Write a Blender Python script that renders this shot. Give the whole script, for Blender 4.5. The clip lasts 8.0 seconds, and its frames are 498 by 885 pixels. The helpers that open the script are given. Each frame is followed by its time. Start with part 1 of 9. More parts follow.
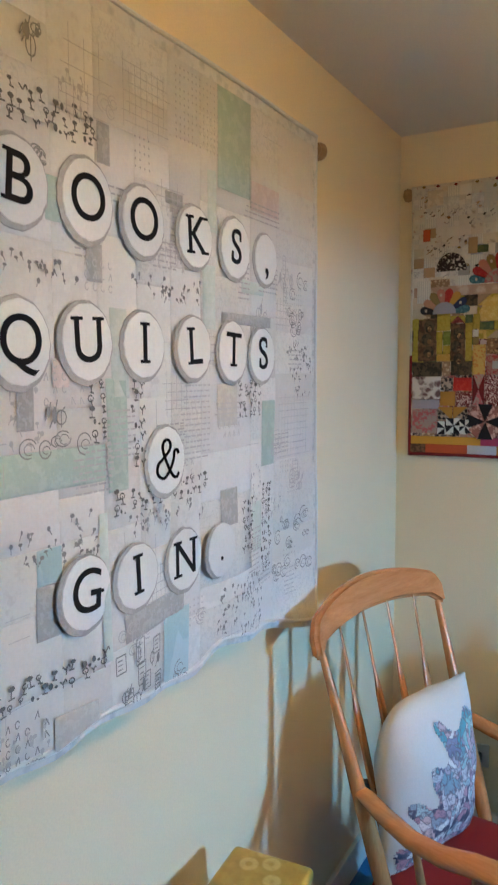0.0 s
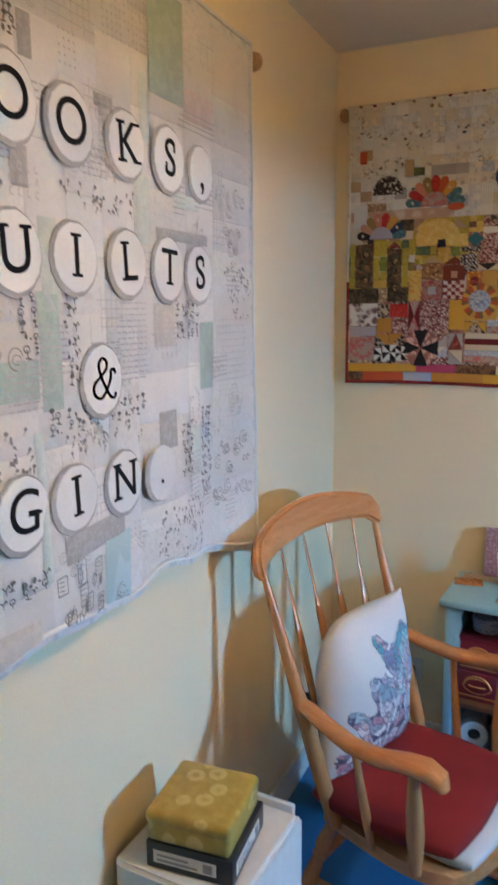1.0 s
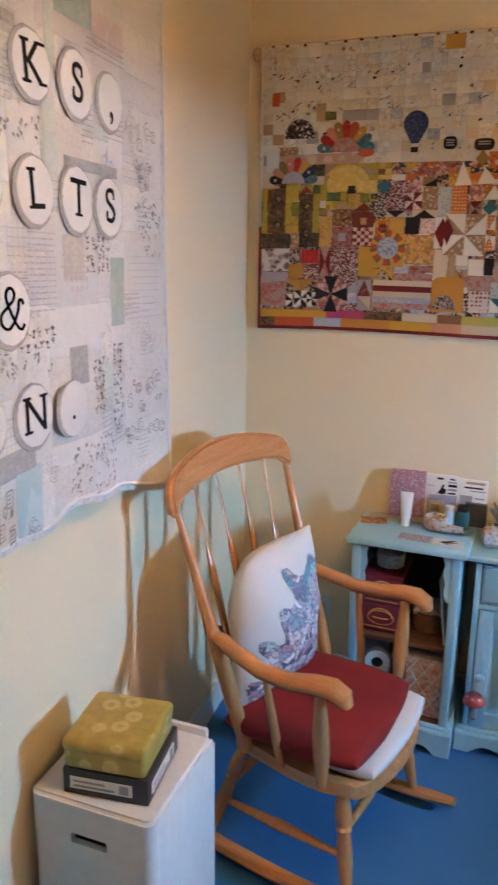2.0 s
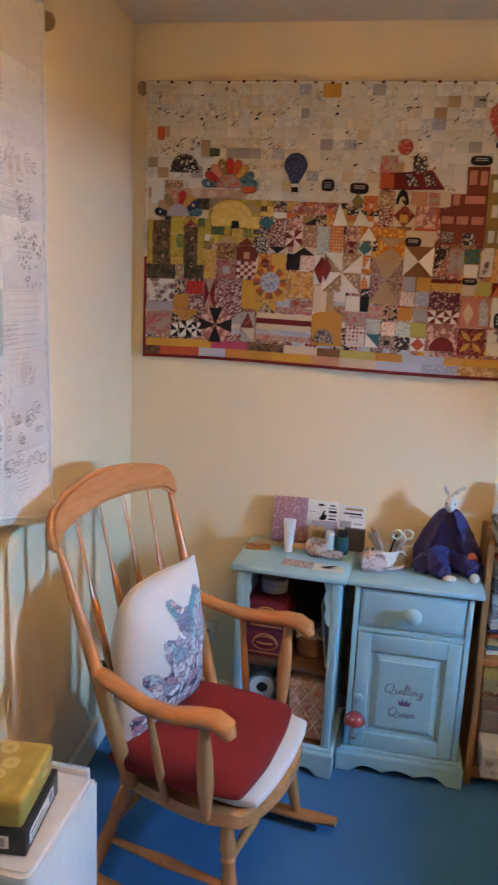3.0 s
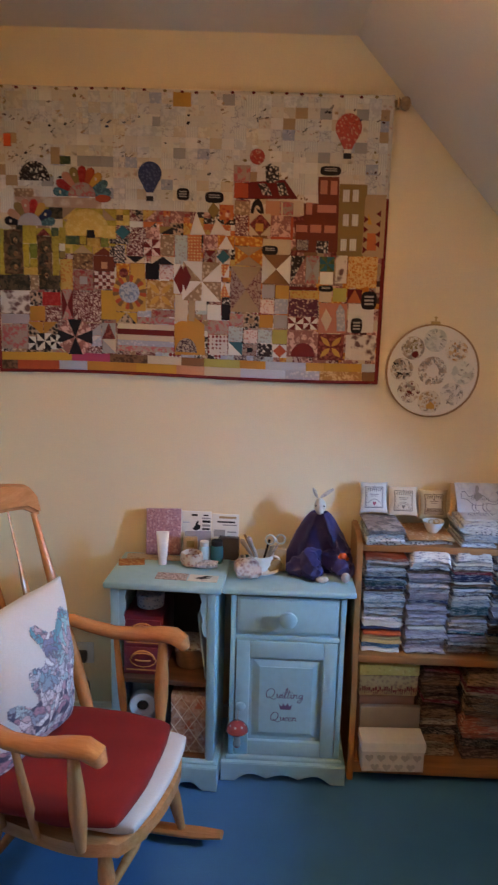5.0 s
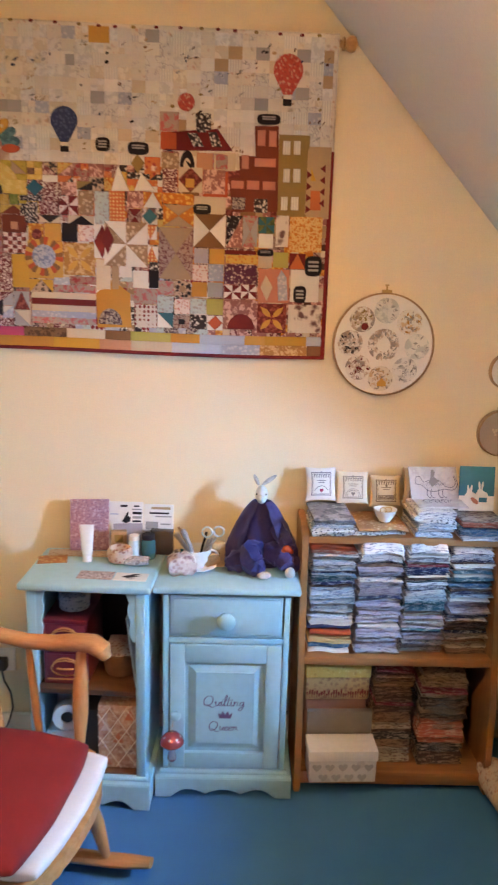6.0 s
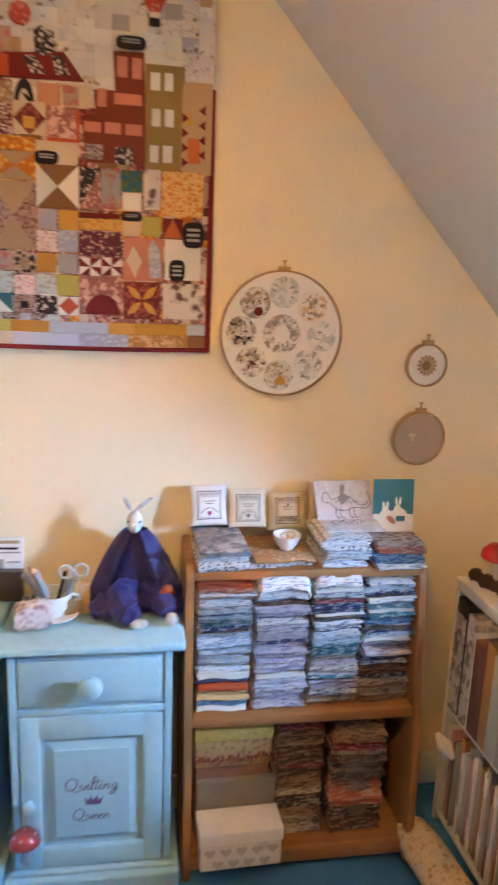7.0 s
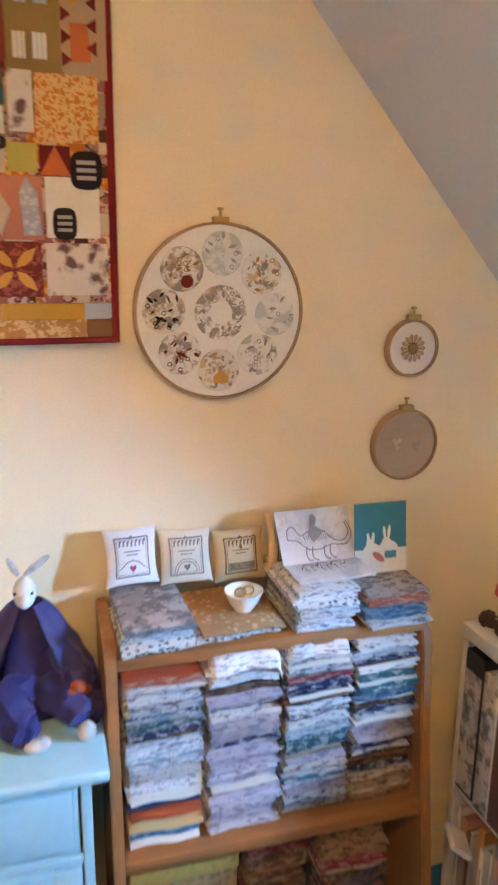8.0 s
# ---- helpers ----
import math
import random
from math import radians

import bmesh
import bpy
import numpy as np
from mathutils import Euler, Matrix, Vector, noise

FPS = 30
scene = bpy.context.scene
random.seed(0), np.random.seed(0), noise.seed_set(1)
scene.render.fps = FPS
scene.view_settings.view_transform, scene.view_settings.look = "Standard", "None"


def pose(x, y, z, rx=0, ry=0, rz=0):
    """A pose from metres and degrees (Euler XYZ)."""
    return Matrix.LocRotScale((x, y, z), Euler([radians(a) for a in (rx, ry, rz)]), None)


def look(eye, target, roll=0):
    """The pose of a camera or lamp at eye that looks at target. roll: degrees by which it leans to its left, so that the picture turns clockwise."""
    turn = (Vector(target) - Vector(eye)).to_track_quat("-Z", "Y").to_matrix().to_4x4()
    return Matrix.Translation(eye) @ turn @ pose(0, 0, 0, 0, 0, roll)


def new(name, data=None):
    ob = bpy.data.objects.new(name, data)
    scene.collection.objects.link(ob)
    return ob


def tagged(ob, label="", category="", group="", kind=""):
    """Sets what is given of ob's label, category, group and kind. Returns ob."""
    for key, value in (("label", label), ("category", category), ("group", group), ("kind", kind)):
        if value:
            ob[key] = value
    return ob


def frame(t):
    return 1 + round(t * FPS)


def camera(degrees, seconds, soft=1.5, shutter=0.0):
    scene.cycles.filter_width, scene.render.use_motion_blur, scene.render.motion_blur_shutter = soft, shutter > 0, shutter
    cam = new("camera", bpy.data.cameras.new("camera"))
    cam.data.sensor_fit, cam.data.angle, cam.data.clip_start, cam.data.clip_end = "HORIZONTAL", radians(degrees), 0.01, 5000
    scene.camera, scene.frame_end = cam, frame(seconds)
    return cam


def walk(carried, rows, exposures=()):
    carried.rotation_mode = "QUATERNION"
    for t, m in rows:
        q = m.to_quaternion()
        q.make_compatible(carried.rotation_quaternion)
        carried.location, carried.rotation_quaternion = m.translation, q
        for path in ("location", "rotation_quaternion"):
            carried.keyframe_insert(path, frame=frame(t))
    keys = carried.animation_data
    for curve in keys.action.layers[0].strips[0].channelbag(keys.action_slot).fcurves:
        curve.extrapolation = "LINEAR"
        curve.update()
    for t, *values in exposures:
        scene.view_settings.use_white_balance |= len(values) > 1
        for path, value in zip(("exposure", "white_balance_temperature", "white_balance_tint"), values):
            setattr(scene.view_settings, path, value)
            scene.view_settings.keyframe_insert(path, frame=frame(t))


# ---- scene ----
cam = camera(38.2, 8.0, soft=2.2, shutter=0.5)
PATH = [
    (0, (0.848, -2.589, 1.715), (-0.141, -0.862, 1.517), -0.3),
    (0.5, (0.835, -2.581, 1.697), (-0.099, -0.834, 1.425), -0.6),
    (1, (0.837, -2.582, 1.671), (0.013, -0.796, 1.31), -0.6),
    (1.5, (0.851, -2.604, 1.641), (0.128, -0.793, 1.197), -0.2),
    (2, (0.853, -2.611, 1.634), (0.26, -0.763, 1.154), 0.7),
    (2.2, (0.859, -2.612, 1.642), (0.331, -0.743, 1.164), 1.3),
    (3.3, (0.879, -2.621, 1.676), (0.622, -0.677, 1.279), 2.6),
    (3.5, (0.895, -2.619, 1.675), (0.652, -0.671, 1.292), 2.5),
    (4, (0.907, -2.62, 1.683), (0.759, -0.658, 1.323), 2.4),
    (4.5, (0.918, -2.613, 1.673), (0.862, -0.644, 1.327), 2.1),
    (4.7, (0.928, -2.61, 1.683), (0.895, -0.643, 1.323), 1.8),
    (5.8, (0.994, -2.42, 1.637), (1.095, -0.468, 1.212), 1.6),
    (6, (1.038, -2.349, 1.626), (1.144, -0.398, 1.198), 1.6),
    (6.5, (1.123, -2.137, 1.6), (1.285, -0.194, 1.152), 1.9),
    (7, (1.145, -1.901, 1.6), (1.523, 0.01, 1.144), 2.3),
    (7.5, (1.15, -1.651, 1.563), (1.705, 0.21, 1.086), 2.4),
    (8, (1.213, -1.358, 1.537), (1.821, 0.486, 1.057), 0.8),
]
EXPOSURE = [(0.0, -0.28, 6050, 3), (1.0, -0.26, 6300, 9), (2.2, -0.12, 7050, 20), (3.4, -0.24, 7200, 22), (4.0, -0.66, 7500, 26), (4.7, -0.64, 7450, 26), (5.8, 0.50, 7400, 23), (6.5, 0.54, 7450, 24), (8.0, 0.52, 6850, 19)]
walk(cam, [(t, look(eye, target, roll)) for t, eye, target, roll in PATH], EXPOSURE)

# ---- light ----
world = bpy.data.worlds.new("sky")
scene.world = world
world.use_nodes = True
wn = world.node_tree.nodes
sky = wn.new("ShaderNodeTexSky")
sky.sky_type, sky.sun_disc = "NISHITA", False
sky.sun_elevation, sky.sun_rotation = radians(35), radians(200)
wn["Background"].inputs["Strength"].default_value = 0.1
world.node_tree.links.new(sky.outputs["Color"], wn["Background"].inputs["Color"])


def lamp(name, kind, power, colour, m, size=(0.1, 0.1)):
    data = bpy.data.lights.new(name, kind)
    data.energy, data.color = power, colour
    if kind == "AREA":
        data.shape, data.size, data.size_y = "RECTANGLE", size[0], size[1]
    else:
        data.shadow_soft_size = size[0]
    ob = new(name, data)
    ob.matrix_world = m
    return ob


# daylight from the sky outside the dormer window, and the bulb of the ceiling lamp
WINDOW_Y, WINDOW_Z = (-1.28, -1.04), (1.25, 1.55)
lamp("window_daylight", "AREA", 1100, (0.23, 0.56, 1.0), look((3.3, -1.36, 1.66), (0.0, -1.36, 1.66)), (0.94, 0.64))
LAMP_AT = (1.10, -1.55, 2.13)
lamp("bulb_light", "POINT", 60, (1.0, 0.60, 0.23), pose(1.10, -1.55, 2.2), (0.07, 0))

# ---- materials ----
MATS = {}


def nodes_of(name, rough=0.6, metal=0.0):
    m = bpy.data.materials.new(name)
    m.use_nodes = True
    nt = m.node_tree
    b = nt.nodes["Principled BSDF"]
    b.inputs["Roughness"].default_value = rough
    b.inputs["Metallic"].default_value = metal
    MATS[name] = m
    return m, nt, b


def node(nt, kind, **values):
    n = nt.nodes.new(kind)
    for key, value in values.items():
        n.inputs[key.replace("_", " ")].default_value = value
    return n


def coords(nt, scale=(1, 1, 1)):
    tc = nt.nodes.new("ShaderNodeTexCoord")
    mp = nt.nodes.new("ShaderNodeMapping")
    mp.inputs["Scale"].default_value = scale
    nt.links.new(tc.outputs["Object"], mp.inputs["Vector"])
    return mp.outputs["Vector"]


def ramp(nt, fac, stops, constant=False):
    r = nt.nodes.new("ShaderNodeValToRGB")
    r.color_ramp.interpolation = "CONSTANT" if constant else "LINEAR"
    while len(r.color_ramp.elements) < len(stops):
        r.color_ramp.elements.new(0.5)
    for e, (p, c) in zip(r.color_ramp.elements, stops):
        e.position = p
        e.color = (*c, 1)
    nt.links.new(fac, r.inputs["Fac"])
    return r.outputs["Color"]


def blend(nt, fac, a, b, mode="MIX"):
    n = nt.nodes.new("ShaderNodeMix")
    n.data_type, n.blend_type = "RGBA", mode
    for sock, v in ((n.inputs[0], fac), (n.inputs[6], a), (n.inputs[7], b)):
        if isinstance(v, (int, float)):
            sock.default_value = v
        elif isinstance(v, tuple):
            sock.default_value = (*v, 1)
        else:
            nt.links.new(v, sock)
    return n.outputs[2]


def noise_fac(nt, vec, scale, detail=3.0, rough=0.55):
    n = node(nt, "ShaderNodeTexNoise", Scale=scale, Detail=detail, Roughness=rough)
    nt.links.new(vec, n.inputs["Vector"])
    return n.outputs["Fac"]


def bumped(nt, b, fac, strength=0.2, distance=0.002):
    bp = node(nt, "ShaderNodeBump", Strength=strength, Distance=distance)
    nt.links.new(fac, bp.inputs["Height"])
    nt.links.new(bp.outputs["Normal"], b.inputs["Normal"])


def painted(name, colour, rough=0.55, vary=0.06, grain=60.0, patch=2.5, bump=0.15, metal=0.0, dirt=None):
    """Plain coat with faint variation at two scales."""
    m, nt, b = nodes_of(name, rough, metal)
    v = coords(nt)
    dark = tuple(c * (1 - vary) for c in colour)
    light = tuple(min(1.0, c * (1 + vary)) for c in colour)
    big = ramp(nt, noise_fac(nt, v, patch), [(0.3, dark), (0.7, light)])
    fine = noise_fac(nt, v, grain, 4)
    col = blend(nt, 0.10, big, ramp(nt, fine, [(0.3, (0.2, 0.2, 0.2)), (0.7, (1, 1, 1))]), "MULTIPLY")
    if dirt:
        f = ramp(nt, noise_fac(nt, v, 9.0, 6, 0.7), [(0.60, (0, 0, 0)), (0.72, (1, 1, 1))])
        col = blend(nt, f, col, dirt)
    nt.links.new(col, b.inputs["Base Color"])
    bumped(nt, b, fine, bump)
    return m


def wood(name, light, dark, scale=1.0, rough=0.38, axis=2):
    m, nt, b = nodes_of(name, rough)
    sc = [14.0 * scale] * 3
    sc[axis] = 1.2 * scale
    v = coords(nt, tuple(sc))
    n1 = noise_fac(nt, v, 3.0, 5, 0.6)
    n2 = noise_fac(nt, v, 18.0, 3, 0.6)
    col = ramp(nt, n1, [(0.3, dark), (0.68, light)])
    col = blend(nt, 0.18, col, ramp(nt, n2, [(0.35, (0.35, 0.25, 0.2)), (0.65, (1, 1, 1))]), "MULTIPLY")
    nt.links.new(col, b.inputs["Base Color"])
    bumped(nt, b, n2, 0.08, 0.001)
    return m


def cloth(name, base, inks=(), scale=40.0, amount=0.35, kind="floral", rough=0.9, weave=900.0, strength=0.74, vary=0.89):
    """Printed cotton: a ground colour with a print of the given inks and a fine weave."""
    m, nt, b = nodes_of(name, rough)
    b.inputs["Specular IOR Level"].default_value = 0.2
    v = coords(nt)
    col = ramp(nt, noise_fac(nt, v, 7.0), [(0.3, tuple(c * 0.92 for c in base)), (0.7, base)])
    for i, ink in enumerate(inks):
        sc = scale * 1.35 * (1 + 0.6 * i)
        if kind == "floral":
            w = node(nt, "ShaderNodeTexVoronoi", Scale=sc, Randomness=1.0)
            warp = nt.nodes.new("ShaderNodeVectorMath")
            warp.operation = "ADD"
            nz = node(nt, "ShaderNodeTexNoise", Scale=sc * 1.6, Detail=2.0)
            nt.links.new(v, nz.inputs["Vector"])
            sm = nt.nodes.new("ShaderNodeVectorMath")
            sm.operation = "SCALE"
            sm.inputs["Scale"].default_value = 0.9 / sc
            nt.links.new(nz.outputs["Color"], sm.inputs[0])
            nt.links.new(v, warp.inputs[0])
            nt.links.new(sm.outputs[0], warp.inputs[1])
            nt.links.new(warp.outputs[0], w.inputs["Vector"])
            f = ramp(nt, w.outputs["Distance"], [(amount - 0.06, (1, 1, 1)), (amount + 0.20, (0, 0, 0))])
        elif kind == "dots":
            w = node(nt, "ShaderNodeTexVoronoi", Scale=sc, Randomness=0.15)
            nt.links.new(v, w.inputs["Vector"])
            f = ramp(nt, w.outputs["Distance"], [(amount, (1, 1, 1)), (amount + 0.04, (0, 0, 0))])
        elif kind == "stripe":
            w = node(nt, "ShaderNodeTexWave", Scale=sc, Distortion=0.6)
            nt.links.new(v, w.inputs["Vector"])
            f = ramp(nt, w.outputs["Fac"], [(1 - amount, (0, 0, 0)), (1.05 - amount, (1, 1, 1))])
        # smeared print on fold edges; its dark streaks also paint in shade between folds
        elif kind == "streak":
            w = coords(nt, (0.28, 0.7, 2.0))
            f = ramp(nt, noise_fac(nt, w, sc, 3, 0.7), [(0.60 - amount * 0.4, (0, 0, 0)), (0.70 - amount * 0.4, (1, 1, 1))])
        elif kind == "sketch":
            f = ramp(nt, noise_fac(nt, v, sc, 2, 0.6), [(0.5 - amount * 0.12, (0, 0, 0)), (0.5 - amount * 0.07, (1, 1, 1)), (0.5 + amount * 0.07, (1, 1, 1)), (0.5 + amount * 0.12, (0, 0, 0))])
        else:
            f = ramp(nt, noise_fac(nt, v, sc, 4, 0.65), [(0.62 - amount * 0.4, (0, 0, 0)), (0.68 - amount * 0.4, (1, 1, 1))])
        soft_f = nt.nodes.new("ShaderNodeMath")
        soft_f.operation = "MULTIPLY"
        soft_f.inputs[1].default_value = strength
        nt.links.new(f, soft_f.inputs[0])
        col = blend(nt, soft_f.outputs[0], col, ink)
    info = nt.nodes.new("ShaderNodeObjectInfo")
    col = blend(nt, 1.0, col, ramp(nt, info.outputs["Random"], [(0.0, (vary, vary * 0.995, vary * 0.99)), (1.0, (1.0, 1.0, 1.0))]), "MULTIPLY")
    col = blend(nt, 0.12, col, ramp(nt, noise_fac(nt, v, 160, 3, 0.7), [(0.3, (0.35, 0.34, 0.34)), (0.7, (1, 1, 1))]), "MULTIPLY")
    nt.links.new(col, b.inputs["Base Color"])
    bumped(nt, b, noise_fac(nt, v, weave, 1), 0.25, 0.0008)
    return m


painted("wall_paint", (0.80, 0.665, 0.45), 0.75, 0.02, 220, 1.2, 0.12)
painted("ceiling_paint", (0.71, 0.65, 0.58), 0.8, 0.02, 200, 1.2, 0.12)
painted("black_card", (0.02, 0.02, 0.022), 0.5, 0.2)
painted("gloss_white", (0.75, 0.72, 0.64), 0.35, 0.03, 90, 3, 0.05)
painted("box_white", (0.70, 0.685, 0.67), 0.4, 0.02, 40, 4, 0.0, dirt=(0.675, 0.655, 0.635))
painted("blue_paint", (0.28, 0.51, 0.60), 0.42, 0.02, 40, 5, 0.03)
# near-black base colour: the deep shade inside the furniture is painted in
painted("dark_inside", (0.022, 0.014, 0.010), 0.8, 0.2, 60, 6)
wood("beech", (0.58, 0.268, 0.108), (0.46, 0.188, 0.064), 1.0, 0.24)
wood("pole_wood", (0.40, 0.245, 0.115), (0.28, 0.155, 0.065), 1.0, 0.45)
wood("pale_wood", (0.52, 0.33, 0.17), (0.42, 0.25, 0.12), 1.0, 0.5)
wood("case_wood", (0.34, 0.15, 0.055), (0.22, 0.09, 0.03), 0.8, 0.5)
m, nt, b = nodes_of("carpet", 0.95)
v = coords(nt)
c1 = ramp(nt, noise_fac(nt, v, 2.0, 4), [(0.3, (0.036, 0.165, 0.36)), (0.7, (0.054, 0.21, 0.44))])
c1 = blend(nt, 0.45, c1, ramp(nt, noise_fac(nt, v, 380, 3, 0.7), [(0.3, (0.45, 0.45, 0.5)), (0.7, (1, 1, 1))]), "MULTIPLY")
nt.links.new(c1, b.inputs["Base Color"])
b.inputs["Specular IOR Level"].default_value = 0.1
bumped(nt, b, noise_fac(nt, v, 420, 3, 0.7), 0.7, 0.004)
m, nt, b = nodes_of("tin_yellow", 0.4)
v = coords(nt)
vo = node(nt, "ShaderNodeTexVoronoi", Scale=17.0, Randomness=0.75)
nt.links.new(v, vo.inputs["Vector"])
base = ramp(nt, noise_fac(nt, v, 30, 4), [(0.3, (0.34, 0.235, 0.04)), (0.7, (0.44, 0.32, 0.07))])
rings = ramp(nt, vo.outputs["Distance"], [(0.10, (0.0, 0.0, 0.0)), (0.16, (0.6, 0.6, 0.6)), (0.30, (0.75, 0.75, 0.75)), (0.38, (0.0, 0.0, 0.0))])
c1 = blend(nt, rings, base, (0.60, 0.48, 0.20))
c1 = blend(nt, ramp(nt, noise_fac(nt, v, 70, 3), [(0.5, (0, 0, 0)), (0.75, (0.5, 0.5, 0.5))]), c1, (0.30, 0.19, 0.03))
nt.links.new(c1, b.inputs["Base Color"])
painted("red_cloth", (0.19, 0.007, 0.007), 0.9, 0.06, 300, 9, 0.2)
painted("pad_white", (0.61, 0.605, 0.60), 0.9, 0.02, 240, 6, 0.06)

painted("steel", (0.45, 0.45, 0.45), 0.35, 0.05, metal=1.0)
painted("ink_purple", (0.13, 0.075, 0.17), 0.6, 0.1)
wood("shelf_wood", (0.13, 0.06, 0.03), (0.08, 0.035, 0.018), 0.8, 0.6, 0)
wood("case_wood_x", (0.34, 0.15, 0.055), (0.22, 0.09, 0.03), 0.8, 0.5, 0)
wood("beech_x", (0.58, 0.268, 0.108), (0.46, 0.188, 0.064), 1.0, 0.24, 0)
wood("beech_y", (0.58, 0.268, 0.108), (0.46, 0.188, 0.064), 1.0, 0.24, 1)
painted("brass", (0.45, 0.30, 0.12), 0.35, 0.1, metal=1.0)
cloth("quilt_pale", (0.70, 0.68, 0.65), ((0.50, 0.50, 0.49),), 30, 0.3)
cloth("quilt_mid", (0.45, 0.30, 0.22), ((0.6, 0.5, 0.4),), 20, 0.3)
cloth("hoop_white", (0.78, 0.75, 0.71), (), 30)
cloth("hoop_linen", (0.42, 0.34, 0.28), (), 30)
painted("teal_card", (0.012, 0.16, 0.25), 0.5, 0.03)
painted("white_card", (0.72, 0.70, 0.67), 0.6, 0.03)
painted("china", (0.74, 0.72, 0.70), 0.15, 0.03, bump=0.0)
painted("gloss_plastic", (0.78, 0.77, 0.76), 0.25, 0.02, bump=0.0)
painted("cone_brown", (0.07, 0.03, 0.018), 0.7, 0.3)
painted("burgundy", (0.16, 0.016, 0.030), 0.35, 0.15)
painted("gold_paint", (0.50, 0.24, 0.08), 0.45, 0.1, metal=0.2)
painted("basket_brown", (0.16, 0.08, 0.045), 0.7, 0.3, 160, 20, 0.5)
painted("board_blue", (0.45, 0.58, 0.62), 0.4, 0.03)
painted("mag_grey", (0.34, 0.32, 0.31), 0.5, 0.1)
painted("mag_pink", (0.46, 0.24, 0.24), 0.5, 0.1)
painted("mag_brown", (0.16, 0.09, 0.06), 0.5, 0.1)
painted("mag_tan", (0.36, 0.18, 0.06), 0.6, 0.1)
painted("mag_green", (0.32, 0.36, 0.30), 0.5, 0.1)
painted("mag_maroon", (0.14, 0.06, 0.05), 0.5, 0.1)
painted("mag_aqua", (0.40, 0.43, 0.42), 0.5, 0.06)
painted("toadstool_red", (0.42, 0.012, 0.012), 0.35, 0.1)
cloth("cloak_purple", (0.022, 0.022, 0.105), ((0.045, 0.034, 0.115),), 8, 0.4, "noise", 0.55)
MATS["cloak_purple"].node_tree.nodes["Principled BSDF"].inputs["Sheen Weight"].default_value = 0.35
MATS["cloak_purple"].node_tree.nodes["Principled BSDF"].inputs["Sheen Tint"].default_value = (0.25, 0.28, 0.75, 1)
cloth("plush_white", (0.66, 0.64, 0.62), (), 40)
cloth("plush_ear", (0.52, 0.49, 0.48), ((0.34, 0.31, 0.32),), 30, 0.3, "noise")
cloth("panel_grey", (0.42, 0.38, 0.37), ((0.20, 0.17, 0.18), (0.6, 0.57, 0.55)), 60, 0.28, "floral", strength=0.95)
cloth("card_orange", (0.44, 0.16, 0.05), ((0.58, 0.34, 0.14),), 50, 0.3, "floral", 0.6, strength=0.95)
cloth("card_floral", (0.40, 0.32, 0.31), ((0.20, 0.12, 0.13), (0.55, 0.5, 0.48)), 60, 0.3, "floral", 0.6, strength=0.95)
cloth("card_bird", (0.58, 0.53, 0.49), ((0.12, 0.10, 0.10),), 36, 0.20, "floral", 0.6, strength=0.95)
cloth("notebook_pink", (0.40, 0.22, 0.26), ((0.52, 0.36, 0.40), (0.28, 0.13, 0.18)), 60, 0.3, "floral", 0.5, strength=0.95)
cloth("packet_mono", (0.66, 0.64, 0.62), ((0.04, 0.04, 0.05),), 34, 0.30, "floral", 0.5)
cloth("pot_print", (0.54, 0.44, 0.38), ((0.30, 0.13, 0.10),), 60, 0.28, "floral", 0.5, strength=0.95)
cloth("pouch_print", (0.60, 0.54, 0.54), ((0.22, 0.11, 0.13), (0.40, 0.28, 0.30)), 30, 0.26, "floral", 0.6, strength=0.95)
cloth("tin_mono", (0.60, 0.61, 0.62), ((0.20, 0.24, 0.30),), 70, 0.28, "floral", 0.35, strength=0.95)
cloth("file_floral", (0.58, 0.55, 0.53), ((0.30, 0.28, 0.29), (0.08, 0.075, 0.08)), 12, 0.3, "noise", 0.5)
cloth("excluder_print", (0.58, 0.46, 0.30), ((0.22, 0.10, 0.05), (0.45, 0.2, 0.1)), 38, 0.20, "floral")
for nm, c, rg in (("glass_blue", (0.45, 0.62, 0.70), 0.08), ("glass_teal", (0.02, 0.10, 0.12), 0.08), ("glass_silver", (0.55, 0.52, 0.55), 0.15), ("glass_red", (0.46, 0.09, 0.10), 0.12)):
    painted(nm, c, rg, 0.05, bump=0.0, metal=0.55 if nm in ("glass_red", "glass_silver") else 0.0)
for nm, c, s in (("lamp_petal", (1.0, 0.93, 0.82), 1.6), ("bulb_glow", (1.0, 0.80, 0.55), 12.0)):
    m, nt, b = nodes_of(nm, 0.4)
    b.inputs["Base Color"].default_value = (0.8, 0.78, 0.74, 1)
    b.inputs["Emission Color"].default_value = (*c, 1)
    b.inputs["Emission Strength"].default_value = s
cloth("drawing_cloth", (0.62, 0.61, 0.63), ((0.48, 0.47, 0.50),), 16, 0.32, "noise")
cloth("animal_grey", (0.42, 0.42, 0.43), ((0.16, 0.15, 0.16), (0.6, 0.6, 0.6)), 50, 0.7, "sketch")
m, nt, b = nodes_of("cushion_print", 0.9)
v = coords(nt)
wob = nt.nodes.new("ShaderNodeVectorMath")
wob.operation = "MULTIPLY_ADD"
nz = node(nt, "ShaderNodeTexNoise", Scale=22.0, Detail=3.0)
nt.links.new(v, nz.inputs["Vector"])
nt.links.new(nz.outputs["Color"], wob.inputs[0])
wob.inputs[1].default_value = (0.09, 0.09, 0.09)
nt.links.new(v, wob.inputs[2])
vc = node(nt, "ShaderNodeTexVoronoi", Scale=42.0)
nt.links.new(wob.outputs[0], vc.inputs["Vector"])
sep = nt.nodes.new("ShaderNodeSeparateColor")
nt.links.new(vc.outputs["Color"], sep.inputs[0])
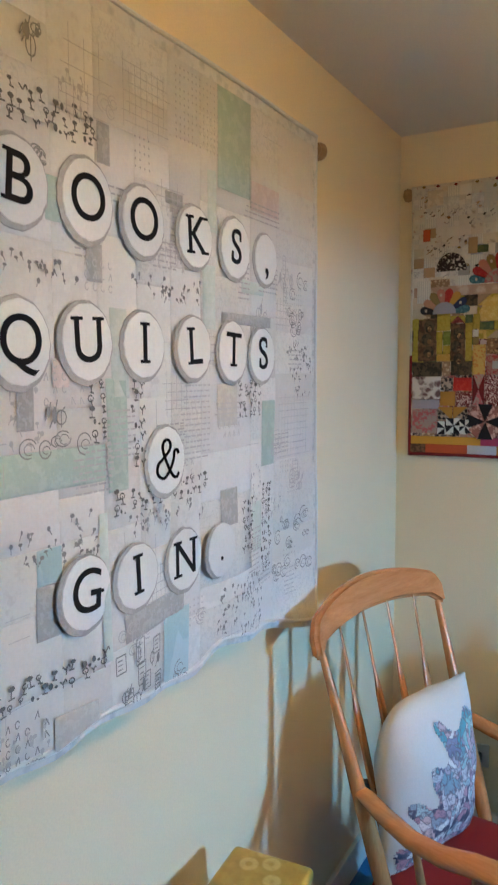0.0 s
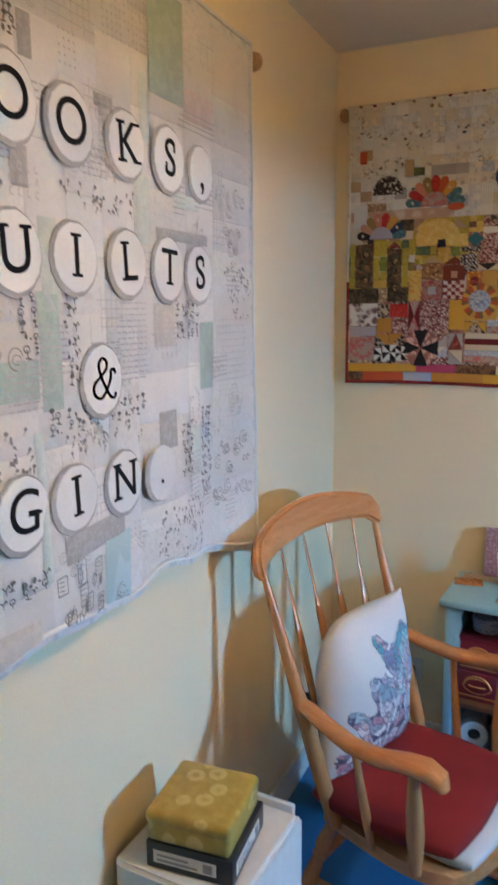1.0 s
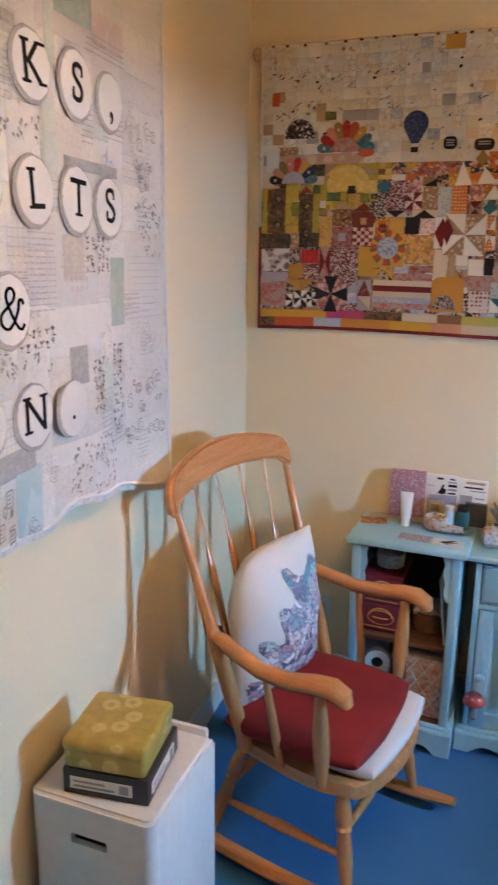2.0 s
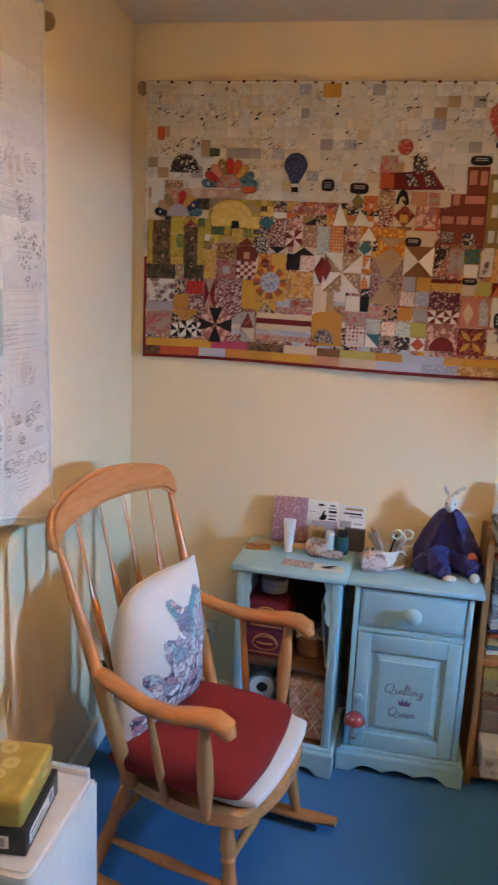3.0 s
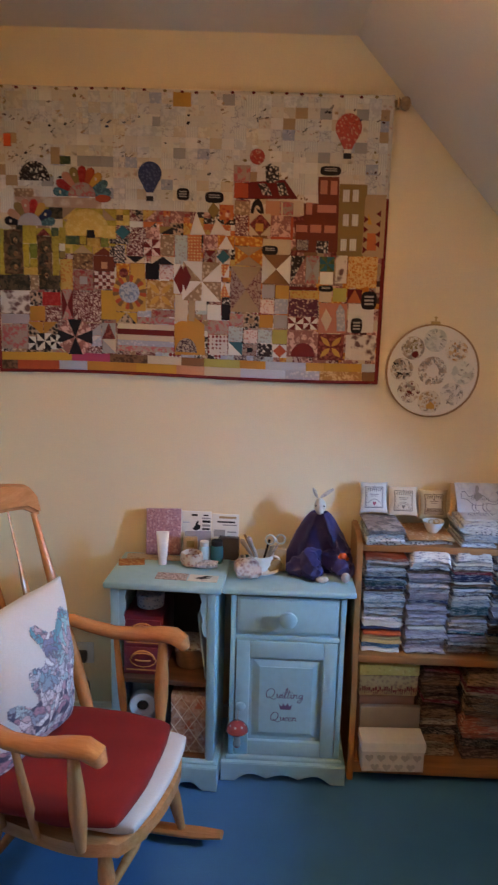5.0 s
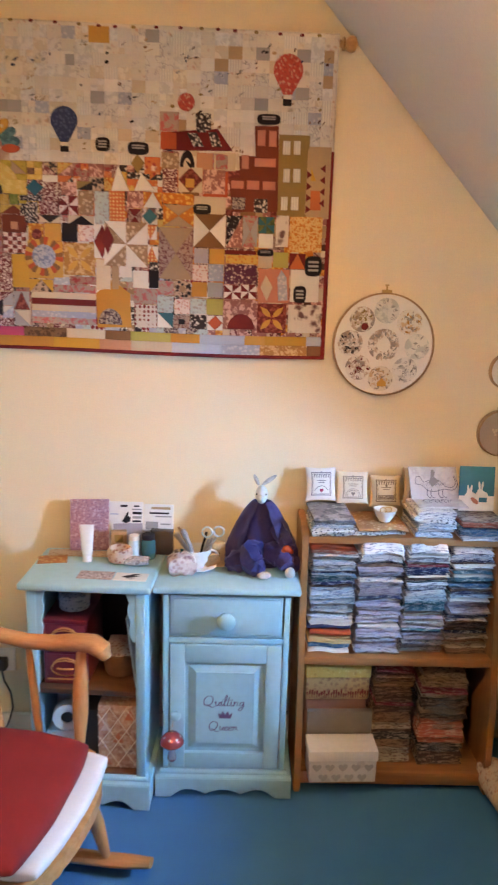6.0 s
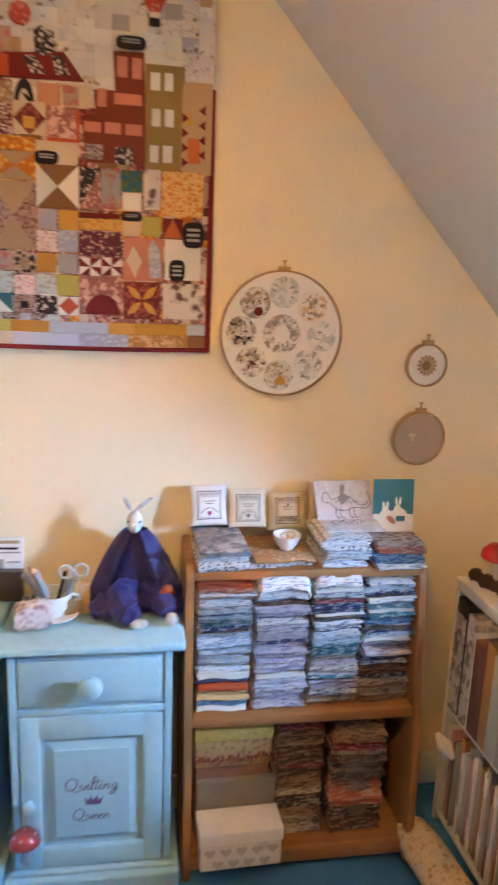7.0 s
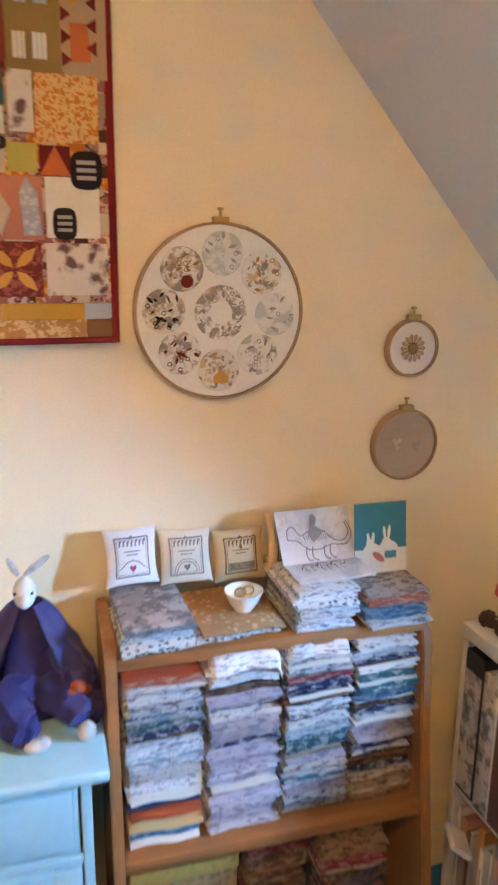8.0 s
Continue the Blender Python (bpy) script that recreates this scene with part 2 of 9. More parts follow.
warm = ramp(nt, sep.outputs[0], [(0.0, (0.30, 0.34, 0.42)), (0.16, (0.66, 0.58, 0.60)), (0.34, (0.46, 0.24, 0.30)), (0.50, (0.72, 0.70, 0.70)), (0.66, (0.06, 0.06, 0.11)), (0.78, (0.56, 0.40, 0.42)), (0.9, (0.42, 0.52, 0.56))], True)
cool = ramp(nt, sep.outputs[0], [(0.0, (0.08, 0.30, 0.38)), (0.22, (0.30, 0.40, 0.52)), (0.42, (0.62, 0.64, 0.66)), (0.58, (0.18, 0.22, 0.36)), (0.74, (0.46, 0.36, 0.42)), (0.88, (0.22, 0.48, 0.52))], True)
along = nt.nodes.new("ShaderNodeSeparateXYZ")
nt.links.new(wob.outputs[0], along.inputs[0])
shift = nt.nodes.new("ShaderNodeMath")
shift.operation = "ADD"
shift.inputs[1].default_value = 0.5
nt.links.new(along.outputs[0], shift.inputs[0])
c1 = blend(nt, ramp(nt, shift.outputs[0], [(0.44, (0, 0, 0)), (0.60, (1, 1, 1))]), cool, warm)
ve = node(nt, "ShaderNodeTexVoronoi", Scale=42.0)
ve.feature = "DISTANCE_TO_EDGE"
nt.links.new(wob.outputs[0], ve.inputs["Vector"])
c1 = blend(nt, ramp(nt, ve.outputs["Distance"], [(0.02, (0.8, 0.8, 0.8)), (0.12, (0, 0, 0))]), c1, (0.11, 0.09, 0.13))
petal = ramp(nt, noise_fac(nt, wob.outputs[0], 60, 2, 0.6), [(0.46, (0, 0, 0)), (0.5, (0.7, 0.7, 0.7)), (0.54, (0, 0, 0))])
c1 = blend(nt, petal, c1, (0.16, 0.13, 0.18))
nt.links.new(c1, b.inputs["Base Color"])


# ---- fabrics ----
def palette(prefix, rows, shade=1.0, strength=0.74, vary=0.89):
    out = []
    for i, (base, inks, scale, amount, kind) in enumerate(rows):
        base = tuple(q * shade for q in base)
        cloth(prefix + "_" + "abcdefghijklmnop"[i], base, inks, scale, amount, kind, strength=strength, vary=vary)
        out.append(prefix + "_" + "abcdefghijklmnop"[i])
    return out


W = (0.68, 0.64, 0.58)
SKY = palette("sky_print", [(W, ((0.60, 0.57, 0.53),), 60, 0.3, "floral"), ((0.70, 0.66, 0.60), ((0.45, 0.42, 0.40),), 40, 0.14, "noise"), ((0.77, 0.73, 0.67), (), 40, 0.3, "floral"), ((0.60, 0.60, 0.60), ((0.68, 0.67, 0.65),), 40, 0.35, "noise"), ((0.72, 0.66, 0.57), ((0.24, 0.19, 0.15), (0.45, 0.2, 0.15)), 22, 0.10, "floral"), ((0.62, 0.61, 0.57), ((0.70, 0.68, 0.63),), 30, 0.4, "stripe"), ((0.66, 0.58, 0.46), ((0.72, 0.66, 0.56),), 30, 0.3, "noise"), ((0.68, 0.66, 0.64), ((0.34, 0.33, 0.34),), 34, 0.25, "sketch")], 0.90)
GREEN = palette("green_print", [((0.42, 0.32, 0.055), ((0.32, 0.23, 0.03),), 60, 0.3, "noise"), ((0.30, 0.24, 0.05), (), 40, 0.3, "noise"), ((0.035, 0.03, 0.02), ((0.12, 0.08, 0.045),), 50, 0.4, "noise"), ((0.07, 0.10, 0.045), ((0.13, 0.15, 0.05),), 70, 0.3, "noise"), ((0.46, 0.28, 0.06), ((0.54, 0.37, 0.12),), 45, 0.3, "noise"), ((0.085, 0.045, 0.025), ((0.20, 0.11, 0.06),), 36, 0.4, "noise")])
PINK = palette("pink_print", [((0.58, 0.33, 0.27), ((0.30, 0.05, 0.05),), 60, 0.3, "noise"), ((0.62, 0.44, 0.37), ((0.14, 0.04, 0.04),), 60, 0.4, "sketch"), ((0.52, 0.22, 0.18), ((0.62, 0.38, 0.32),), 50, 0.3, "noise"), ((0.66, 0.50, 0.43), ((0.42, 0.12, 0.12),), 50, 0.3, "noise"), ((0.64, 0.54, 0.47), ((0.06, 0.03, 0.04),), 70, 0.5, "sketch")], 0.56, 1.0)
ORANGE = palette("orange_print", [((0.55, 0.18, 0.03), ((0.70, 0.42, 0.10),), 60, 0.32, "floral"), ((0.58, 0.32, 0.05), (), 50, 0.3, "noise"), ((0.60, 0.17, 0.06), ((0.68, 0.45, 0.2),), 70, 0.3, "dots"), ((0.44, 0.22, 0.07), ((0.60, 0.40, 0.2),), 60, 0.3, "noise"), ((0.62, 0.42, 0.12), ((0.48, 0.20, 0.05),), 70, 0.3, "floral")], 0.90, 1.0)
BROWN = palette("brown_print", [((0.28, 0.14, 0.06), (), 50, 0.3, "noise"), ((0.20, 0.035, 0.03), ((0.30, 0.08, 0.06),), 60, 0.3, "noise"), ((0.38, 0.24, 0.14), ((0.55, 0.42, 0.3),), 60, 0.3, "floral"), ((0.10, 0.04, 0.03), ((0.55, 0.42, 0.36),), 80, 0.30, "dots"), ((0.46, 0.32, 0.20), (), 50, 0.3, "noise"), ((0.05, 0.035, 0.035), ((0.62, 0.58, 0.52),), 75, 0.32, "floral")], 0.78, 1.0)
COOL = palette("cool_print", [((0.35, 0.37, 0.46), ((0.52, 0.52, 0.58),), 60, 0.3, "floral"), ((0.05, 0.12, 0.15), ((0.12, 0.25, 0.28),), 60, 0.3, "noise"), ((0.42, 0.50, 0.50), ((0.3, 0.2, 0.2),), 70, 0.25, "floral"), ((0.02, 0.03, 0.09), ((0.06, 0.08, 0.22),), 90, 0.35, "floral")])
PLAIN = {}
for nm, c in (("black", (0.018, 0.014, 0.016)), ("white", (0.70, 0.67, 0.62)), ("crimson", (0.20, 0.016, 0.018)), ("maroon", (0.16, 0.018, 0.018)), ("rust", (0.44, 0.085, 0.035)), ("salmon", (0.52, 0.21, 0.15)), ("ochre", (0.46, 0.22, 0.045)), ("teal", (0.03, 0.13, 0.16)), ("magenta", (0.40, 0.06, 0.13)), ("tan", (0.42, 0.29, 0.17)), ("grey", (0.34, 0.33, 0.33)), ("cream", (0.56, 0.46, 0.34)), ("navy", (0.025, 0.035, 0.09)), ("olive", (0.25, 0.17, 0.06)), ("skyblue", (0.42, 0.47, 0.58)), ("peach", (0.50, 0.25, 0.15)), ("gold", (0.55, 0.30, 0.07)), ("lime", (0.42, 0.38, 0.10)), ("lilac", (0.36, 0.33, 0.37)), ("brick", (0.17, 0.038, 0.022))):
    cloth("plain_" + nm, c, (), 30)
    PLAIN[nm] = "plain_" + nm


# ---- mesh helpers ----
def finish(bm, name, mat, smooth=True):
    me = bpy.data.meshes.new(name)
    bmesh.ops.recalc_face_normals(bm, faces=bm.faces)
    for f in bm.faces:
        f.smooth = smooth
    bm.to_mesh(me)
    bm.free()
    mats = mat if isinstance(mat, (list, tuple)) else [mat]
    for mm in mats:
        me.materials.append(MATS[mm])
    if smooth:
        me.set_sharp_from_angle(angle=radians(38))
    return me


def part(name, bm, mat, parent=None, label="", smooth=True):
    me = bm if isinstance(bm, bpy.types.Mesh) else finish(bm, name, mat, smooth)
    ob = new(name, me)
    if parent is not None:
        ob.parent = parent
    if label:
        ob["label"] = label
    return ob


def thing(name, m, label, category, group="", kind=""):
    ob = new(name)
    ob.matrix_world = m
    return tagged(ob, label, category, group, kind)


def add_box(bm, x0, x1, y0, y1, z0, z1, bevel=0.0, seg=2, m=None):
    r = bmesh.ops.create_cube(bm, size=1.0)
    vs = r["verts"]
    for vtx in vs:
        vtx.co = Vector(((x0 + x1) / 2 + vtx.co.x * (x1 - x0), (y0 + y1) / 2 + vtx.co.y * (y1 - y0), (z0 + z1) / 2 + vtx.co.z * (z1 - z0)))
    if bevel > 0:
        es = list({e for vtx in vs for e in vtx.link_edges})
        out = bmesh.ops.bevel(bm, geom=es, offset=bevel, segments=seg, affect="EDGES", profile=0.5)
        vs = list({vtx for f in out["faces"] for vtx in f.verts} | {vtx for vtx in vs if vtx.is_valid})
    if m is not None:
        bmesh.ops.transform(bm, matrix=m, verts=vs)
    return vs


def box(x0, x1, y0, y1, z0, z1, bevel=0.003, seg=2, m=None):
    bm = bmesh.new()
    add_box(bm, x0, x1, y0, y1, z0, z1, bevel, seg, m)
    return bm


def add_lathe(bm, profile, seg=20, m=None, cap=True):
    """profile: (radius, z) pairs, turned about z."""
    rings = []
    for r, z in profile:
        if r < 1e-5:
            rings.append([bm.verts.new((0, 0, z))])
        else:
            rings.append([bm.verts.new((r * math.cos(2 * math.pi * i / seg), r * math.sin(2 * math.pi * i / seg), z)) for i in range(seg)])
    for a, b2 in zip(rings, rings[1:]):
        for i in range(seg):
            j = (i + 1) % seg
            if len(a) == 1 and len(b2) == 1:
                continue
            if len(a) == 1:
                bm.faces.new((a[0], b2[j], b2[i]))
            elif len(b2) == 1:
                bm.faces.new((a[i], a[j], b2[0]))
            else:
                bm.faces.new((a[i], a[j], b2[j], b2[i]))
    for ring, flip in ((rings[0], True), (rings[-1], False)):
        if len(ring) > 1 and cap:
            bm.faces.new(list(reversed(ring)) if flip else ring)
    if m is not None:
        bmesh.ops.transform(bm, matrix=m, verts=[vtx for ring in rings for vtx in ring])


def lathe(profile, seg=20, m=None):
    bm = bmesh.new()
    add_lathe(bm, profile, seg, m)
    return bm


def add_tube(bm, pts, radii, seg=12, flat=1.0):
    """A rod along pts with a radius at each; flat squeezes it across its second axis."""
    pts = [Vector(p) for p in pts]
    rings = []
    up = Vector((0.13, 0.2, 1)).normalized()
    for i, p in enumerate(pts):
        d = (pts[min(i + 1, len(pts) - 1)] - pts[max(i - 1, 0)]).normalized()
        if abs(d.dot(up)) > 0.97:
            up = Vector((1, 0.1, 0)).normalized()
        s = d.cross(up).normalized()
        t2 = s.cross(d).normalized()
        r = radii[i] if isinstance(radii, (list, tuple)) else radii
        rings.append([bm.verts.new(p + s * (r * math.cos(2 * math.pi * k / seg)) + t2 * (r * flat * math.sin(2 * math.pi * k / seg))) for k in range(seg)])
    for a, b2 in zip(rings, rings[1:]):
        for i in range(seg):
            j = (i + 1) % seg
            bm.faces.new((a[i], a[j], b2[j], b2[i]))
    bm.faces.new(list(reversed(rings[0])))
    bm.faces.new(rings[-1])


def tube(pts, radii, seg=12, flat=1.0):
    bm = bmesh.new()
    add_tube(bm, pts, radii, seg, flat)
    return bm


def turned(p0, p1, profile, seg=14):
    """A turned rod from p0 to p1; profile: (share of the length, radius)."""
    p0, p1 = Vector(p0), Vector(p1)
    d = p1 - p0
    m = Matrix.Translation(p0) @ d.to_track_quat("Z", "Y").to_matrix().to_4x4()
    return lathe([(r, s * d.length) for s, r in profile], seg, m)


def slab(outline, y0, y1, bevel=0.0):
    """An outline in x and z, given thickness from y0 to y1."""
    bm = bmesh.new()
    a = [bm.verts.new((x, y0, z)) for x, z in outline]
    f = bm.faces.new(a)
    out = bmesh.ops.extrude_face_region(bm, geom=[f])
    bmesh.ops.translate(bm, vec=(0, y1 - y0, 0), verts=[g for g in out["geom"] if isinstance(g, bmesh.types.BMVert)])
    if bevel > 0:
        es = [e for e in bm.edges if abs(e.verts[0].co.y - e.verts[1].co.y) < 1e-6]
        bmesh.ops.bevel(bm, geom=es, offset=bevel, segments=2, affect="EDGES")
    return bm


def sheet(fn, nu, nv, thick=0.0):
    """A surface fn(u, v) over 0..1, with thickness along its own normal when asked."""
    bm = bmesh.new()
    g = [[bm.verts.new(fn(i / nu, j / nv)) for i in range(nu + 1)] for j in range(nv + 1)]
    for j in range(nv):
        for i in range(nu):
            bm.faces.new((g[j][i], g[j][i + 1], g[j + 1][i + 1], g[j + 1][i]))
    if thick:
        bmesh.ops.recalc_face_normals(bm, faces=bm.faces)
        bmesh.ops.solidify(bm, geom=bm.faces[:], thickness=thick)
    return bm


def puff(w, d, h, n=10, power=3.0, edge=0.15, wob=0.0, seed=0, soft=0.0, slump=0.0):
    """A cushion, w by d by h, thickest in its middle, centred over z = 0..h."""
    def shape(u, v, s):
        x, y = math.sin(math.pi * (u - 0.5)), math.sin(math.pi * (v - 0.5))
        k = max(0.0, (1 - abs(x) ** power) * (1 - abs(y) ** power)) ** (0.45 if power > 3 else 0.62)
        q = noise.noise(Vector((x * 2 + seed, y * 2, s))) * wob
        sl = slump * max(0, -y) ** 2 * max(0, -x) ** 2
        return Vector((x * w / 2 * (1 - sl) * (1 - 0.04 * (1 - y * y)) * math.sqrt(1 - soft * y * y), y * d / 2 * (1 - sl) * (1 - 0.04 * (1 - x * x)) * math.sqrt(1 - soft * x * x), h / 2 + s * h / 2 * (edge + (1 - edge) * k) + q))
    bm = bmesh.new()
    top = [[bm.verts.new(shape(i / n, j / n, 1)) for i in range(n + 1)] for j in range(n + 1)]
    bot = [[bm.verts.new(shape(i / n, j / n, -1)) for i in range(n + 1)] for j in range(n + 1)]
    for j in range(n):
        for i in range(n):
            bm.faces.new((top[j][i], top[j][i + 1], top[j + 1][i + 1], top[j + 1][i]))
            bm.faces.new((bot[j][i], bot[j + 1][i], bot[j + 1][i + 1], bot[j][i + 1]))
    for i in range(n):
        bm.faces.new((top[0][i], bot[0][i], bot[0][i + 1], top[0][i + 1]))
        bm.faces.new((top[n][i + 1], bot[n][i + 1], bot[n][i], top[n][i]))
        bm.faces.new((top[i + 1][0], bot[i + 1][0], bot[i][0], top[i][0]))
        bm.faces.new((top[i][n], bot[i][n], bot[i + 1][n], top[i + 1][n]))
    return bm


def structure(name, bm, mat, label, category, smooth=False):
    return tagged(part(name, bm, mat, None, "", smooth), label, category, "", "structure")


# ---- the room ----
TOP, BEND, KNEE, SOUTH = 2.545, 1.27, 2.50, -4.1
RISE = 1.085
KNEE_Z = TOP - RISE * (KNEE - BEND)
structure("floor", box(-0.12, 3.1, SOUTH - 0.12, 0.12, -0.15, 0.0, 0), "carpet", "blue short-pile carpet over the whole room", "carpet")
structure("wall_west", box(-0.12, 0.0, SOUTH, 0.0, 0.0, TOP, 0), "wall_paint", "cream painted plaster wall behind the letter quilt", "wall")
structure("wall_north", slab([(-0.12, 0), (KNEE + 0.12, 0), (KNEE + 0.12, KNEE_Z - 0.13), (BEND, TOP), (-0.12, TOP)], 0.0, 0.12), "wall_paint", "cream painted gable wall under a sloping ceiling", "wall")
structure("wall_south", slab([(-0.12, 0), (KNEE + 0.12, 0), (KNEE + 0.12, KNEE_Z - 0.13), (BEND, TOP), (-0.12, TOP)], SOUTH - 0.12, SOUTH), "wall_paint", "plain cream painted wall", "wall")
structure("ceiling", box(-0.12, BEND, SOUTH - 0.12, 0.12, TOP, TOP + 0.12, 0), "ceiling_paint", "flat off-white painted ceiling", "ceiling")
WY0, WY1 = WINDOW_Y
WZ0, WZ1 = WINDOW_Z
# unseen recess, assumed: cheeks and ledge are placed to limit where daylight falls
DY0, DY1 = -1.75, -0.75  # the dormer's cheeks
PANE_X, LEDGE = 2.88, 0.80
bm = bmesh.new()
HEAD_X = BEND + (TOP - WZ1 - 0.1) / RISE  # where the dormer's ceiling meets the slope
for y0, y1, xa, xb in ((SOUTH - 0.12, DY0, BEND, KNEE), (DY1, 0.12, BEND, KNEE), (DY0, DY1, BEND, HEAD_X)):
    pts = [(xa, TOP - RISE * (xa - BEND)), (xb, TOP - RISE * (xb - BEND)), (xb + 0.09, TOP - RISE * (xb - BEND) + 0.12), (xa + 0.09, TOP - RISE * (xa - BEND) + 0.12)]
    vs = [[bm.verts.new((x, y, z)) for x, z in pts] for y in (y0, y1)]
    bm.faces.new(vs[0])
    bm.faces.new(list(reversed(vs[1])))
    for i in range(4):
        j = (i + 1) % 4
        bm.faces.new((vs[0][i], vs[1][i], vs[1][j], vs[0][j]))
structure("ceiling_slope", bm, "ceiling_paint", "sloping attic ceiling in off-white paint", "ceiling")
bm = bmesh.new()
add_box(bm, KNEE, KNEE + 0.12, SOUTH, DY0, 0, KNEE_Z)
add_box(bm, KNEE, KNEE + 0.12, DY1, 0, 0, KNEE_Z)
add_box(bm, KNEE, KNEE + 0.12, DY0, DY1, 0, LEDGE)
structure("wall_east", bm, "wall_paint", "low cream knee wall under the slope", "wall")
bm = bmesh.new()
for y in (DY0 - 0.06, DY1):
    cheek = [(KNEE + 0.12, LEDGE), (PANE_X, LEDGE), (PANE_X, WZ1 + 0.1), (HEAD_X, WZ1 + 0.1), (KNEE, KNEE_Z), (KNEE + 0.12, KNEE_Z - 0.02)]
    sides = [[bm.verts.new((x, yy, z)) for x, z in cheek] for yy in (y, y + 0.06)]
    bm.faces.new(sides[0])
    bm.faces.new(list(reversed(sides[1])))
    for i in range(6):
        bm.faces.new((sides[0][i], sides[1][i], sides[1][(i + 1) % 6], sides[0][(i + 1) % 6]))
add_box(bm, HEAD_X, PANE_X + 0.10, DY0 - 0.06, DY1 + 0.06, WZ1 + 0.1, WZ1 + 0.18)
add_box(bm, KNEE + 0.12, PANE_X + 0.10, DY0 - 0.06, DY1 + 0.06, LEDGE - 0.06, LEDGE)
for y0, y1, z0, z1 in ((DY0 - 0.06, WY0, LEDGE, WZ1 + 0.1), (WY1, DY1 + 0.06, LEDGE, WZ1 + 0.1), (WY0, WY1, WZ1, WZ1 + 0.1), (WY0, WY1, LEDGE, WZ0)):
    add_box(bm, PANE_X, PANE_X + 0.10, y0, y1, z0, z1)
structure("dormer", bm, "wall_paint", "unseen dormer recess assumed round the window, shaped to cut its daylight", "dormer")
window = structure("window_1", box(PANE_X + 0.03, PANE_X + 0.07, WY0, WY1, WZ0, WZ0 + 0.022), "gloss_white", "white painted dormer window", "window")
for a in ((WY0, WY0 + 0.02, WZ0 + 0.022, WZ1), (WY1 - 0.02, WY1, WZ0 + 0.022, WZ1), (WY0 + 0.02, WY1 - 0.02, WZ1 - 0.022, WZ1)):
    part("window_frame", box(PANE_X + 0.03, PANE_X + 0.07, *a), "gloss_white", window)
for y in (-0.016,):
    structure("baseboard", box(0.0, KNEE, y, 0.0, 0.0, 0.11, 0.004), "gloss_white", "cream gloss skirting board along the gable wall", "baseboard")
structure("baseboard", box(0.0, 0.016, SOUTH, -0.016, 0.0, 0.11, 0.004), "gloss_white", "cream gloss skirting board along the side wall", "baseboard")

# ---- handwriting ----
def smooth_line(points, n=8):
    out = []
    for k in range(len(points) - 1):
        p0, p1, p2, p3 = points[max(k - 1, 0)], points[k], points[k + 1], points[min(k + 2, len(points) - 1)]
        for i in range(n):
            q = i / n
            out.append(tuple(0.5 * (2 * p1[c] + (p2[c] - p0[c]) * q + (2 * p0[c] - 5 * p1[c] + 4 * p2[c] - p3[c]) * q * q + (3 * p1[c] - p0[c] - 3 * p2[c] + p3[c]) * q ** 3) for c in (0, 1)))
    return out + [points[-1]]


def pen_stroke(bm2, line, wide, m_, thin=0.5, z=0.0):
    """A flat pen line: broad on the down strokes, thin across."""
    for (a0, b0), (a1, b1) in zip(line, line[1:]):
        dx, dy = a1 - a0, b1 - b0
        d = math.hypot(dx, dy) or 1.0
        w = wide * (thin + (1 - thin) * abs(dy / d))
        nx, ny, ex, ey = -dy / d * w, dx / d * w, dx / d * wide * 0.3, dy / d * wide * 0.3
        bm2.faces.new([bm2.verts.new(m_ @ Vector((x, y, z))) for x, y in ((a0 - nx - ex, b0 - ny - ey), (a1 - nx + ex, b1 - ny + ey), (a1 + nx + ex, b1 + ny + ey), (a0 + nx - ex, b0 + ny - ey))])


SCRIPT = {
    "Q": (1.05, [[(0.62, 0.95), (0.30, 1.02), (0.02, 0.62), (0.12, 0.10), (0.45, -0.02), (0.78, 0.30), (0.80, 0.78), (0.55, 1.00)], [(0.30, 0.16), (0.55, 0.02), (0.85, -0.16), (1.10, -0.06)]]),
    "u": (0.55, [[(0.02, 0.34), (0.10, 0.44), (0.12, 0.18), (0.22, 0.0), (0.36, 0.10), (0.44, 0.42), (0.44, 0.10), (0.56, 0.02)]]),
    "i": (0.28, [[(0.00, 0.30), (0.10, 0.44), (0.10, 0.12), (0.20, 0.0), (0.30, 0.10)], [(0.13, 0.62), (0.16, 0.68)]]),
    "l": (0.30, [[(0.00, 0.12), (0.22, 0.72), (0.18, 1.12), (0.08, 0.90), (0.08, 0.20), (0.18, 0.0), (0.32, 0.10)]]),
    "t": (0.32, [[(0.14, 0.92), (0.10, 0.20), (0.20, 0.0), (0.34, 0.12)], [(-0.06, 0.62), (0.34, 0.66)]]),
    "n": (0.58, [[(0.02, 0.36), (0.10, 0.44), (0.10, 0.02), (0.14, 0.26), (0.30, 0.44), (0.40, 0.34), (0.40, 0.08), (0.58, 0.06)]]),
    "g": (0.48, [[(0.38, 0.36), (0.20, 0.44), (0.06, 0.22), (0.18, 0.02), (0.36, 0.20), (0.40, 0.42), (0.38, -0.20), (0.20, -0.48), (0.02, -0.34), (0.24, -0.12), (0.54, 0.06)]]),
    "e": (0.42, [[(0.04, 0.20), (0.30, 0.28), (0.26, 0.44), (0.08, 0.34), (0.08, 0.10), (0.24, -0.02), (0.44, 0.12)]]),
}


def script(word, size, m_, parent):
    """A word in joined brush script, one mesh."""
    bm2 = bmesh.new()
    x = -sum(SCRIPT[c][0] for c in word) / 2
    for c in word:
        for pts in SCRIPT[c][1]:
            pen_stroke(bm2, [((x + px + 0.16 * py) * size, (py - 0.3) * size) for px, py in smooth_line(pts, 6)], 0.0017, m_, 0.5)
        x += SCRIPT[c][0]
    part("lettering", bm2, "ink_purple", parent, smooth=False)


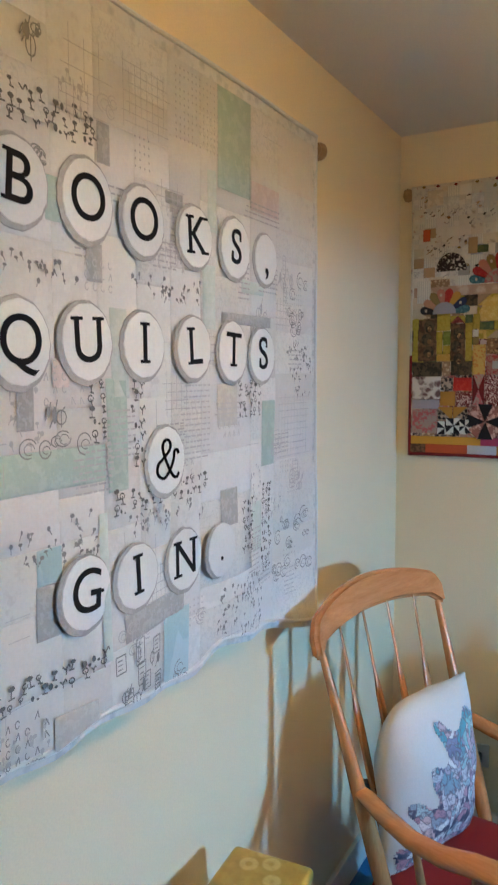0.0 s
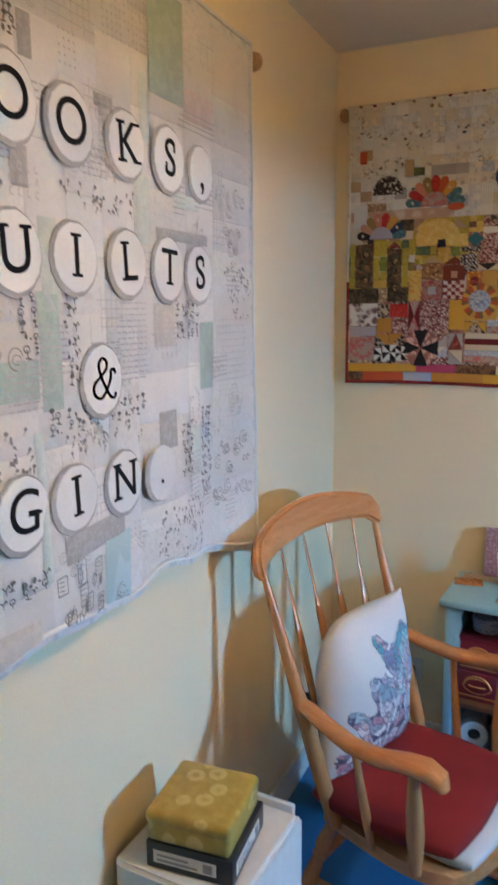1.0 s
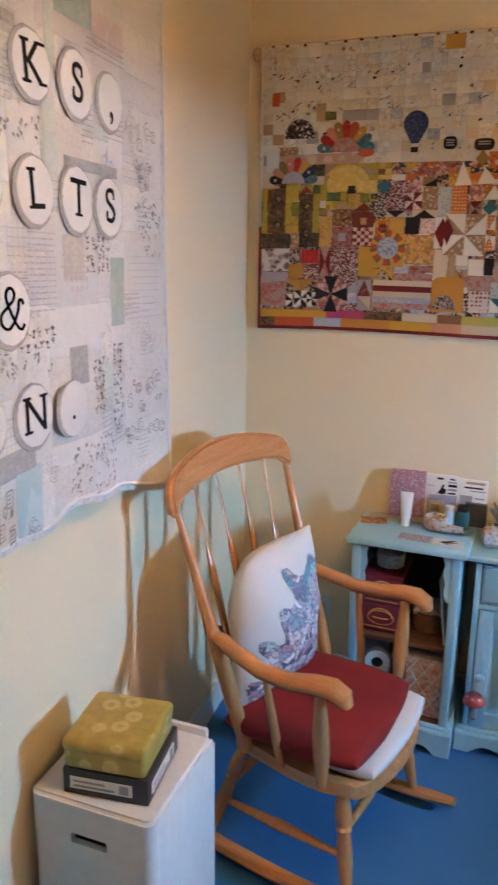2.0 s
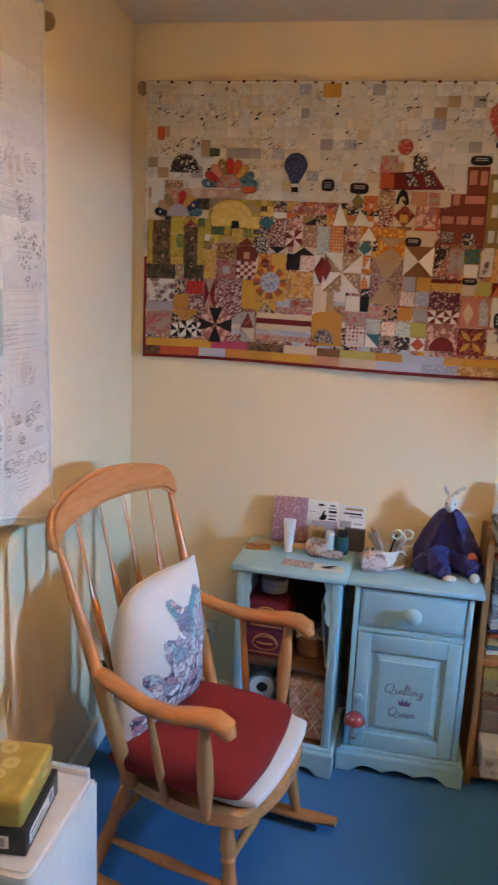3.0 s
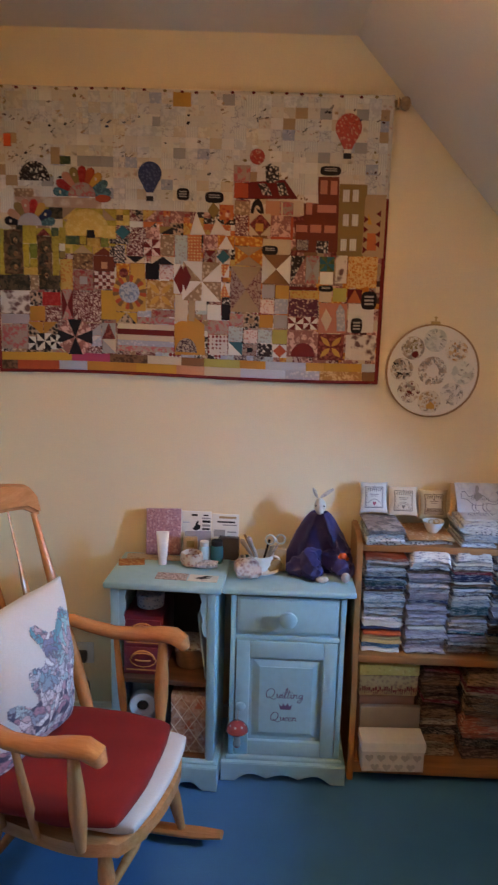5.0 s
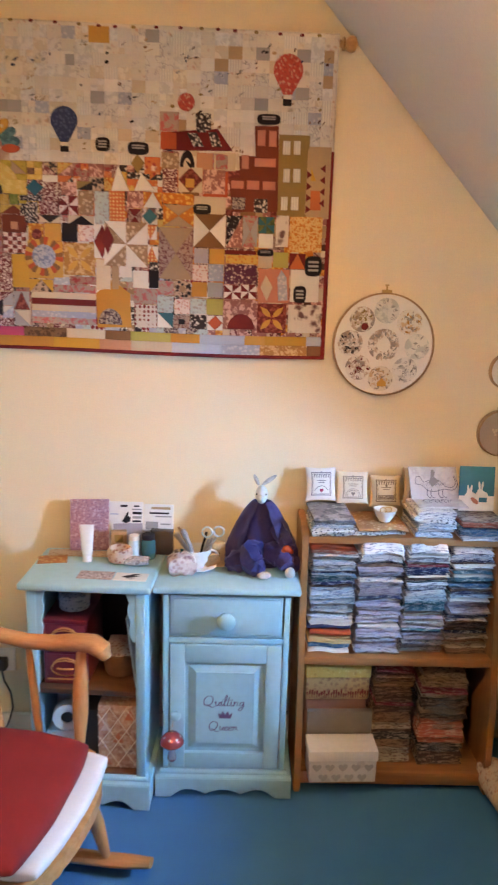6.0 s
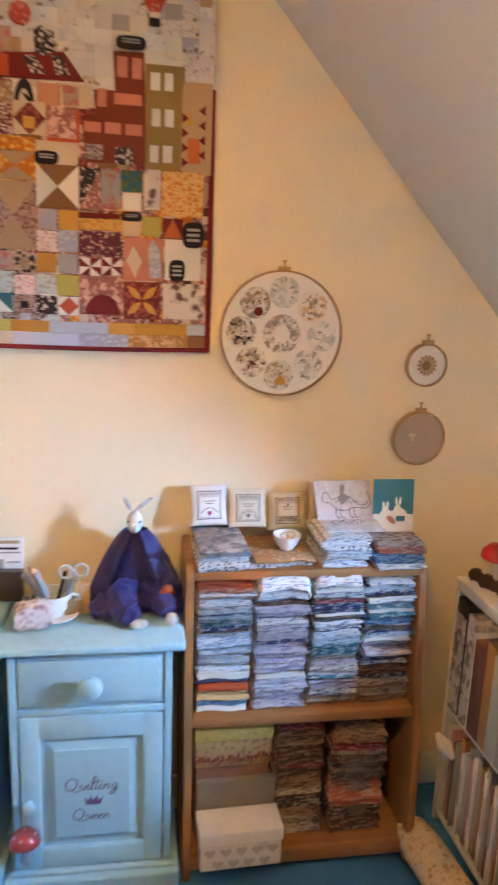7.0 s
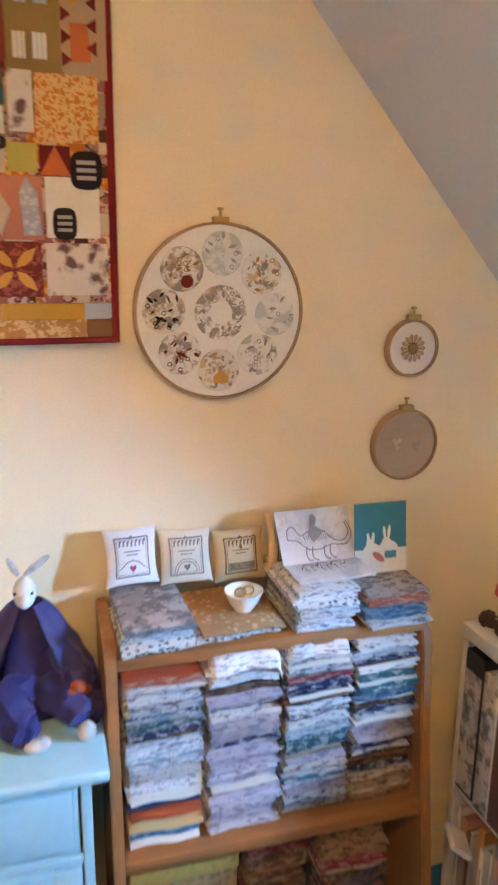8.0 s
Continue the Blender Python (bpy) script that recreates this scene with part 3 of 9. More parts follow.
# ---- blue bedside cabinet with door and drawer ----
def scallop(w, h, n=3, rise=0.03, foot=0.05):
    """Outline of a plinth board whose lower edge is cut in arches between two feet."""
    pts = [(-w / 2, h), (-w / 2, 0.0), (-w / 2 + foot, 0.0)]
    span = w - 2 * foot
    for i in range(n):
        for k in range(1, 9):
            s = k / 8
            tip = 0.35 if i in (0, n - 1) else 0.1
            pts.append((-w / 2 + foot + span * (i + s) / n, rise * (0.45 * min(1, (i + s) * 3) * min(1, (n - i - s) * 3) + 0.55 * math.sin(math.pi * s))))
    pts[-1] = (w / 2 - foot, 0.0)
    pts += [(w / 2, 0.0), (w / 2, h)]
    return pts


def knob_profile(r, length):
    return [(r * 0.45, 0), (r * 0.42, length * 0.35), (r * 0.75, length * 0.45), (r, length * 0.62), (r * 0.96, length * 0.8), (r * 0.7, length * 0.95), (0, length)]


def facing(x, y, z):
    """Turns the z axis of a lathe towards the room."""
    return pose(x, y, z, 90, 0, 0)


def cabinet():
    t = thing("bedside_cabinet", pose(1.106, -0.036, 0, 0, 0, -2.3), "pale blue painted pine cabinet with drawer, panelled door and scalloped plinth", "cabinet")
    w, d = 0.197, 0.244
    body = bmesh.new()
    add_box(body, -w, -w + 0.018, -d + 0.004, 0, 0.03, 0.70, 0.002)
    add_box(body, w - 0.018, w, -d + 0.004, 0, 0.03, 0.70, 0.002)
    add_box(body, -w + 0.018, w - 0.018, -0.012, 0, 0.03, 0.70, 0)
    add_box(body, -w + 0.018, w - 0.018, -d + 0.012, -0.012, 0.05, 0.068, 0)
    add_box(body, -w + 0.018, w - 0.018, -d + 0.012, -0.012, 0.528, 0.546, 0)
    add_box(body, -w, w, -d - 0.007, -d + 0.006, 0.690, 0.702, 0.002)
    part("body", body, "blue_paint", t)
    top = box(-0.2275, 0.2275, -0.272, 0.0, 0.698, 0.720, 0.007, 3)
    part("top", top, "blue_paint", t)
    part("plinth", slab(scallop(0.44, 0.072), -0.285, -0.262, 0.003), "blue_paint", t)
    for x in (-0.22, 0.198):
        part("plinth_side", box(x, x + 0.022, -0.262, 0.0, 0.0, 0.072, 0.003), "blue_paint", t)
    part("moulding", box(-0.208, 0.208, -0.262, -0.240, 0.064, 0.082, 0.008, 3), "blue_paint", t)
    for x in (-1, 1):
        part("frame_stile", box(min(x * w, x * 0.179), max(x * w, x * 0.179), -d - 0.007, -d + 0.0035, 0.082, 0.689, 0.0015), "blue_paint", t)
    part("frame_rail", box(-0.179, 0.179, -d - 0.007, -d + 0.0035, 0.528, 0.545, 0.0015), "blue_paint", t)
    # added sheet, near-black, stands in for the shade in the narrow gaps
    part("gap_backing", box(-0.178, 0.178, -d + 0.013, -d + 0.016, 0.084, 0.688, 0), "dark_inside", t, "added near-black sheet standing in for shade in the door and drawer gaps")
    dr = part("drawer_front", box(-0.1755, 0.1755, -d - 0.004, -d + 0.012, 0.5485, 0.6865, 0.003), "blue_paint", t)
    part("bead", box(-0.166, 0.166, -d - 0.0085, -d - 0.0035, 0.558, 0.677, 0.004), "blue_paint", dr)
    part("knob", lathe(knob_profile(0.030, 0.045), 24, facing(0.0, -d - 0.009, 0.618)), "blue_paint", dr, "large round painted wooden knob")
    z0, z1, x0, x1 = 0.0855, 0.5245, -0.1755, 0.1755
    px0, px1, pz0, pz1 = -0.128, 0.128, 0.142, 0.462
    pan = bmesh.new()
    add_box(pan, px0, px1, -d + 0.004, -d + 0.010, pz0, pz1, 0)
    # fielded panel: sloped border up to a raised middle
    ix, iz0, iz1 = 0.092, 0.176, 0.428
    lo = [pan.verts.new((x, -d + 0.0035, z)) for x, z in ((px0 + 0.012, pz0 + 0.012), (px1 - 0.012, pz0 + 0.012), (px1 - 0.012, pz1 - 0.012), (px0 + 0.012, pz1 - 0.012))]
    hi = [pan.verts.new((x, -d - 0.005, z)) for x, z in ((-ix, iz0), (ix, iz0), (ix, iz1), (-ix, iz1))]
    hi2 = [pan.verts.new((x, -d - 0.008, z)) for x, z in ((-ix, iz0), (ix, iz0), (ix, iz1), (-ix, iz1))]
    for i in range(4):
        j = (i + 1) % 4
        pan.faces.new((lo[i], lo[j], hi[j], hi[i]))
        pan.faces.new((hi[i], hi[j], hi2[j], hi2[i]))
    pan.faces.new(hi2)
    door = part("door", pan, "blue_paint", t, "raised and fielded door panel", smooth=False)
    for a, b, c, e, nm in ((x0, px0, z0, z1, "stile"), (px1, x1, z0, z1, "stile"), (px0, px1, z0, pz0, "rail"), (px0, px1, pz1, z1, "rail")):
        part(nm, box(a, b, -d - 0.010, -d + 0.012, c, e, 0.003), "blue_paint", door)
    part("knob", lathe(knob_profile(0.017, 0.028), 18, facing(-0.155, -d - 0.010, 0.285)), "blue_paint", door)
    for z in (0.16, 0.45):
        part("hinge", lathe([(0.003, 0), (0.003, 0.035)], 8, pose(0.1775, -d - 0.008, z)), "steel", door, "small painted hinge")
    # script lettering on the raised panel
    for word, z, size in (("Quilting", 0.322, 0.034), ("Queen", 0.234, 0.031)):
        script(word, size, pose(-0.004, -d - 0.0086, z, 90, 0, 0), door)
    crown = bmesh.new()
    cw = 0.024
    pts = [(-cw * 0.75, 0.0), (cw * 0.75, 0.0), (cw, 0.022), (cw * 0.55, 0.012), (cw * 0.36, 0.026), (0, 0.013), (-cw * 0.36, 0.026), (-cw * 0.55, 0.012), (-cw, 0.022)]
    vs = [crown.verts.new((x + 0.002, -d - 0.0087, 0.268 + z)) for x, z in pts]
    crown.faces.new(vs)
    part("painted_crown", crown, "ink_purple", door, "small purple crown painted on the panel", False)
    return t


def lettering(text, size, m, mat, parent, shear=0.0, extrude=0.0003, offset=0.0, name="lettering", space=1.0):
    cu = bpy.data.curves.new(name, "FONT")
    cu.body, cu.size, cu.shear, cu.extrude, cu.offset = text, size, shear, extrude, offset
    cu.align_x, cu.align_y, cu.space_character = "CENTER", "CENTER", space
    tmp = bpy.data.objects.new("tmp", cu)
    scene.collection.objects.link(tmp)
    dg = bpy.context.evaluated_depsgraph_get()
    me = bpy.data.meshes.new_from_object(tmp.evaluated_get(dg))
    bpy.data.objects.remove(tmp)
    bpy.data.curves.remove(cu)
    me.transform(m)
    me.materials.clear()
    me.materials.append(MATS[mat])
    ob = new(name, me)
    ob.parent = parent
    return ob


cabinet()


# ---- blue open-fronted cabinet ----
def corbel(x, side):
    pts = [(0, 0.0)]
    for k in range(0, 15):
        s = k / 14
        pts.append((side * (0.008 + 0.008 * abs(math.sin(s * math.pi * 2.5)) + 0.012 * s), s * 0.16))
    pts.append((0, 0.16))
    return [(x + px, 0.56 + pz) for px, pz in pts]


def open_cabinet():
    t = thing("open_cabinet", pose(0.693, -0.044, 0, 0, 0, -4.6), "pale blue painted open-fronted cabinet with a shelf full of craft boxes", "cabinet")
    w, d, h = 0.180, 0.272, 0.722
    sides = bmesh.new()
    add_box(sides, -w, -w + 0.018, -d, 0, 0.03, h, 0.002)
    part("side", sides, "blue_paint", t)
    part("side", box(w - 0.018, w, -d, 0, 0.03, h, 0.002), "blue_paint", t)
    # the cabinet's inner shade is put into this board's colour
    part("back", box(-w + 0.018, w - 0.018, -0.012, 0.0, 0.03, h, 0), "dark_inside", t, "unpainted back board, near-black to put the inside's shade into its colour")
    for s in (-1, 1):
        xa = s * w
        st = part("stile", box(min(xa, xa - s * 0.03), max(xa, xa - s * 0.03), -d - 0.014, -d, 0.085, h, 0.004), "blue_paint", t)
        part("corbel", slab(corbel(s * (w - 0.03), -s), -d - 0.012, -d - 0.002), "blue_paint", st)
    part("shelf", box(-w + 0.018, w - 0.018, -d + 0.01, -0.012, 0.362, 0.380, 0.002), "shelf_wood", t)
    part("shelf", box(-w + 0.018, w - 0.018, -d - 0.006, -0.012, 0.085, 0.102, 0.002), "shelf_wood", t)
    part("top", box(-0.2, 0.2, -0.305, 0.0, h, h + 0.023, 0.007, 3), "blue_paint", t)
    part("plinth", slab(scallop(0.392, 0.088), -0.318, -0.294, 0.003), "blue_paint", t)
    for x in (-0.196, 0.174):
        part("plinth_side", box(x, x + 0.022, -0.294, 0.0, 0.0, 0.088, 0.003), "blue_paint", t)
    part("moulding", box(-0.187, 0.187, -0.294, -0.262, 0.080, 0.098, 0.008, 3), "blue_paint", t)
    return t


open_cabinet()


# ---- bookcase ----
def bookcase():
    t = thing("bookcase", pose(1.662, -0.02, 0, 0, 0, -2.2), "low brown stained wooden bookcase packed with folded fabric", "bookcase")
    w = 0.324
    for x, hh in ((-w, 0.884), (w - 0.022, 0.856)):
        bm2 = slab([(0.0, 0.0), (0.285, 0.0), (0.272, 0.3), (0.222, 0.60), (0.205, hh - 0.06), (0.196, hh - 0.028), (0.172, hh - 0.006), (0.14, hh), (0.0, hh)], x, x + 0.022, 0.003)
        bmesh.ops.transform(bm2, matrix=Matrix(((0, 1, 0, 0), (-1, 0, 0, 0), (0, 0, 1, 0), (0, 0, 0, 1))), verts=bm2.verts)
        part("side_panel", bm2, "case_wood", t)
    part("top_board", box(-w + 0.022, w - 0.022, -0.198, 0, 0.832, 0.856, 0.003), "case_wood_x", t)
    part("shelf", box(-w + 0.022, w - 0.022, -0.232, 0, 0.440, 0.462, 0.003), "case_wood_x", t)
    part("rail", box(-w + 0.022, w - 0.022, -0.240, -0.222, 0.434, 0.4615, 0.003), "case_wood_x", t)
    part("shelf", box(-w + 0.022, w - 0.022, -0.262, 0, 0.045, 0.068, 0.003), "case_wood_x", t)
    part("rail", box(-w + 0.022, w - 0.022, -0.272, -0.252, 0.022, 0.0675, 0.003), "case_wood_x", t)
    # board darkened to carry the shade behind the stacks
    part("back", box(-w + 0.022, w - 0.022, -0.006, 0, 0.068, 0.832, 0), "dark_inside", t, "back board coloured near-black for the shade behind the fabric")


bookcase()


# ---- rocking chair ----
def rocking_chair():
    t = thing("rocking_chair", pose(0.676, -0.846, 0, 0, 0, -14.0), "varnished beech spindle-back rocking chair with curved arms", "rocking chair")
    # seat: rounded slab, dished, with its front edge rolled over
    def seat(u, v, s):
        a, b = -0.39 + 0.475 * u, 2 * v - 1
        half = (0.212 + 0.060 * u ** 0.7) * (1.02 - 0.20 * u ** 6)
        rx = 1 - 0.24 * abs(b) ** 2.4
        x = -0.15 + (a + 0.15) * rx
        z = 0.385 - 0.014 * max(0, 1 - b * b) * math.sin(math.pi * u) - (0.012 if u > 0.96 else 0)
        return Vector((x, b * half, z + (0.0 if s else -0.036)))
    bm2 = bmesh.new()
    n = 16
    tp = [[bm2.verts.new(seat(i / n, j / n, 1)) for i in range(n + 1)] for j in range(n + 1)]
    bt = [[bm2.verts.new(seat(i / n, j / n, 0)) for i in range(n + 1)] for j in range(n + 1)]
    for j in range(n):
        for i in range(n):
            bm2.faces.new((tp[j][i], tp[j][i + 1], tp[j + 1][i + 1], tp[j + 1][i]))
            bm2.faces.new((bt[j][i], bt[j + 1][i], bt[j + 1][i + 1], bt[j][i + 1]))
    for i in range(n):
        for q, flip in (((tp[0][i], bt[0][i], bt[0][i + 1], tp[0][i + 1]), 0), ((tp[n][i + 1], bt[n][i + 1], bt[n][i], tp[n][i]), 0), ((tp[i + 1][0], bt[i + 1][0], bt[i][0], tp[i][0]), 0), ((tp[i][n], bt[i][n], bt[i + 1][n], tp[i + 1][n]), 0)):
            bm2.faces.new(q)
    es = [e for e in bm2.edges if len(e.link_faces) == 2 and e.calc_face_angle(0) > 0.9]
    bmesh.ops.bevel(bm2, geom=es, offset=0.011, segments=3, affect="EDGES")
    part("seat", bm2, "beech_x", t)
    # crest rail, bowed backwards, arched on top, with drooping rounded ends
    def crest(u, v):
        b = 2 * u - 1
        bow = -0.045 * (1 - b * b)
        z0 = 1.022 + 0.030 * (1 - b * b) - 0.040 * max(0.0, (abs(b) - 0.80) / 0.20) ** 1.5
        z1 = 1.092 + 0.052 * (1 - abs(b) ** 2.0)
        if abs(b) > 0.88:
            k = (abs(b) - 0.88) / 0.12
            z1 -= 0.034 * k * k
            z0 += 0.022 * k ** 3
        z = z0 + (z1 - z0) * v
        return Vector((-0.478 + bow - 0.25 * (z - 1.0), b * 0.318, z))
    bm2 = sheet(crest, 32, 4, 0.028)
    es = [e for e in bm2.edges if len(e.link_faces) == 2 and e.calc_face_angle(0) > 0.9]
    bmesh.ops.bevel(bm2, geom=es, offset=0.010, segments=3, affect="EDGES")
    part("crest_rail", bm2, "beech_y", t)

    def on_crest(b, drop=0.0):
        return Vector((-0.466 - 0.045 * (1 - b * b), b * 0.312, 1.028 + 0.030 * (1 - b * b) - (0.016 if abs(b) > 0.85 else 0.0) - drop))
    for s in (-1, 1):
        part("back_post", turned((-0.275, s * 0.248, 0.375), on_crest(s * 0.91), [(0, 0.016), (0.08, 0.020), (0.25, 0.022), (0.45, 0.020), (0.65, 0.016), (0.85, 0.012), (0.96, 0.0095), (1, 0.009)]), "beech", t)
    for b in (-0.58, -0.19, 0.19, 0.58):
        p0, p1 = Vector((-0.335, b * 0.265, 0.378)), on_crest(b, -0.004)
        bm2 = bmesh.new()
        prof = [(0, 0.009), (0.08, 0.012), (0.22, 0.021), (0.46, 0.025), (0.58, 0.026), (0.64, 0.025), (0.69, 0.022), (0.74, 0.014), (0.78, 0.0095), (0.88, 0.0105), (1, 0.008)]
        add_tube(bm2, [p0.lerp(p1, s) for s, r in prof], [r for s, r in prof], 12, 0.4)
        part("spindle", bm2, "beech", t)
    for s in (-1, 1):
        path = [(-0.372, s * 0.262, 0.690), (-0.345, s * 0.270, 0.688), (-0.29, s * 0.280, 0.672), (-0.21, s * 0.292, 0.655), (-0.13, s * 0.298, 0.657), (-0.06, s * 0.295, 0.670), (-0.015, s * 0.292, 0.672), (0.012, s * 0.290, 0.658), (0.022, s * 0.290, 0.638)]
        bm2 = bmesh.new()
        add_tube(bm2, path, [0.020, 0.024, 0.026, 0.027, 0.029, 0.032, 0.034, 0.033, 0.020], 16, 0.76)
        part("arm", bm2, "beech_x", t)
        part("arm_post", turned((-0.048, s * 0.262, 0.375), (-0.050, s * 0.290, 0.660), [(0, 0.013), (0.12, 0.016), (0.35, 0.022), (0.6, 0.021), (0.85, 0.015), (1, 0.012)]), "beech", t)
        part("arm_spindle", turned((-0.165, s * 0.262, 0.378), (-0.205, s * 0.288, 0.652), [(0, 0.009), (0.3, 0.0125), (0.6, 0.011), (1, 0.008)]), "beech", t)
    legs = {}
    for s in (-1, 1):
        for nm, p0, p1 in (("front", (-0.02, s * 0.20, 0.36), (0.03, s * 0.250, 0.045)), ("rear", (-0.31, s * 0.19, 0.36), (-0.40, s * 0.250, 0.05))):
            legs[nm, s] = (Vector(p0), Vector(p1))
            part("leg", turned(p0, p1, [(0, 0.014), (0.15, 0.018), (0.30, 0.023), (0.36, 0.017), (0.39, 0.021), (0.42, 0.017), (0.6, 0.021), (0.85, 0.016), (1, 0.012)]), "beech", t)
        rp = []
        for k in range(13):
            a = -0.64 + 0.80 * k / 12
            rp.append((a, s * 0.252, 0.028 + 0.22 * (a + 0.17) ** 2))
        bm2 = bmesh.new()
        add_tube(bm2, rp, [0.020] + [0.027] * 11 + [0.020], 10, 0.62)
        part("rocker", bm2, "beech_x", t)
        f0, r0 = legs["front", s][0].lerp(legs["front", s][1], 0.62), legs["rear", s][0].lerp(legs["rear", s][1], 0.62)
        part("stretcher", turned(f0, r0, [(0, 0.008), (0.3, 0.012), (0.5, 0.016), (0.7, 0.012), (1, 0.008)]), "beech", t)
    for nm, k in (("front", 0.42), ("rear", 0.5)):
        a, b = (legs[nm, s][0].lerp(legs[nm, s][1], k) for s in (-1, 1))
        part("stretcher", turned(a, b, [(0, 0.008), (0.2, 0.012), (0.38, 0.015), (0.43, 0.011), (0.47, 0.018), (0.5, 0.019), (0.53, 0.018), (0.57, 0.011), (0.62, 0.015), (0.8, 0.012), (1, 0.008)]), "beech", t)
    return t


rocking_chair()
CHAIR = pose(0.676, -0.846, 0, 0, 0, -14.0)
pad = thing("seat_pad", CHAIR @ pose(-0.130, -0.005, 0.380), "thick white cotton seat pad on the rocking chair", "seat pad")
part("cover", puff(0.44, 0.450, 0.046, 24, 8, 0.24, 0.005, 3, 0.24), "pad_white", pad)
cush = thing("seat_cushion", CHAIR @ pose(-0.160, -0.045, 0.417, 0, 0, 2), "dark red cotton seat cushion lying on the white pad", "cushion")
part("cover", puff(0.43, 0.475, 0.062, 28, 7, 0.16, 0.007, 8, 0.24), "red_cloth", cush)
def print_on_cushion(parent):
    """The printed picture: an uneven patch that follows the cushion's front."""
    bm2 = bmesh.new()
    n = 84
    def f(i, j):
        x, y = 2 * i / n - 1, 2 * j / n - 1
        k = max(0.0, (1 - abs(x) ** 2.4) * (1 - abs(y) ** 2.4)) ** 0.62
        q = noise.noise(Vector((x * 2 + 5, y * 2, 1))) * 0.010
        sl = 0.22 * max(0, -y) ** 2 * max(0, -x) ** 2
        return Vector((x * 0.215 * (1 - sl) * (1 - 0.04 * (1 - y * y)) * math.sqrt(1 - 0.04 * y * y), y * 0.18 * (1 - sl) * (1 - 0.04 * (1 - x * x)) * math.sqrt(1 - 0.04 * x * x), 0.085 + 0.085 * (0.03 + 0.97 * k) + q + 0.0025))
    made = {}
    for j in range(n):
        for i in range(n):
            x, y = 2 * (i + 0.5) / n - 1, 2 * (j + 0.5) / n - 1
            r = y + 0.46 + 0.55 * x + 0.13 * math.sin(9.0 * (x - y)) + 0.22 * noise.noise(Vector((x * 2.6, y * 2.6, 7)))
            if r > 0.0 and x > -0.66 + 0.10 * math.sin(y * 9) and max(abs(x), abs(y)) < 0.96:
                vs = []
                for p in ((i, j), (i + 1, j), (i + 1, j + 1), (i, j + 1)):
                    if p not in made:
                        made[p] = bm2.verts.new(f(*p))
                    vs.append(made[p])
                bm2.faces.new(vs)
    part("printed_picture", bm2, "cushion_print", parent, "mauve and grey floral printed picture")


pil = thing("scatter_cushion", CHAIR @ pose(-0.392, -0.045, 0.678, 0, 0, -8) @ pose(0, 0, 0, 0, 86, 0) @ pose(0, 0, 0, 0, 0, 0), "white square cushion with a printed floral animal picture", "cushion")
part("cover", puff(0.43, 0.36, 0.17, 30, 2.4, 0.03, 0.010, 5, 0.04, 0.22), "pad_white", pil)
print_on_cushion(pil)
tie = part("cushion_tie", puff(0.030, 0.024, 0.055, 8, 2.0, 0.3, 0.004, 3), "black_card", pil, "dark cloth tie at the back")
tie.location = (0.03, -0.130, -0.030)


# ---- white box, black box and yellow tin ----
def slot_panel(x0, x1, z0, z1, y0, y1, sx0, sx1, sz0, sz1):
    bm2 = bmesh.new()
    add_box(bm2, x0, x1, y0, y1, z0, sz0)
    add_box(bm2, x0, x1, y0, y1, sz1, z1)
    add_box(bm2, x0, sx0, y0, y1, sz0, sz1)
    add_box(bm2, sx1, x1, y0, y1, sz0, sz1)
    return bm2


wb = thing("storage_box", pose(0.172, -1.36, 0, 0, 0, -2.5), "white painted storage box with a hand slot standing on the carpet", "storage box")
bx, by, bz = 0.148, 0.158, 0.55
rad = 0.024
part("front_panel", slot_panel(-bx + rad, bx - rad, 0.0, bz - 0.024, -by, -by + 0.014, -0.045, 0.040, bz - 0.100, bz - 0.076), "box_white", wb)
# near-black board added behind the slot as the hollow's shade
part("slot_inside", box(-bx + rad, bx - rad, -by + 0.040, -by + 0.046, bz - 0.20, bz - 0.03, 0), "dark_inside", wb, "added near-black board standing in for the shade inside the slot")
for x in (-1, 1):
    part("corner", lathe([(rad, 0.0), (rad, bz - 0.024), (0, bz - 0.024)], 32, pose(x * (bx - rad), -by + rad, 0)), "box_white", wb)
    part("side_panel", box(min(x * bx, x * (bx - 0.016)), max(x * bx, x * (bx - 0.016)), -by + rad, by, 0.0, bz - 0.024, 0.002), "box_white", wb)
part("back_panel", box(-bx + 0.016, bx - 0.016, by - 0.014, by, 0.0, bz + 0.012, 0.004), "box_white", wb)
lid = [(-bx, by - 0.014), (-bx, -by + rad)]
lid += [(-bx + rad - rad * math.cos(radians(15 * k)), -by + rad - rad * math.sin(radians(15 * k))) for k in range(1, 7)]
lid += [(bx - rad + rad * math.sin(radians(15 * k)), -by + rad - rad * math.cos(radians(15 * k))) for k in range(7)]
lid += [(bx, by - 0.014)]
bm = bmesh.new()
low, high = [bm.verts.new((x, y, bz - 0.025)) for x, y in lid], [bm.verts.new((x, y, bz)) for x, y in lid]
for k in range(len(lid)):
    bm.faces.new((low[k], low[(k + 1) % len(lid)], high[(k + 1) % len(lid)], high[k]))
bm.faces.new(high)
bm.faces.new(list(reversed(low)))
bm.normal_update()
bmesh.ops.bevel(bm, geom=[e for e in bm.edges if e.verts[0] in high and e.verts[1] in high], offset=0.008, segments=3, affect="EDGES")
part("top", bm, "box_white", wb)
bb = thing("black_box", pose(0.180, -1.392, 0.550, 0, 0, 5), "black cardboard box with white printed labels", "box")
part("body", box(-0.095, 0.095, -0.095, 0.095, 0.0, 0.060, 0.003), "black_card", bb)

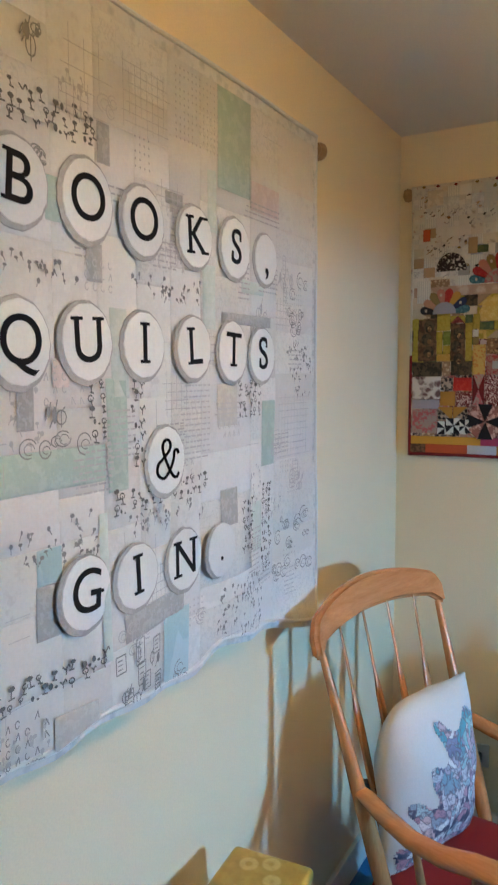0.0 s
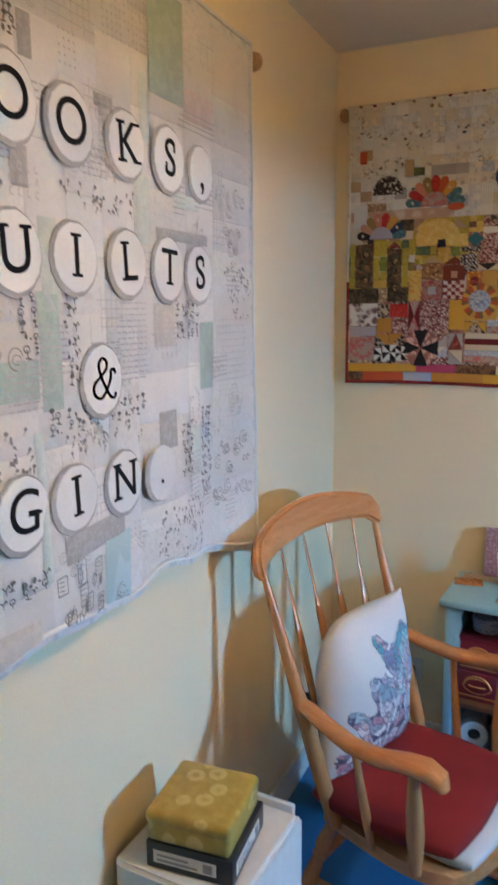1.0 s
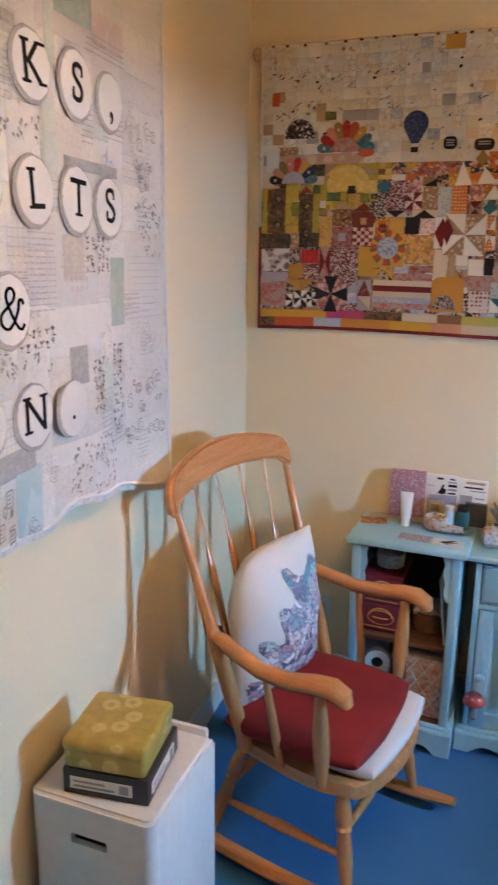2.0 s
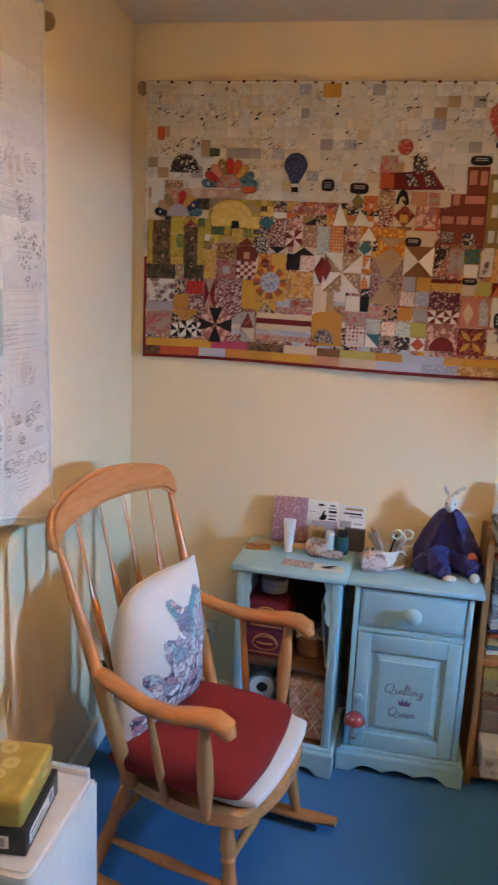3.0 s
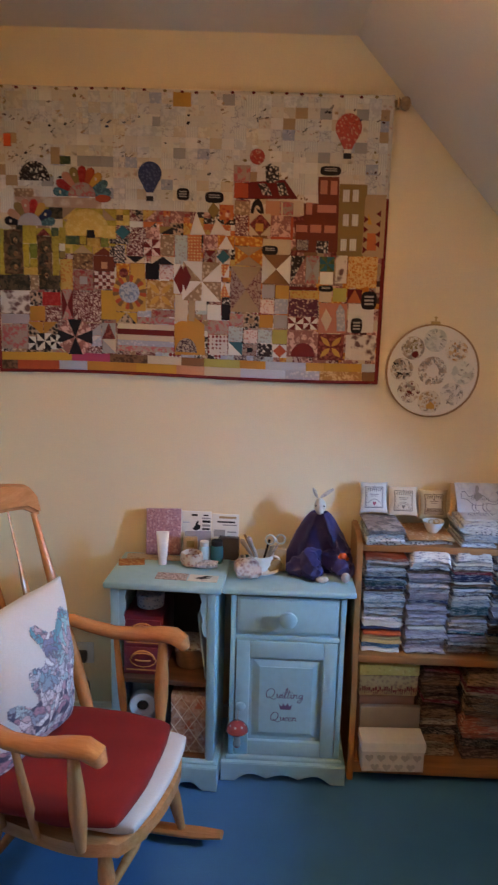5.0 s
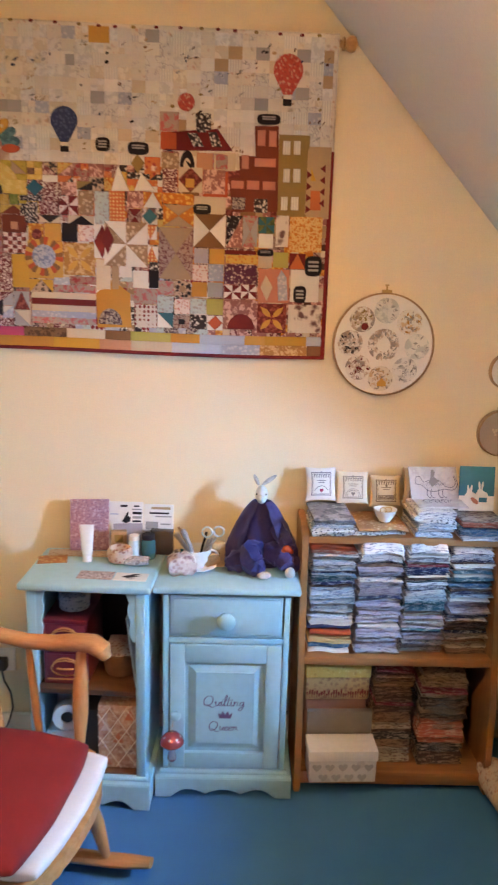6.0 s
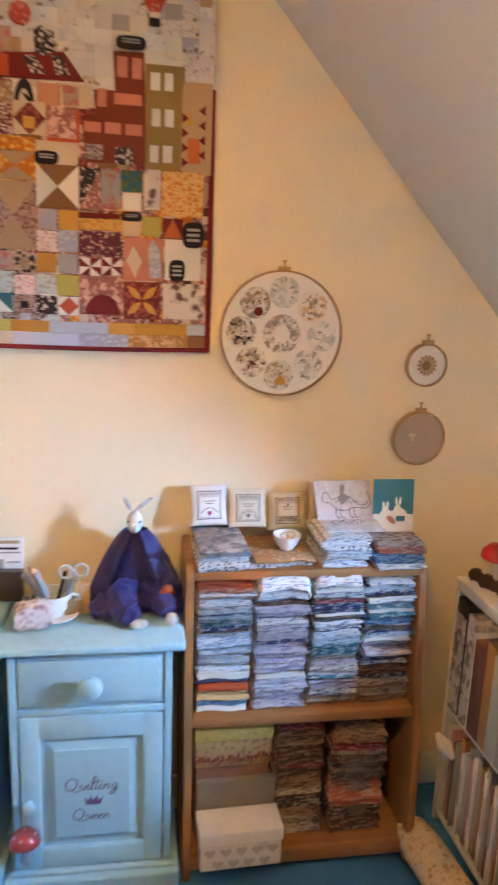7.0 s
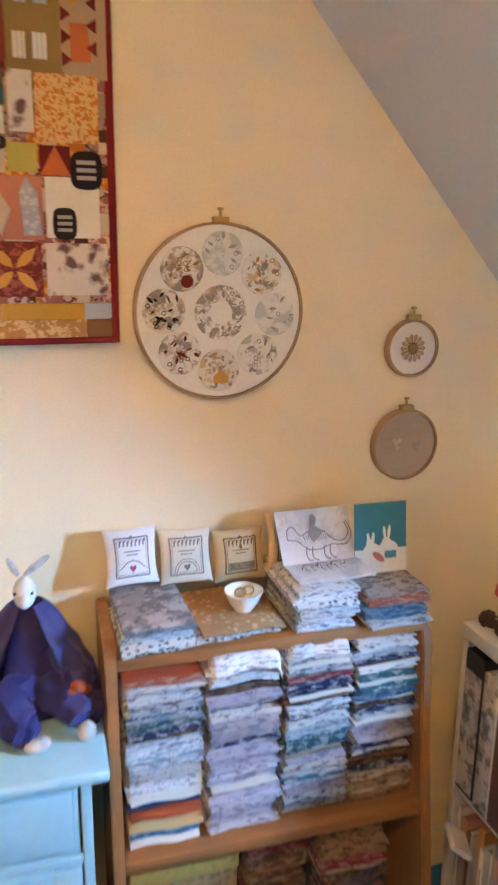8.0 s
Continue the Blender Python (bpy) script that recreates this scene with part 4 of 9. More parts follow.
for m_ in (pose(0, 0, 0), pose(0, 0, 0, 0, 0, 90)):
    lb = part("label", box(-0.078, 0.060, -0.0968, -0.0955, 0.016, 0.044, 0, 1, m_), "white_card", bb, "white printed label")
    lines_ = bmesh.new()
    for q in range(2):
        add_box(lines_, -0.070, 0.020 - 0.02 * q, -0.0975, -0.0969, 0.021 + 0.011 * q, 0.026 + 0.011 * q, 0, 1, m_)
    add_box(lines_, 0.032, 0.052, -0.0975, -0.0969, 0.020, 0.040, 0, 1, m_)
    part("unreadable_print", lines_, "plain_grey", lb)
yt = thing("yellow_tin", pose(0.178, -1.397, 0.610, 0, 0, 5), "mustard yellow tin with a faded flower pattern, lid closed", "tin")
part("body", box(-0.090, 0.090, -0.090, 0.090, 0.0, 0.050, 0.010, 3), "tin_yellow", yt)
part("lid", box(-0.093, 0.093, -0.093, 0.093, 0.038, 0.070, 0.012, 3), "tin_yellow", yt)


# ---- wall quilts ----
def lerp_table(table, x):
    for (a, p), (b, q) in zip(table, table[1:]):
        if x <= b:
            s = (x - a) / (b - a)
            s = max(0.0, s)
            s = s * s * (3 - 2 * s)
            return p + (q - p) * s
    return table[-1][1]


LQ_Y0, LQ_Y1, LQ_TOP = -2.12, -0.825, 2.318
LQ_HEM = [(-2.12, 1.115), (-1.91, 1.112), (-1.80, 1.10), (-1.70, 1.125), (-1.52, 1.10), (-1.40, 1.085), (-1.316, 1.125), (-1.15, 1.095), (-0.825, 1.03)]


def letter_surface(y, s, lift=0.0):
    """Point of the letter quilt at y, s = 0 on the pole .. 1 at the hem."""
    hem = lerp_table(LQ_HEM, y)
    z = LQ_TOP + (hem - LQ_TOP) * s
    x = 0.044 + 0.003 * math.sin(y * 9 + s * 2) * (1 - s) + s ** 3 * 0.014 * math.sin((y + 1.35) * 15.0) + 0.003 * noise.noise(Vector((y * 6, s * 6, 0)))
    return Vector((x + lift, y - 0.018 * s * (y - LQ_Y0) / (LQ_Y1 - LQ_Y0), z))


lq = thing("letter_quilt", pose(0, 0, 0), "pale grey and sage patchwork letter quilt hung from a pole", "quilt")
part("backing", sheet(lambda u, v: letter_surface(LQ_Y0 + (LQ_Y1 - LQ_Y0) * u, v), 60, 40, 0.006), "quilt_pale", lq)

BQ_X0, BQ_X1, BQ_Z1, BQ_Z0 = 0.0587, 1.3962, 2.3549, 1.4043


def city_surface(u, v, lift=0.0):
    """Point of the city quilt: u to the right, v down from the pole."""
    x = BQ_X0 + (BQ_X1 - BQ_X0) * u - 0.006 * v * math.sin(math.pi * u)
    sag = 0.010 * v * math.sin(u * 5.2 + 0.4) - 0.008 * v * u
    z = BQ_Z1 + (BQ_Z0 - BQ_Z1) * v + sag * 0.6
    y = -0.036 + 0.010 * min(1.0, 6 * v) + 0.006 * v * math.sin(u * 8.0) * v + 0.002 * noise.noise(Vector((u * 9, v * 7, 4))) - 0.006 * v
    return Vector((x, y - lift, z))


bq = thing("city_quilt", pose(0, 0, 0), "colourful patchwork quilt of a town with balloons, hung from a pole", "quilt")
part("backing", sheet(lambda u, v: city_surface(u, v, -0.0055), 48, 34, 0.005), "quilt_mid", bq)


def pole(name, p0, p1, label, r=0.014):
    d = (Vector(p1) - Vector(p0)).length
    t = thing(name, Matrix.Translation(p0) @ (Vector(p1) - Vector(p0)).to_track_quat("Z", "Y").to_matrix().to_4x4(), label, "curtain pole")
    part("rod", lathe([(r, 0), (r, d)], 16), "pole_wood", t)
    for z, s in ((0, -1), (d, 1)):
        prof = [(0.010, 0), (0.018, 0.004), (0.018, 0.008), (0.011, 0.012), (0.020, 0.020), (0.024, 0.030), (0.020, 0.041), (0.008, 0.047), (0, 0.048)]
        part("finial", lathe(prof, 20, pose(0, 0, z, 0 if s > 0 else 180, 0, 0)), "pole_wood", t, "turned wooden finial")


pole("quilt_pole", (0.026, -2.16, 2.300), (0.026, -0.80, 2.296), "wooden dowel pole with ball ends on the side wall")
pole("quilt_pole", (0.065, -0.018, 2.333), (1.408, -0.018, 2.335), "wooden dowel pole with ball ends on the gable wall", 0.011)


# ---- embroidery hoops ----
def hoop(x, z, r, fabric, label):
    t = thing("embroidery_hoop", pose(x, -0.012, z), label, "embroidery hoop")
    bm2 = bmesh.new()
    n = 64
    ring = [(r, -0.008), (r, 0.008), (r - 0.0045, 0.010), (r - 0.005, -0.010)]
    rings = [[bm2.verts.new((q * math.cos(2 * math.pi * i / n), y, q * math.sin(2 * math.pi * i / n))) for q, y in ring] for i in range(n)]
    for i in range(n):
        a, b2 = rings[i], rings[(i + 1) % n]
        for k in range(4):
            bm2.faces.new((a[k], b2[k], b2[(k + 1) % 4], a[(k + 1) % 4]))
    part("ring", bm2, "pole_wood", t, "pale bamboo ring")
    part("fabric", lathe([(0, -0.002), (r - 0.006, -0.002), (r - 0.006, 0.004), (r * 0.6, 0.0046), (0, 0.005)], 64, pose(0, 0, 0, 90, 0, 0)), fabric, t)
    part("clamp", box(-0.016, 0.016, -0.007, 0.006, r - 0.002, r + 0.009, 0.002), "brass", t, "brass tension clamp")
    part("screw", lathe([(0.003, 0), (0.003, 0.012), (0.006, 0.013), (0.006, 0.017), (0, 0.018)], 10, pose(0.0, 0, r + 0.008)), "brass", t, "brass tension screw")


hoop(1.595, 1.447, 0.167, "hoop_white", "large embroidery hoop with printed fabric circles on white cotton")
hoop(2.017, 1.370, 0.061, "hoop_white", "small embroidery hoop with a brown flower on white cotton")
hoop(2.014, 1.160, 0.079, "hoop_linen", "embroidery hoop of plain taupe linen with two stitched bees")


# ---- patches of the city quilt ----
def put_poly(bm, surf, pts, lift, index=0, puffiness=0.0022, inset=0.10):
    """One patch: rim sunk at the seam, middle puffed up."""
    cu = sum(p[0] for p in pts) / len(pts)
    cv = sum(p[1] for p in pts) / len(pts)
    rim = [bm.verts.new(surf(u, v, lift)) for u, v in pts]
    top = [bm.verts.new(surf(u + (cu - u) * inset, v + (cv - v) * inset, lift + puffiness)) for u, v in pts]
    n = len(pts)
    made = []
    for i in range(n):
        j = (i + 1) % n
        made.append(bm.faces.new((rim[i], rim[j], top[j], top[i])))
    made.append(bm.faces.new(top))
    for f in made:
        f.material_index = index


def patch(shapes, name="patch", lift=0.003, label="", puffiness=0.0022):
    """One part of the city quilt; shapes: (material, points)."""
    if name in ("block", "patch") and len(shapes) > 1 or name in ("pinwheel", "fan", "petals", "saw_teeth", "petal_spots", "tree_crowns", "tent", "arch"):
        first = None
        for mat, pts in shapes:
            bm = bmesh.new()
            put_poly(bm, city_surface, pts, lift, 0, puffiness)
            ob = part(name if first is None else "piece", bm, mat, first or bq)
            first = first or ob
        return first
    mats = []
    bm = bmesh.new()
    for mat, pts in shapes:
        if mat not in mats:
            mats.append(mat)
        put_poly(bm, city_surface, pts, lift, mats.index(mat), puffiness)
    return part(name, bm, mats, bq, label)


def rect(u0, v0, u1, v1):
    return [(u0, v0), (u1, v0), (u1, v1), (u0, v1)]


cloth("sun_yellow", (0.60, 0.40, 0.10), ((0.66, 0.48, 0.18),), 40, 0.3, "noise")
cloth("bird_print", (0.62, 0.56, 0.51), ((0.12, 0.05, 0.05),), 24, 0.30, "floral", strength=0.95)
cloth("check_print", (0.62, 0.55, 0.50), ((0.22, 0.03, 0.03),), 55, 0.46, "dots", strength=1.0)
cloth("check_black", (0.64, 0.58, 0.53), ((0.02, 0.015, 0.02),), 40, 0.48, "dots", strength=1.0)
cloth("scroll_print", (0.50, 0.36, 0.32), ((0.16, 0.04, 0.04),), 40, 0.6, "sketch", strength=1.0)
cloth("coral_print", (0.55, 0.17, 0.06), ((0.70, 0.56, 0.46), (0.30, 0.03, 0.03)), 34, 0.26, "floral", strength=0.95)
cloth("leopard_print", (0.46, 0.33, 0.24), ((0.025, 0.02, 0.02),), 60, 0.42, "floral", strength=1.0)
cloth("zebra", (0.62, 0.55, 0.48), ((0.03, 0.02, 0.02),), 48, 1.3, "sketch", strength=1.0)
cloth("orange_squiggle", (0.56, 0.20, 0.035), ((0.66, 0.46, 0.20),), 60, 0.8, "sketch", strength=0.9)
cloth("scroll_bw", (0.60, 0.53, 0.47), ((0.03, 0.02, 0.022),), 75, 0.9, "sketch", strength=1.0)
cloth("scroll_red", (0.60, 0.48, 0.43), ((0.14, 0.025, 0.025),), 80, 0.8, "sketch", strength=1.0)
cloth("leaf_green", (0.17, 0.20, 0.04), ((0.24, 0.26, 0.07),), 50, 0.3, "noise")
cloth("bark", (0.22, 0.11, 0.05), ((0.05, 0.02, 0.015), (0.42, 0.26, 0.13)), 40, 0.30, "floral", strength=0.95)
cloth("flower_blue", (0.20, 0.24, 0.36), ((0.42, 0.44, 0.52),), 60, 0.8, "sketch", strength=0.9)
cloth("plum", (0.10, 0.025, 0.045), ((0.52, 0.38, 0.32),), 70, 0.26, "floral", strength=0.95)
cloth("pink_white", (0.64, 0.52, 0.47), ((0.42, 0.10, 0.09),), 85, 0.24, "floral", strength=0.95)
cloth("red_cotton", (0.40, 0.028, 0.025), ((0.48, 0.06, 0.05),), 60, 0.3, "noise")
rng = random.Random(4)
COLS, ROWS_SKY = 33, 11
for j in range(ROWS_SKY):
    for i in range(COLS):
        u0, u1 = i / COLS, (i + 1) / COLS
        v0, v1 = 0.012 + j * 0.0357, 0.012 + (j + 1) * 0.0357
        if j >= 10 and u1 < 0.3:
            continue
        r = rng.random()
        mat = rng.choice(SKY) if r < 0.92 else rng.choice((PLAIN["tan"], PLAIN["grey"], COOL[0], PLAIN["cream"]))
        if r < 0.16:
            um, vm = (u0 + u1) / 2, (v0 + v1) / 2
            patch([(rng.choice(SKY), rect(u0, v0, um, vm)), (rng.choice(SKY), rect(um, v0, u1, vm)), (rng.choice(SKY), rect(u0, vm, um, v1)), (rng.choice(SKY), rect(um, vm, u1, v1))])
        else:
            patch([(mat, rect(u0, v0, u1, v1))], puffiness=0.0009)
# the town and the fields below the sky, in rows of squares whose colours change across
ZONES = [(0.0, 0.18, 0.34, 0.70, [GREEN[0], GREEN[2], GREEN[5], BROWN[2], GREEN[0], PLAIN["cream"], GREEN[3]]), (0.18, 0.36, 0.40, 0.56, [GREEN[0], "sun_yellow", GREEN[5], "leopard_print", BROWN[4]]), (0.18, 0.40, 0.56, 0.70, [BROWN[0], "scroll_print", PINK[1], "check_print", BROWN[3], PINK[3]]), (0.0, 0.42, 0.70, 0.94, [PINK[0], PINK[1], PINK[4], "scroll_print", BROWN[2], PLAIN["cream"], BROWN[5], "leopard_print", PINK[3]]), (0.36, 0.70, 0.40, 0.72, [ORANGE[0], ORANGE[2], PINK[2], PINK[0], "leopard_print", BROWN[5], PLAIN["white"], "coral_print", "scroll_print", ORANGE[4]]), (0.42, 0.74, 0.72, 0.94, [PINK[3], BROWN[2], PLAIN["white"], "check_print", COOL[0], PINK[4], BROWN[5], COOL[2]]), (0.70, 1.0, 0.34, 0.60, [BROWN[0], BROWN[1], PINK[2], BROWN[4]]), (0.70, 1.0, 0.60, 0.94, [PINK[1], ORANGE[0], BROWN[3], PLAIN["cream"], "scroll_print", PINK[2]])]
C2, R2, V0, V1 = 29, 13, 0.405, 0.925
for j in range(R2):
    for i in range(C2):
        u0, u1 = i / C2, (i + 1) / C2
        v0, v1 = V0 + (V1 - V0) * j / R2, V0 + (V1 - V0) * (j + 1) / R2
        um, vm = (u0 + u1) / 2, (v0 + v1) / 2
        pal = [z[4] for z in ZONES if z[0] <= um <= z[1] and z[2] <= vm <= z[3]]
        pal = pal[0] if pal else PINK
        r = rng.random()
        a, b, c_ = rng.choice(pal), rng.choice(pal), rng.choice(pal)
        if r < 0.30:
            patch([(a, rect(u0, v0, u1, v1))])
        elif r < 0.62:
            patch([(a, [(u0, v0), (u1, v0), (u1, v1)]), (b, [(u0, v0), (u1, v1), (u0, v1)])] if rng.random() < 0.5 else [(a, [(u0, v0), (u1, v0), (u0, v1)]), (b, [(u1, v0), (u1, v1), (u0, v1)])])
        else:
            patch([(a, rect(u0, v0, um, vm)), (b, rect(um, v0, u1, vm)), (c_, rect(u0, vm, um, v1)), (a, rect(um, vm, u1, v1))])
STRIPS = ([(0.000, 0.190, ORANGE[1]), (0.190, 0.292, PLAIN["magenta"]), (0.292, 0.393, GREEN[5]), (0.393, 0.483, PLAIN["cream"]), (0.483, 0.543, BROWN[0]), (0.543, 0.637, PLAIN["lime"]), (0.637, 0.705, PLAIN["ochre"]), (0.705, 0.811, PLAIN["skyblue"]), (0.811, 0.859, PLAIN["gold"]), (0.859, 0.958, ORANGE[1]), (0.958, 1.000, PLAIN["skyblue"])], [(0.000, 0.045, GREEN[5]), (0.045, 0.156, PLAIN["rust"]), (0.156, 0.231, PLAIN["skyblue"]), (0.231, 0.362, PLAIN["ochre"]), (0.362, 0.470, ORANGE[1]), (0.470, 0.479, PLAIN["peach"]), (0.479, 0.544, PLAIN["peach"]), (0.544, 0.640, PLAIN["cream"]), (0.640, 0.758, PLAIN["skyblue"]), (0.758, 0.848, COOL[0]), (0.848, 0.960, ORANGE[3]), (0.960, 1.000, BROWN[0])])
for row, (v0, v1) in enumerate(((0.925, 0.955), (0.955, 0.988))):
    for u0, u1, mat in STRIPS[row]:
        patch([(mat, rect(u0, v0, u1, v1))], "border_strip")


L1, L2 = 0.0065, 0.0098


def quad(mat, a, b, lift=L1, name="applique"):
    """A rectangle from its corners a (upper) and b (lower)."""
    return patch([(mat, rect(a[0], a[1], b[0], b[1]))], name, lift)


def poly(shapes, lift=L1, name="applique", label=""):
    return patch(shapes, name, lift, label)


def ellipse(c, ru, rv, a0=0.0, a1=360.0, n=20):
    return [(c[0] + ru * math.cos(radians(a0 + (a1 - a0) * i / n)), c[1] + rv * math.sin(radians(a0 + (a1 - a0) * i / n))) for i in range(n + (0 if a1 - a0 >= 360 else 1))]


ASP = (BQ_X1 - BQ_X0) / (BQ_Z1 - BQ_Z0)


def fan(c, r, mats, core, a0=180, a1=360):
    """A half wheel of petals round a core."""
    n = len(mats)
    shapes = []
    for i, mat in enumerate(mats):
        b0, b1 = radians(a0 + (a1 - a0) * i / n), radians(a0 + (a1 - a0) * (i + 1) / n)
        bm_ = (b0 + b1) / 2
        shapes.append((mat, [(c[0] + r * k * math.cos(b), c[1] + r * k * ASP * math.sin(b)) for b, k in ((b0, 0.45), (b0, 0.92), (b0 * 0.6 + bm_ * 0.4, 1.03), (bm_, 1.08), (b1 * 0.6 + bm_ * 0.4, 1.03), (b1, 0.92), (b1, 0.45))]))
    poly(shapes, L1, "fan")
    poly([(PLAIN["cream"], ellipse((c[0] + r * 0.8 * math.cos(radians(a0 + (a1 - a0) * (i + 0.5) / n)), c[1] + r * 0.8 * ASP * math.sin(radians(a0 + (a1 - a0) * (i + 0.5) / n))), 0.0034, 0.0060, n=10)) for i in range(0, n, 3)], L2, "petal_spots")
    poly([(core, ellipse(c, r * 0.5, r * 0.5 * ASP, a0, a1, 16))], L2, "fan_core")


def pinwheel(c, r, m1, m2, turn=0):
    shapes = []
    for k in range(8):
        a, b = radians(turn + 45 * k), radians(turn + 45 * (k + 1))
        def edge(t):
            s = max(abs(math.cos(t)), abs(math.sin(t)))
            return (c[0] + r * math.cos(t) / s, c[1] + r * ASP * math.sin(t) / s)
        shapes.append((m1 if k % 2 else m2, [c, edge(a), edge(b)]))
    poly(shapes, L1 + 0.0020, "pinwheel")


fan((0.224, 0.366), 0.070, [COOL[1], "red_cotton", PLAIN["salmon"], PLAIN["olive"], "red_cotton", PLAIN["rust"], PLAIN["gold"], COOL[1], COOL[1]], PINK[3])
poly([(PLAIN["rust"], ellipse((0.277, 0.370), 0.021, 0.014, n=12))], L1, "petal")
fan((0.089, 0.470), 0.062, [PLAIN["black"], PLAIN["peach"], PLAIN["olive"], PLAIN["salmon"], "red_cotton", PLAIN["gold"], PLAIN["navy"], COOL[1]], PLAIN["lilac"])
poly([("zebra", ellipse((0.103, 0.315), 0.040, 0.066, 180, 360))], L1, "dome")
poly([("sun_yellow", ellipse((0.235, 0.497), 0.060, 0.090, 180, 360, 10))], L1, "sun")


def balloon(c, r, mat, basket):
    u, v = c
    shape = ellipse((u, v), r, r * ASP, 160, 380, 14) + [(u + 0.30 * r, v + 1.5 * r * ASP), (u - 0.30 * r, v + 1.5 * r * ASP)]
    poly([(mat, shape)], L1, "balloon")
    poly([(PLAIN["white"], rect(u - 0.28 * r, v + 1.52 * r * ASP, u + 0.28 * r, v + 1.78 * r * ASP)), (basket, rect(u - 0.30 * r, v + 1.78 * r * ASP, u + 0.30 * r, v + 2.2 * r * ASP))], L1, "balloon_basket")


cloth("balloon_blue", (0.035, 0.05, 0.13), ((0.10, 0.13, 0.26),), 80, 0.3, "floral")
cloth("balloon_red", (0.48, 0.08, 0.06), ((0.62, 0.40, 0.30), (0.3, 0.05, 0.05)), 70, 0.26, "floral")
balloon((0.396, 0.281), 0.030, "balloon_blue", PLAIN["black"])
balloon((0.891, 0.108), 0.033, "balloon_red", PLAIN["black"])
poly([("balloon_red", ellipse((0.666, 0.211), 0.019, 0.019 * ASP))], L1, "red_spot")
# speech labels: dark plaques
for a, b in (((0.465, 0.326), (0.497, 0.367)), ((0.537, 0.335), (0.584, 0.373)), ((0.825, 0.236), (0.877, 0.268)), ((0.685, 0.512), (0.726, 0.544)), ((0.834, 0.644), (0.872, 0.667)), ((0.946, 0.662), (0.986, 0.727)), ((0.922, 0.758), (0.952, 0.813))):
    cu, cv, ru, rv = (a[0] + b[0]) / 2, (a[1] + b[1]) / 2, (b[0] - a[0]) / 2, (b[1] - a[1]) / 2
    pts = [(cu + ru * abs(math.cos(k * math.pi / 10)) ** 0.6 * (1 if math.cos(k * math.pi / 10) > 0 else -1), cv + rv * abs(math.sin(k * math.pi / 10)) ** 0.6 * (1 if math.sin(k * math.pi / 10) > 0 else -1)) for k in range(20)]
    poly([(PLAIN["black"], pts)], L2, "label_patch")
    poly([(PLAIN["grey"], rect(cu - ru * 0.6, cv - rv * s - rv * 0.12, cu + ru * 0.6, cv - rv * s + rv * 0.10)) for s in (0.4, 0.0, -0.4)][:2 if rv < 0.02 else 3], L2 + 0.0026, "unreadable_print")
# the tall red house
poly([(PLAIN["brick"], [(0.774, 0.532), (0.765, 0.433), (0.790, 0.432), (0.787, 0.363), (0.825, 0.361), (0.821, 0.272), (0.874, 0.270), (0.880, 0.527)])], L1, "house")
for a, b in (((0.827, 0.284), (0.845, 0.331)), ((0.853, 0.285), (0.870, 0.332)), ((0.793, 0.360), (0.809, 0.401)), ((0.822, 0.367), (0.870, 0.393)), ((0.770, 0.437), (0.799, 0.461)), ((0.806, 0.435), (0.834, 0.462)), ((0.842, 0.436), (0.871, 0.462))):
    quad(PLAIN["salmon"], a, b, L2, "house_window")
quad(PINK[4], (0.773, 0.488), (0.803, 0.524), L2, "house_window")
quad(BROWN[5], (0.824, 0.490), (0.854, 0.532), L2, "house_window")
poly([(PLAIN["olive"], rect(0.876, 0.294, 0.946, 0.547))], L1, "house")
for a, b in (((0.885, 0.313), (0.902, 0.354)), ((0.910, 0.312), (0.925, 0.353)), ((0.888, 0.396), (0.903, 0.437)), ((0.911, 0.395), (0.927, 0.436)), ((0.885, 0.481), (0.900, 0.522)), ((0.908, 0.480), (0.925, 0.521))):
    quad(SKY[5], a, b, L2, "house_window")
# red-roofed house
poly([(PLAIN["maroon"], [(0.631, 0.300), (0.737, 0.285), (0.772, 0.349), (0.615, 0.356)])], L1, "roof")
poly([(BROWN[5], [(0.687, 0.242), (0.721, 0.240), (0.723, 0.300), (0.690, 0.301)])], L1)
poly([(BROWN[5], [(0.668, 0.302), (0.691, 0.301), (0.707, 0.340), (0.684, 0.341)]), (BROWN[5], [(0.716, 0.296), (0.735, 0.295), (0.748, 0.339), (0.725, 0.339)])], L2)
quad(PINK[3], (0.608, 0.241), (0.650, 0.299))
quad(BROWN[2], (0.612, 0.360), (0.652, 0.414))
poly([(PLAIN["black"], ellipse((0.670, 0.407), 0.017, 0.055, 180, 360, 10)), (PLAIN["cream"], ellipse((0.670, 0.409), 0.010, 0.035, 180, 360, 10))], L1, "arch")
quad(BROWN[0], (0.659, 0.418), (0.698, 0.488))
quad(PLAIN["gold"], (0.667, 0.437), (0.687, 0.464), L2)
quad(PLAIN["rust"], (0.706, 0.412), (0.763, 0.489))
quad(PLAIN["cream"], (0.728, 0.355), (0.779, 0.409))
quad(PLAIN["cream"], (0.687, 0.496), (0.757, 0.548), L1)
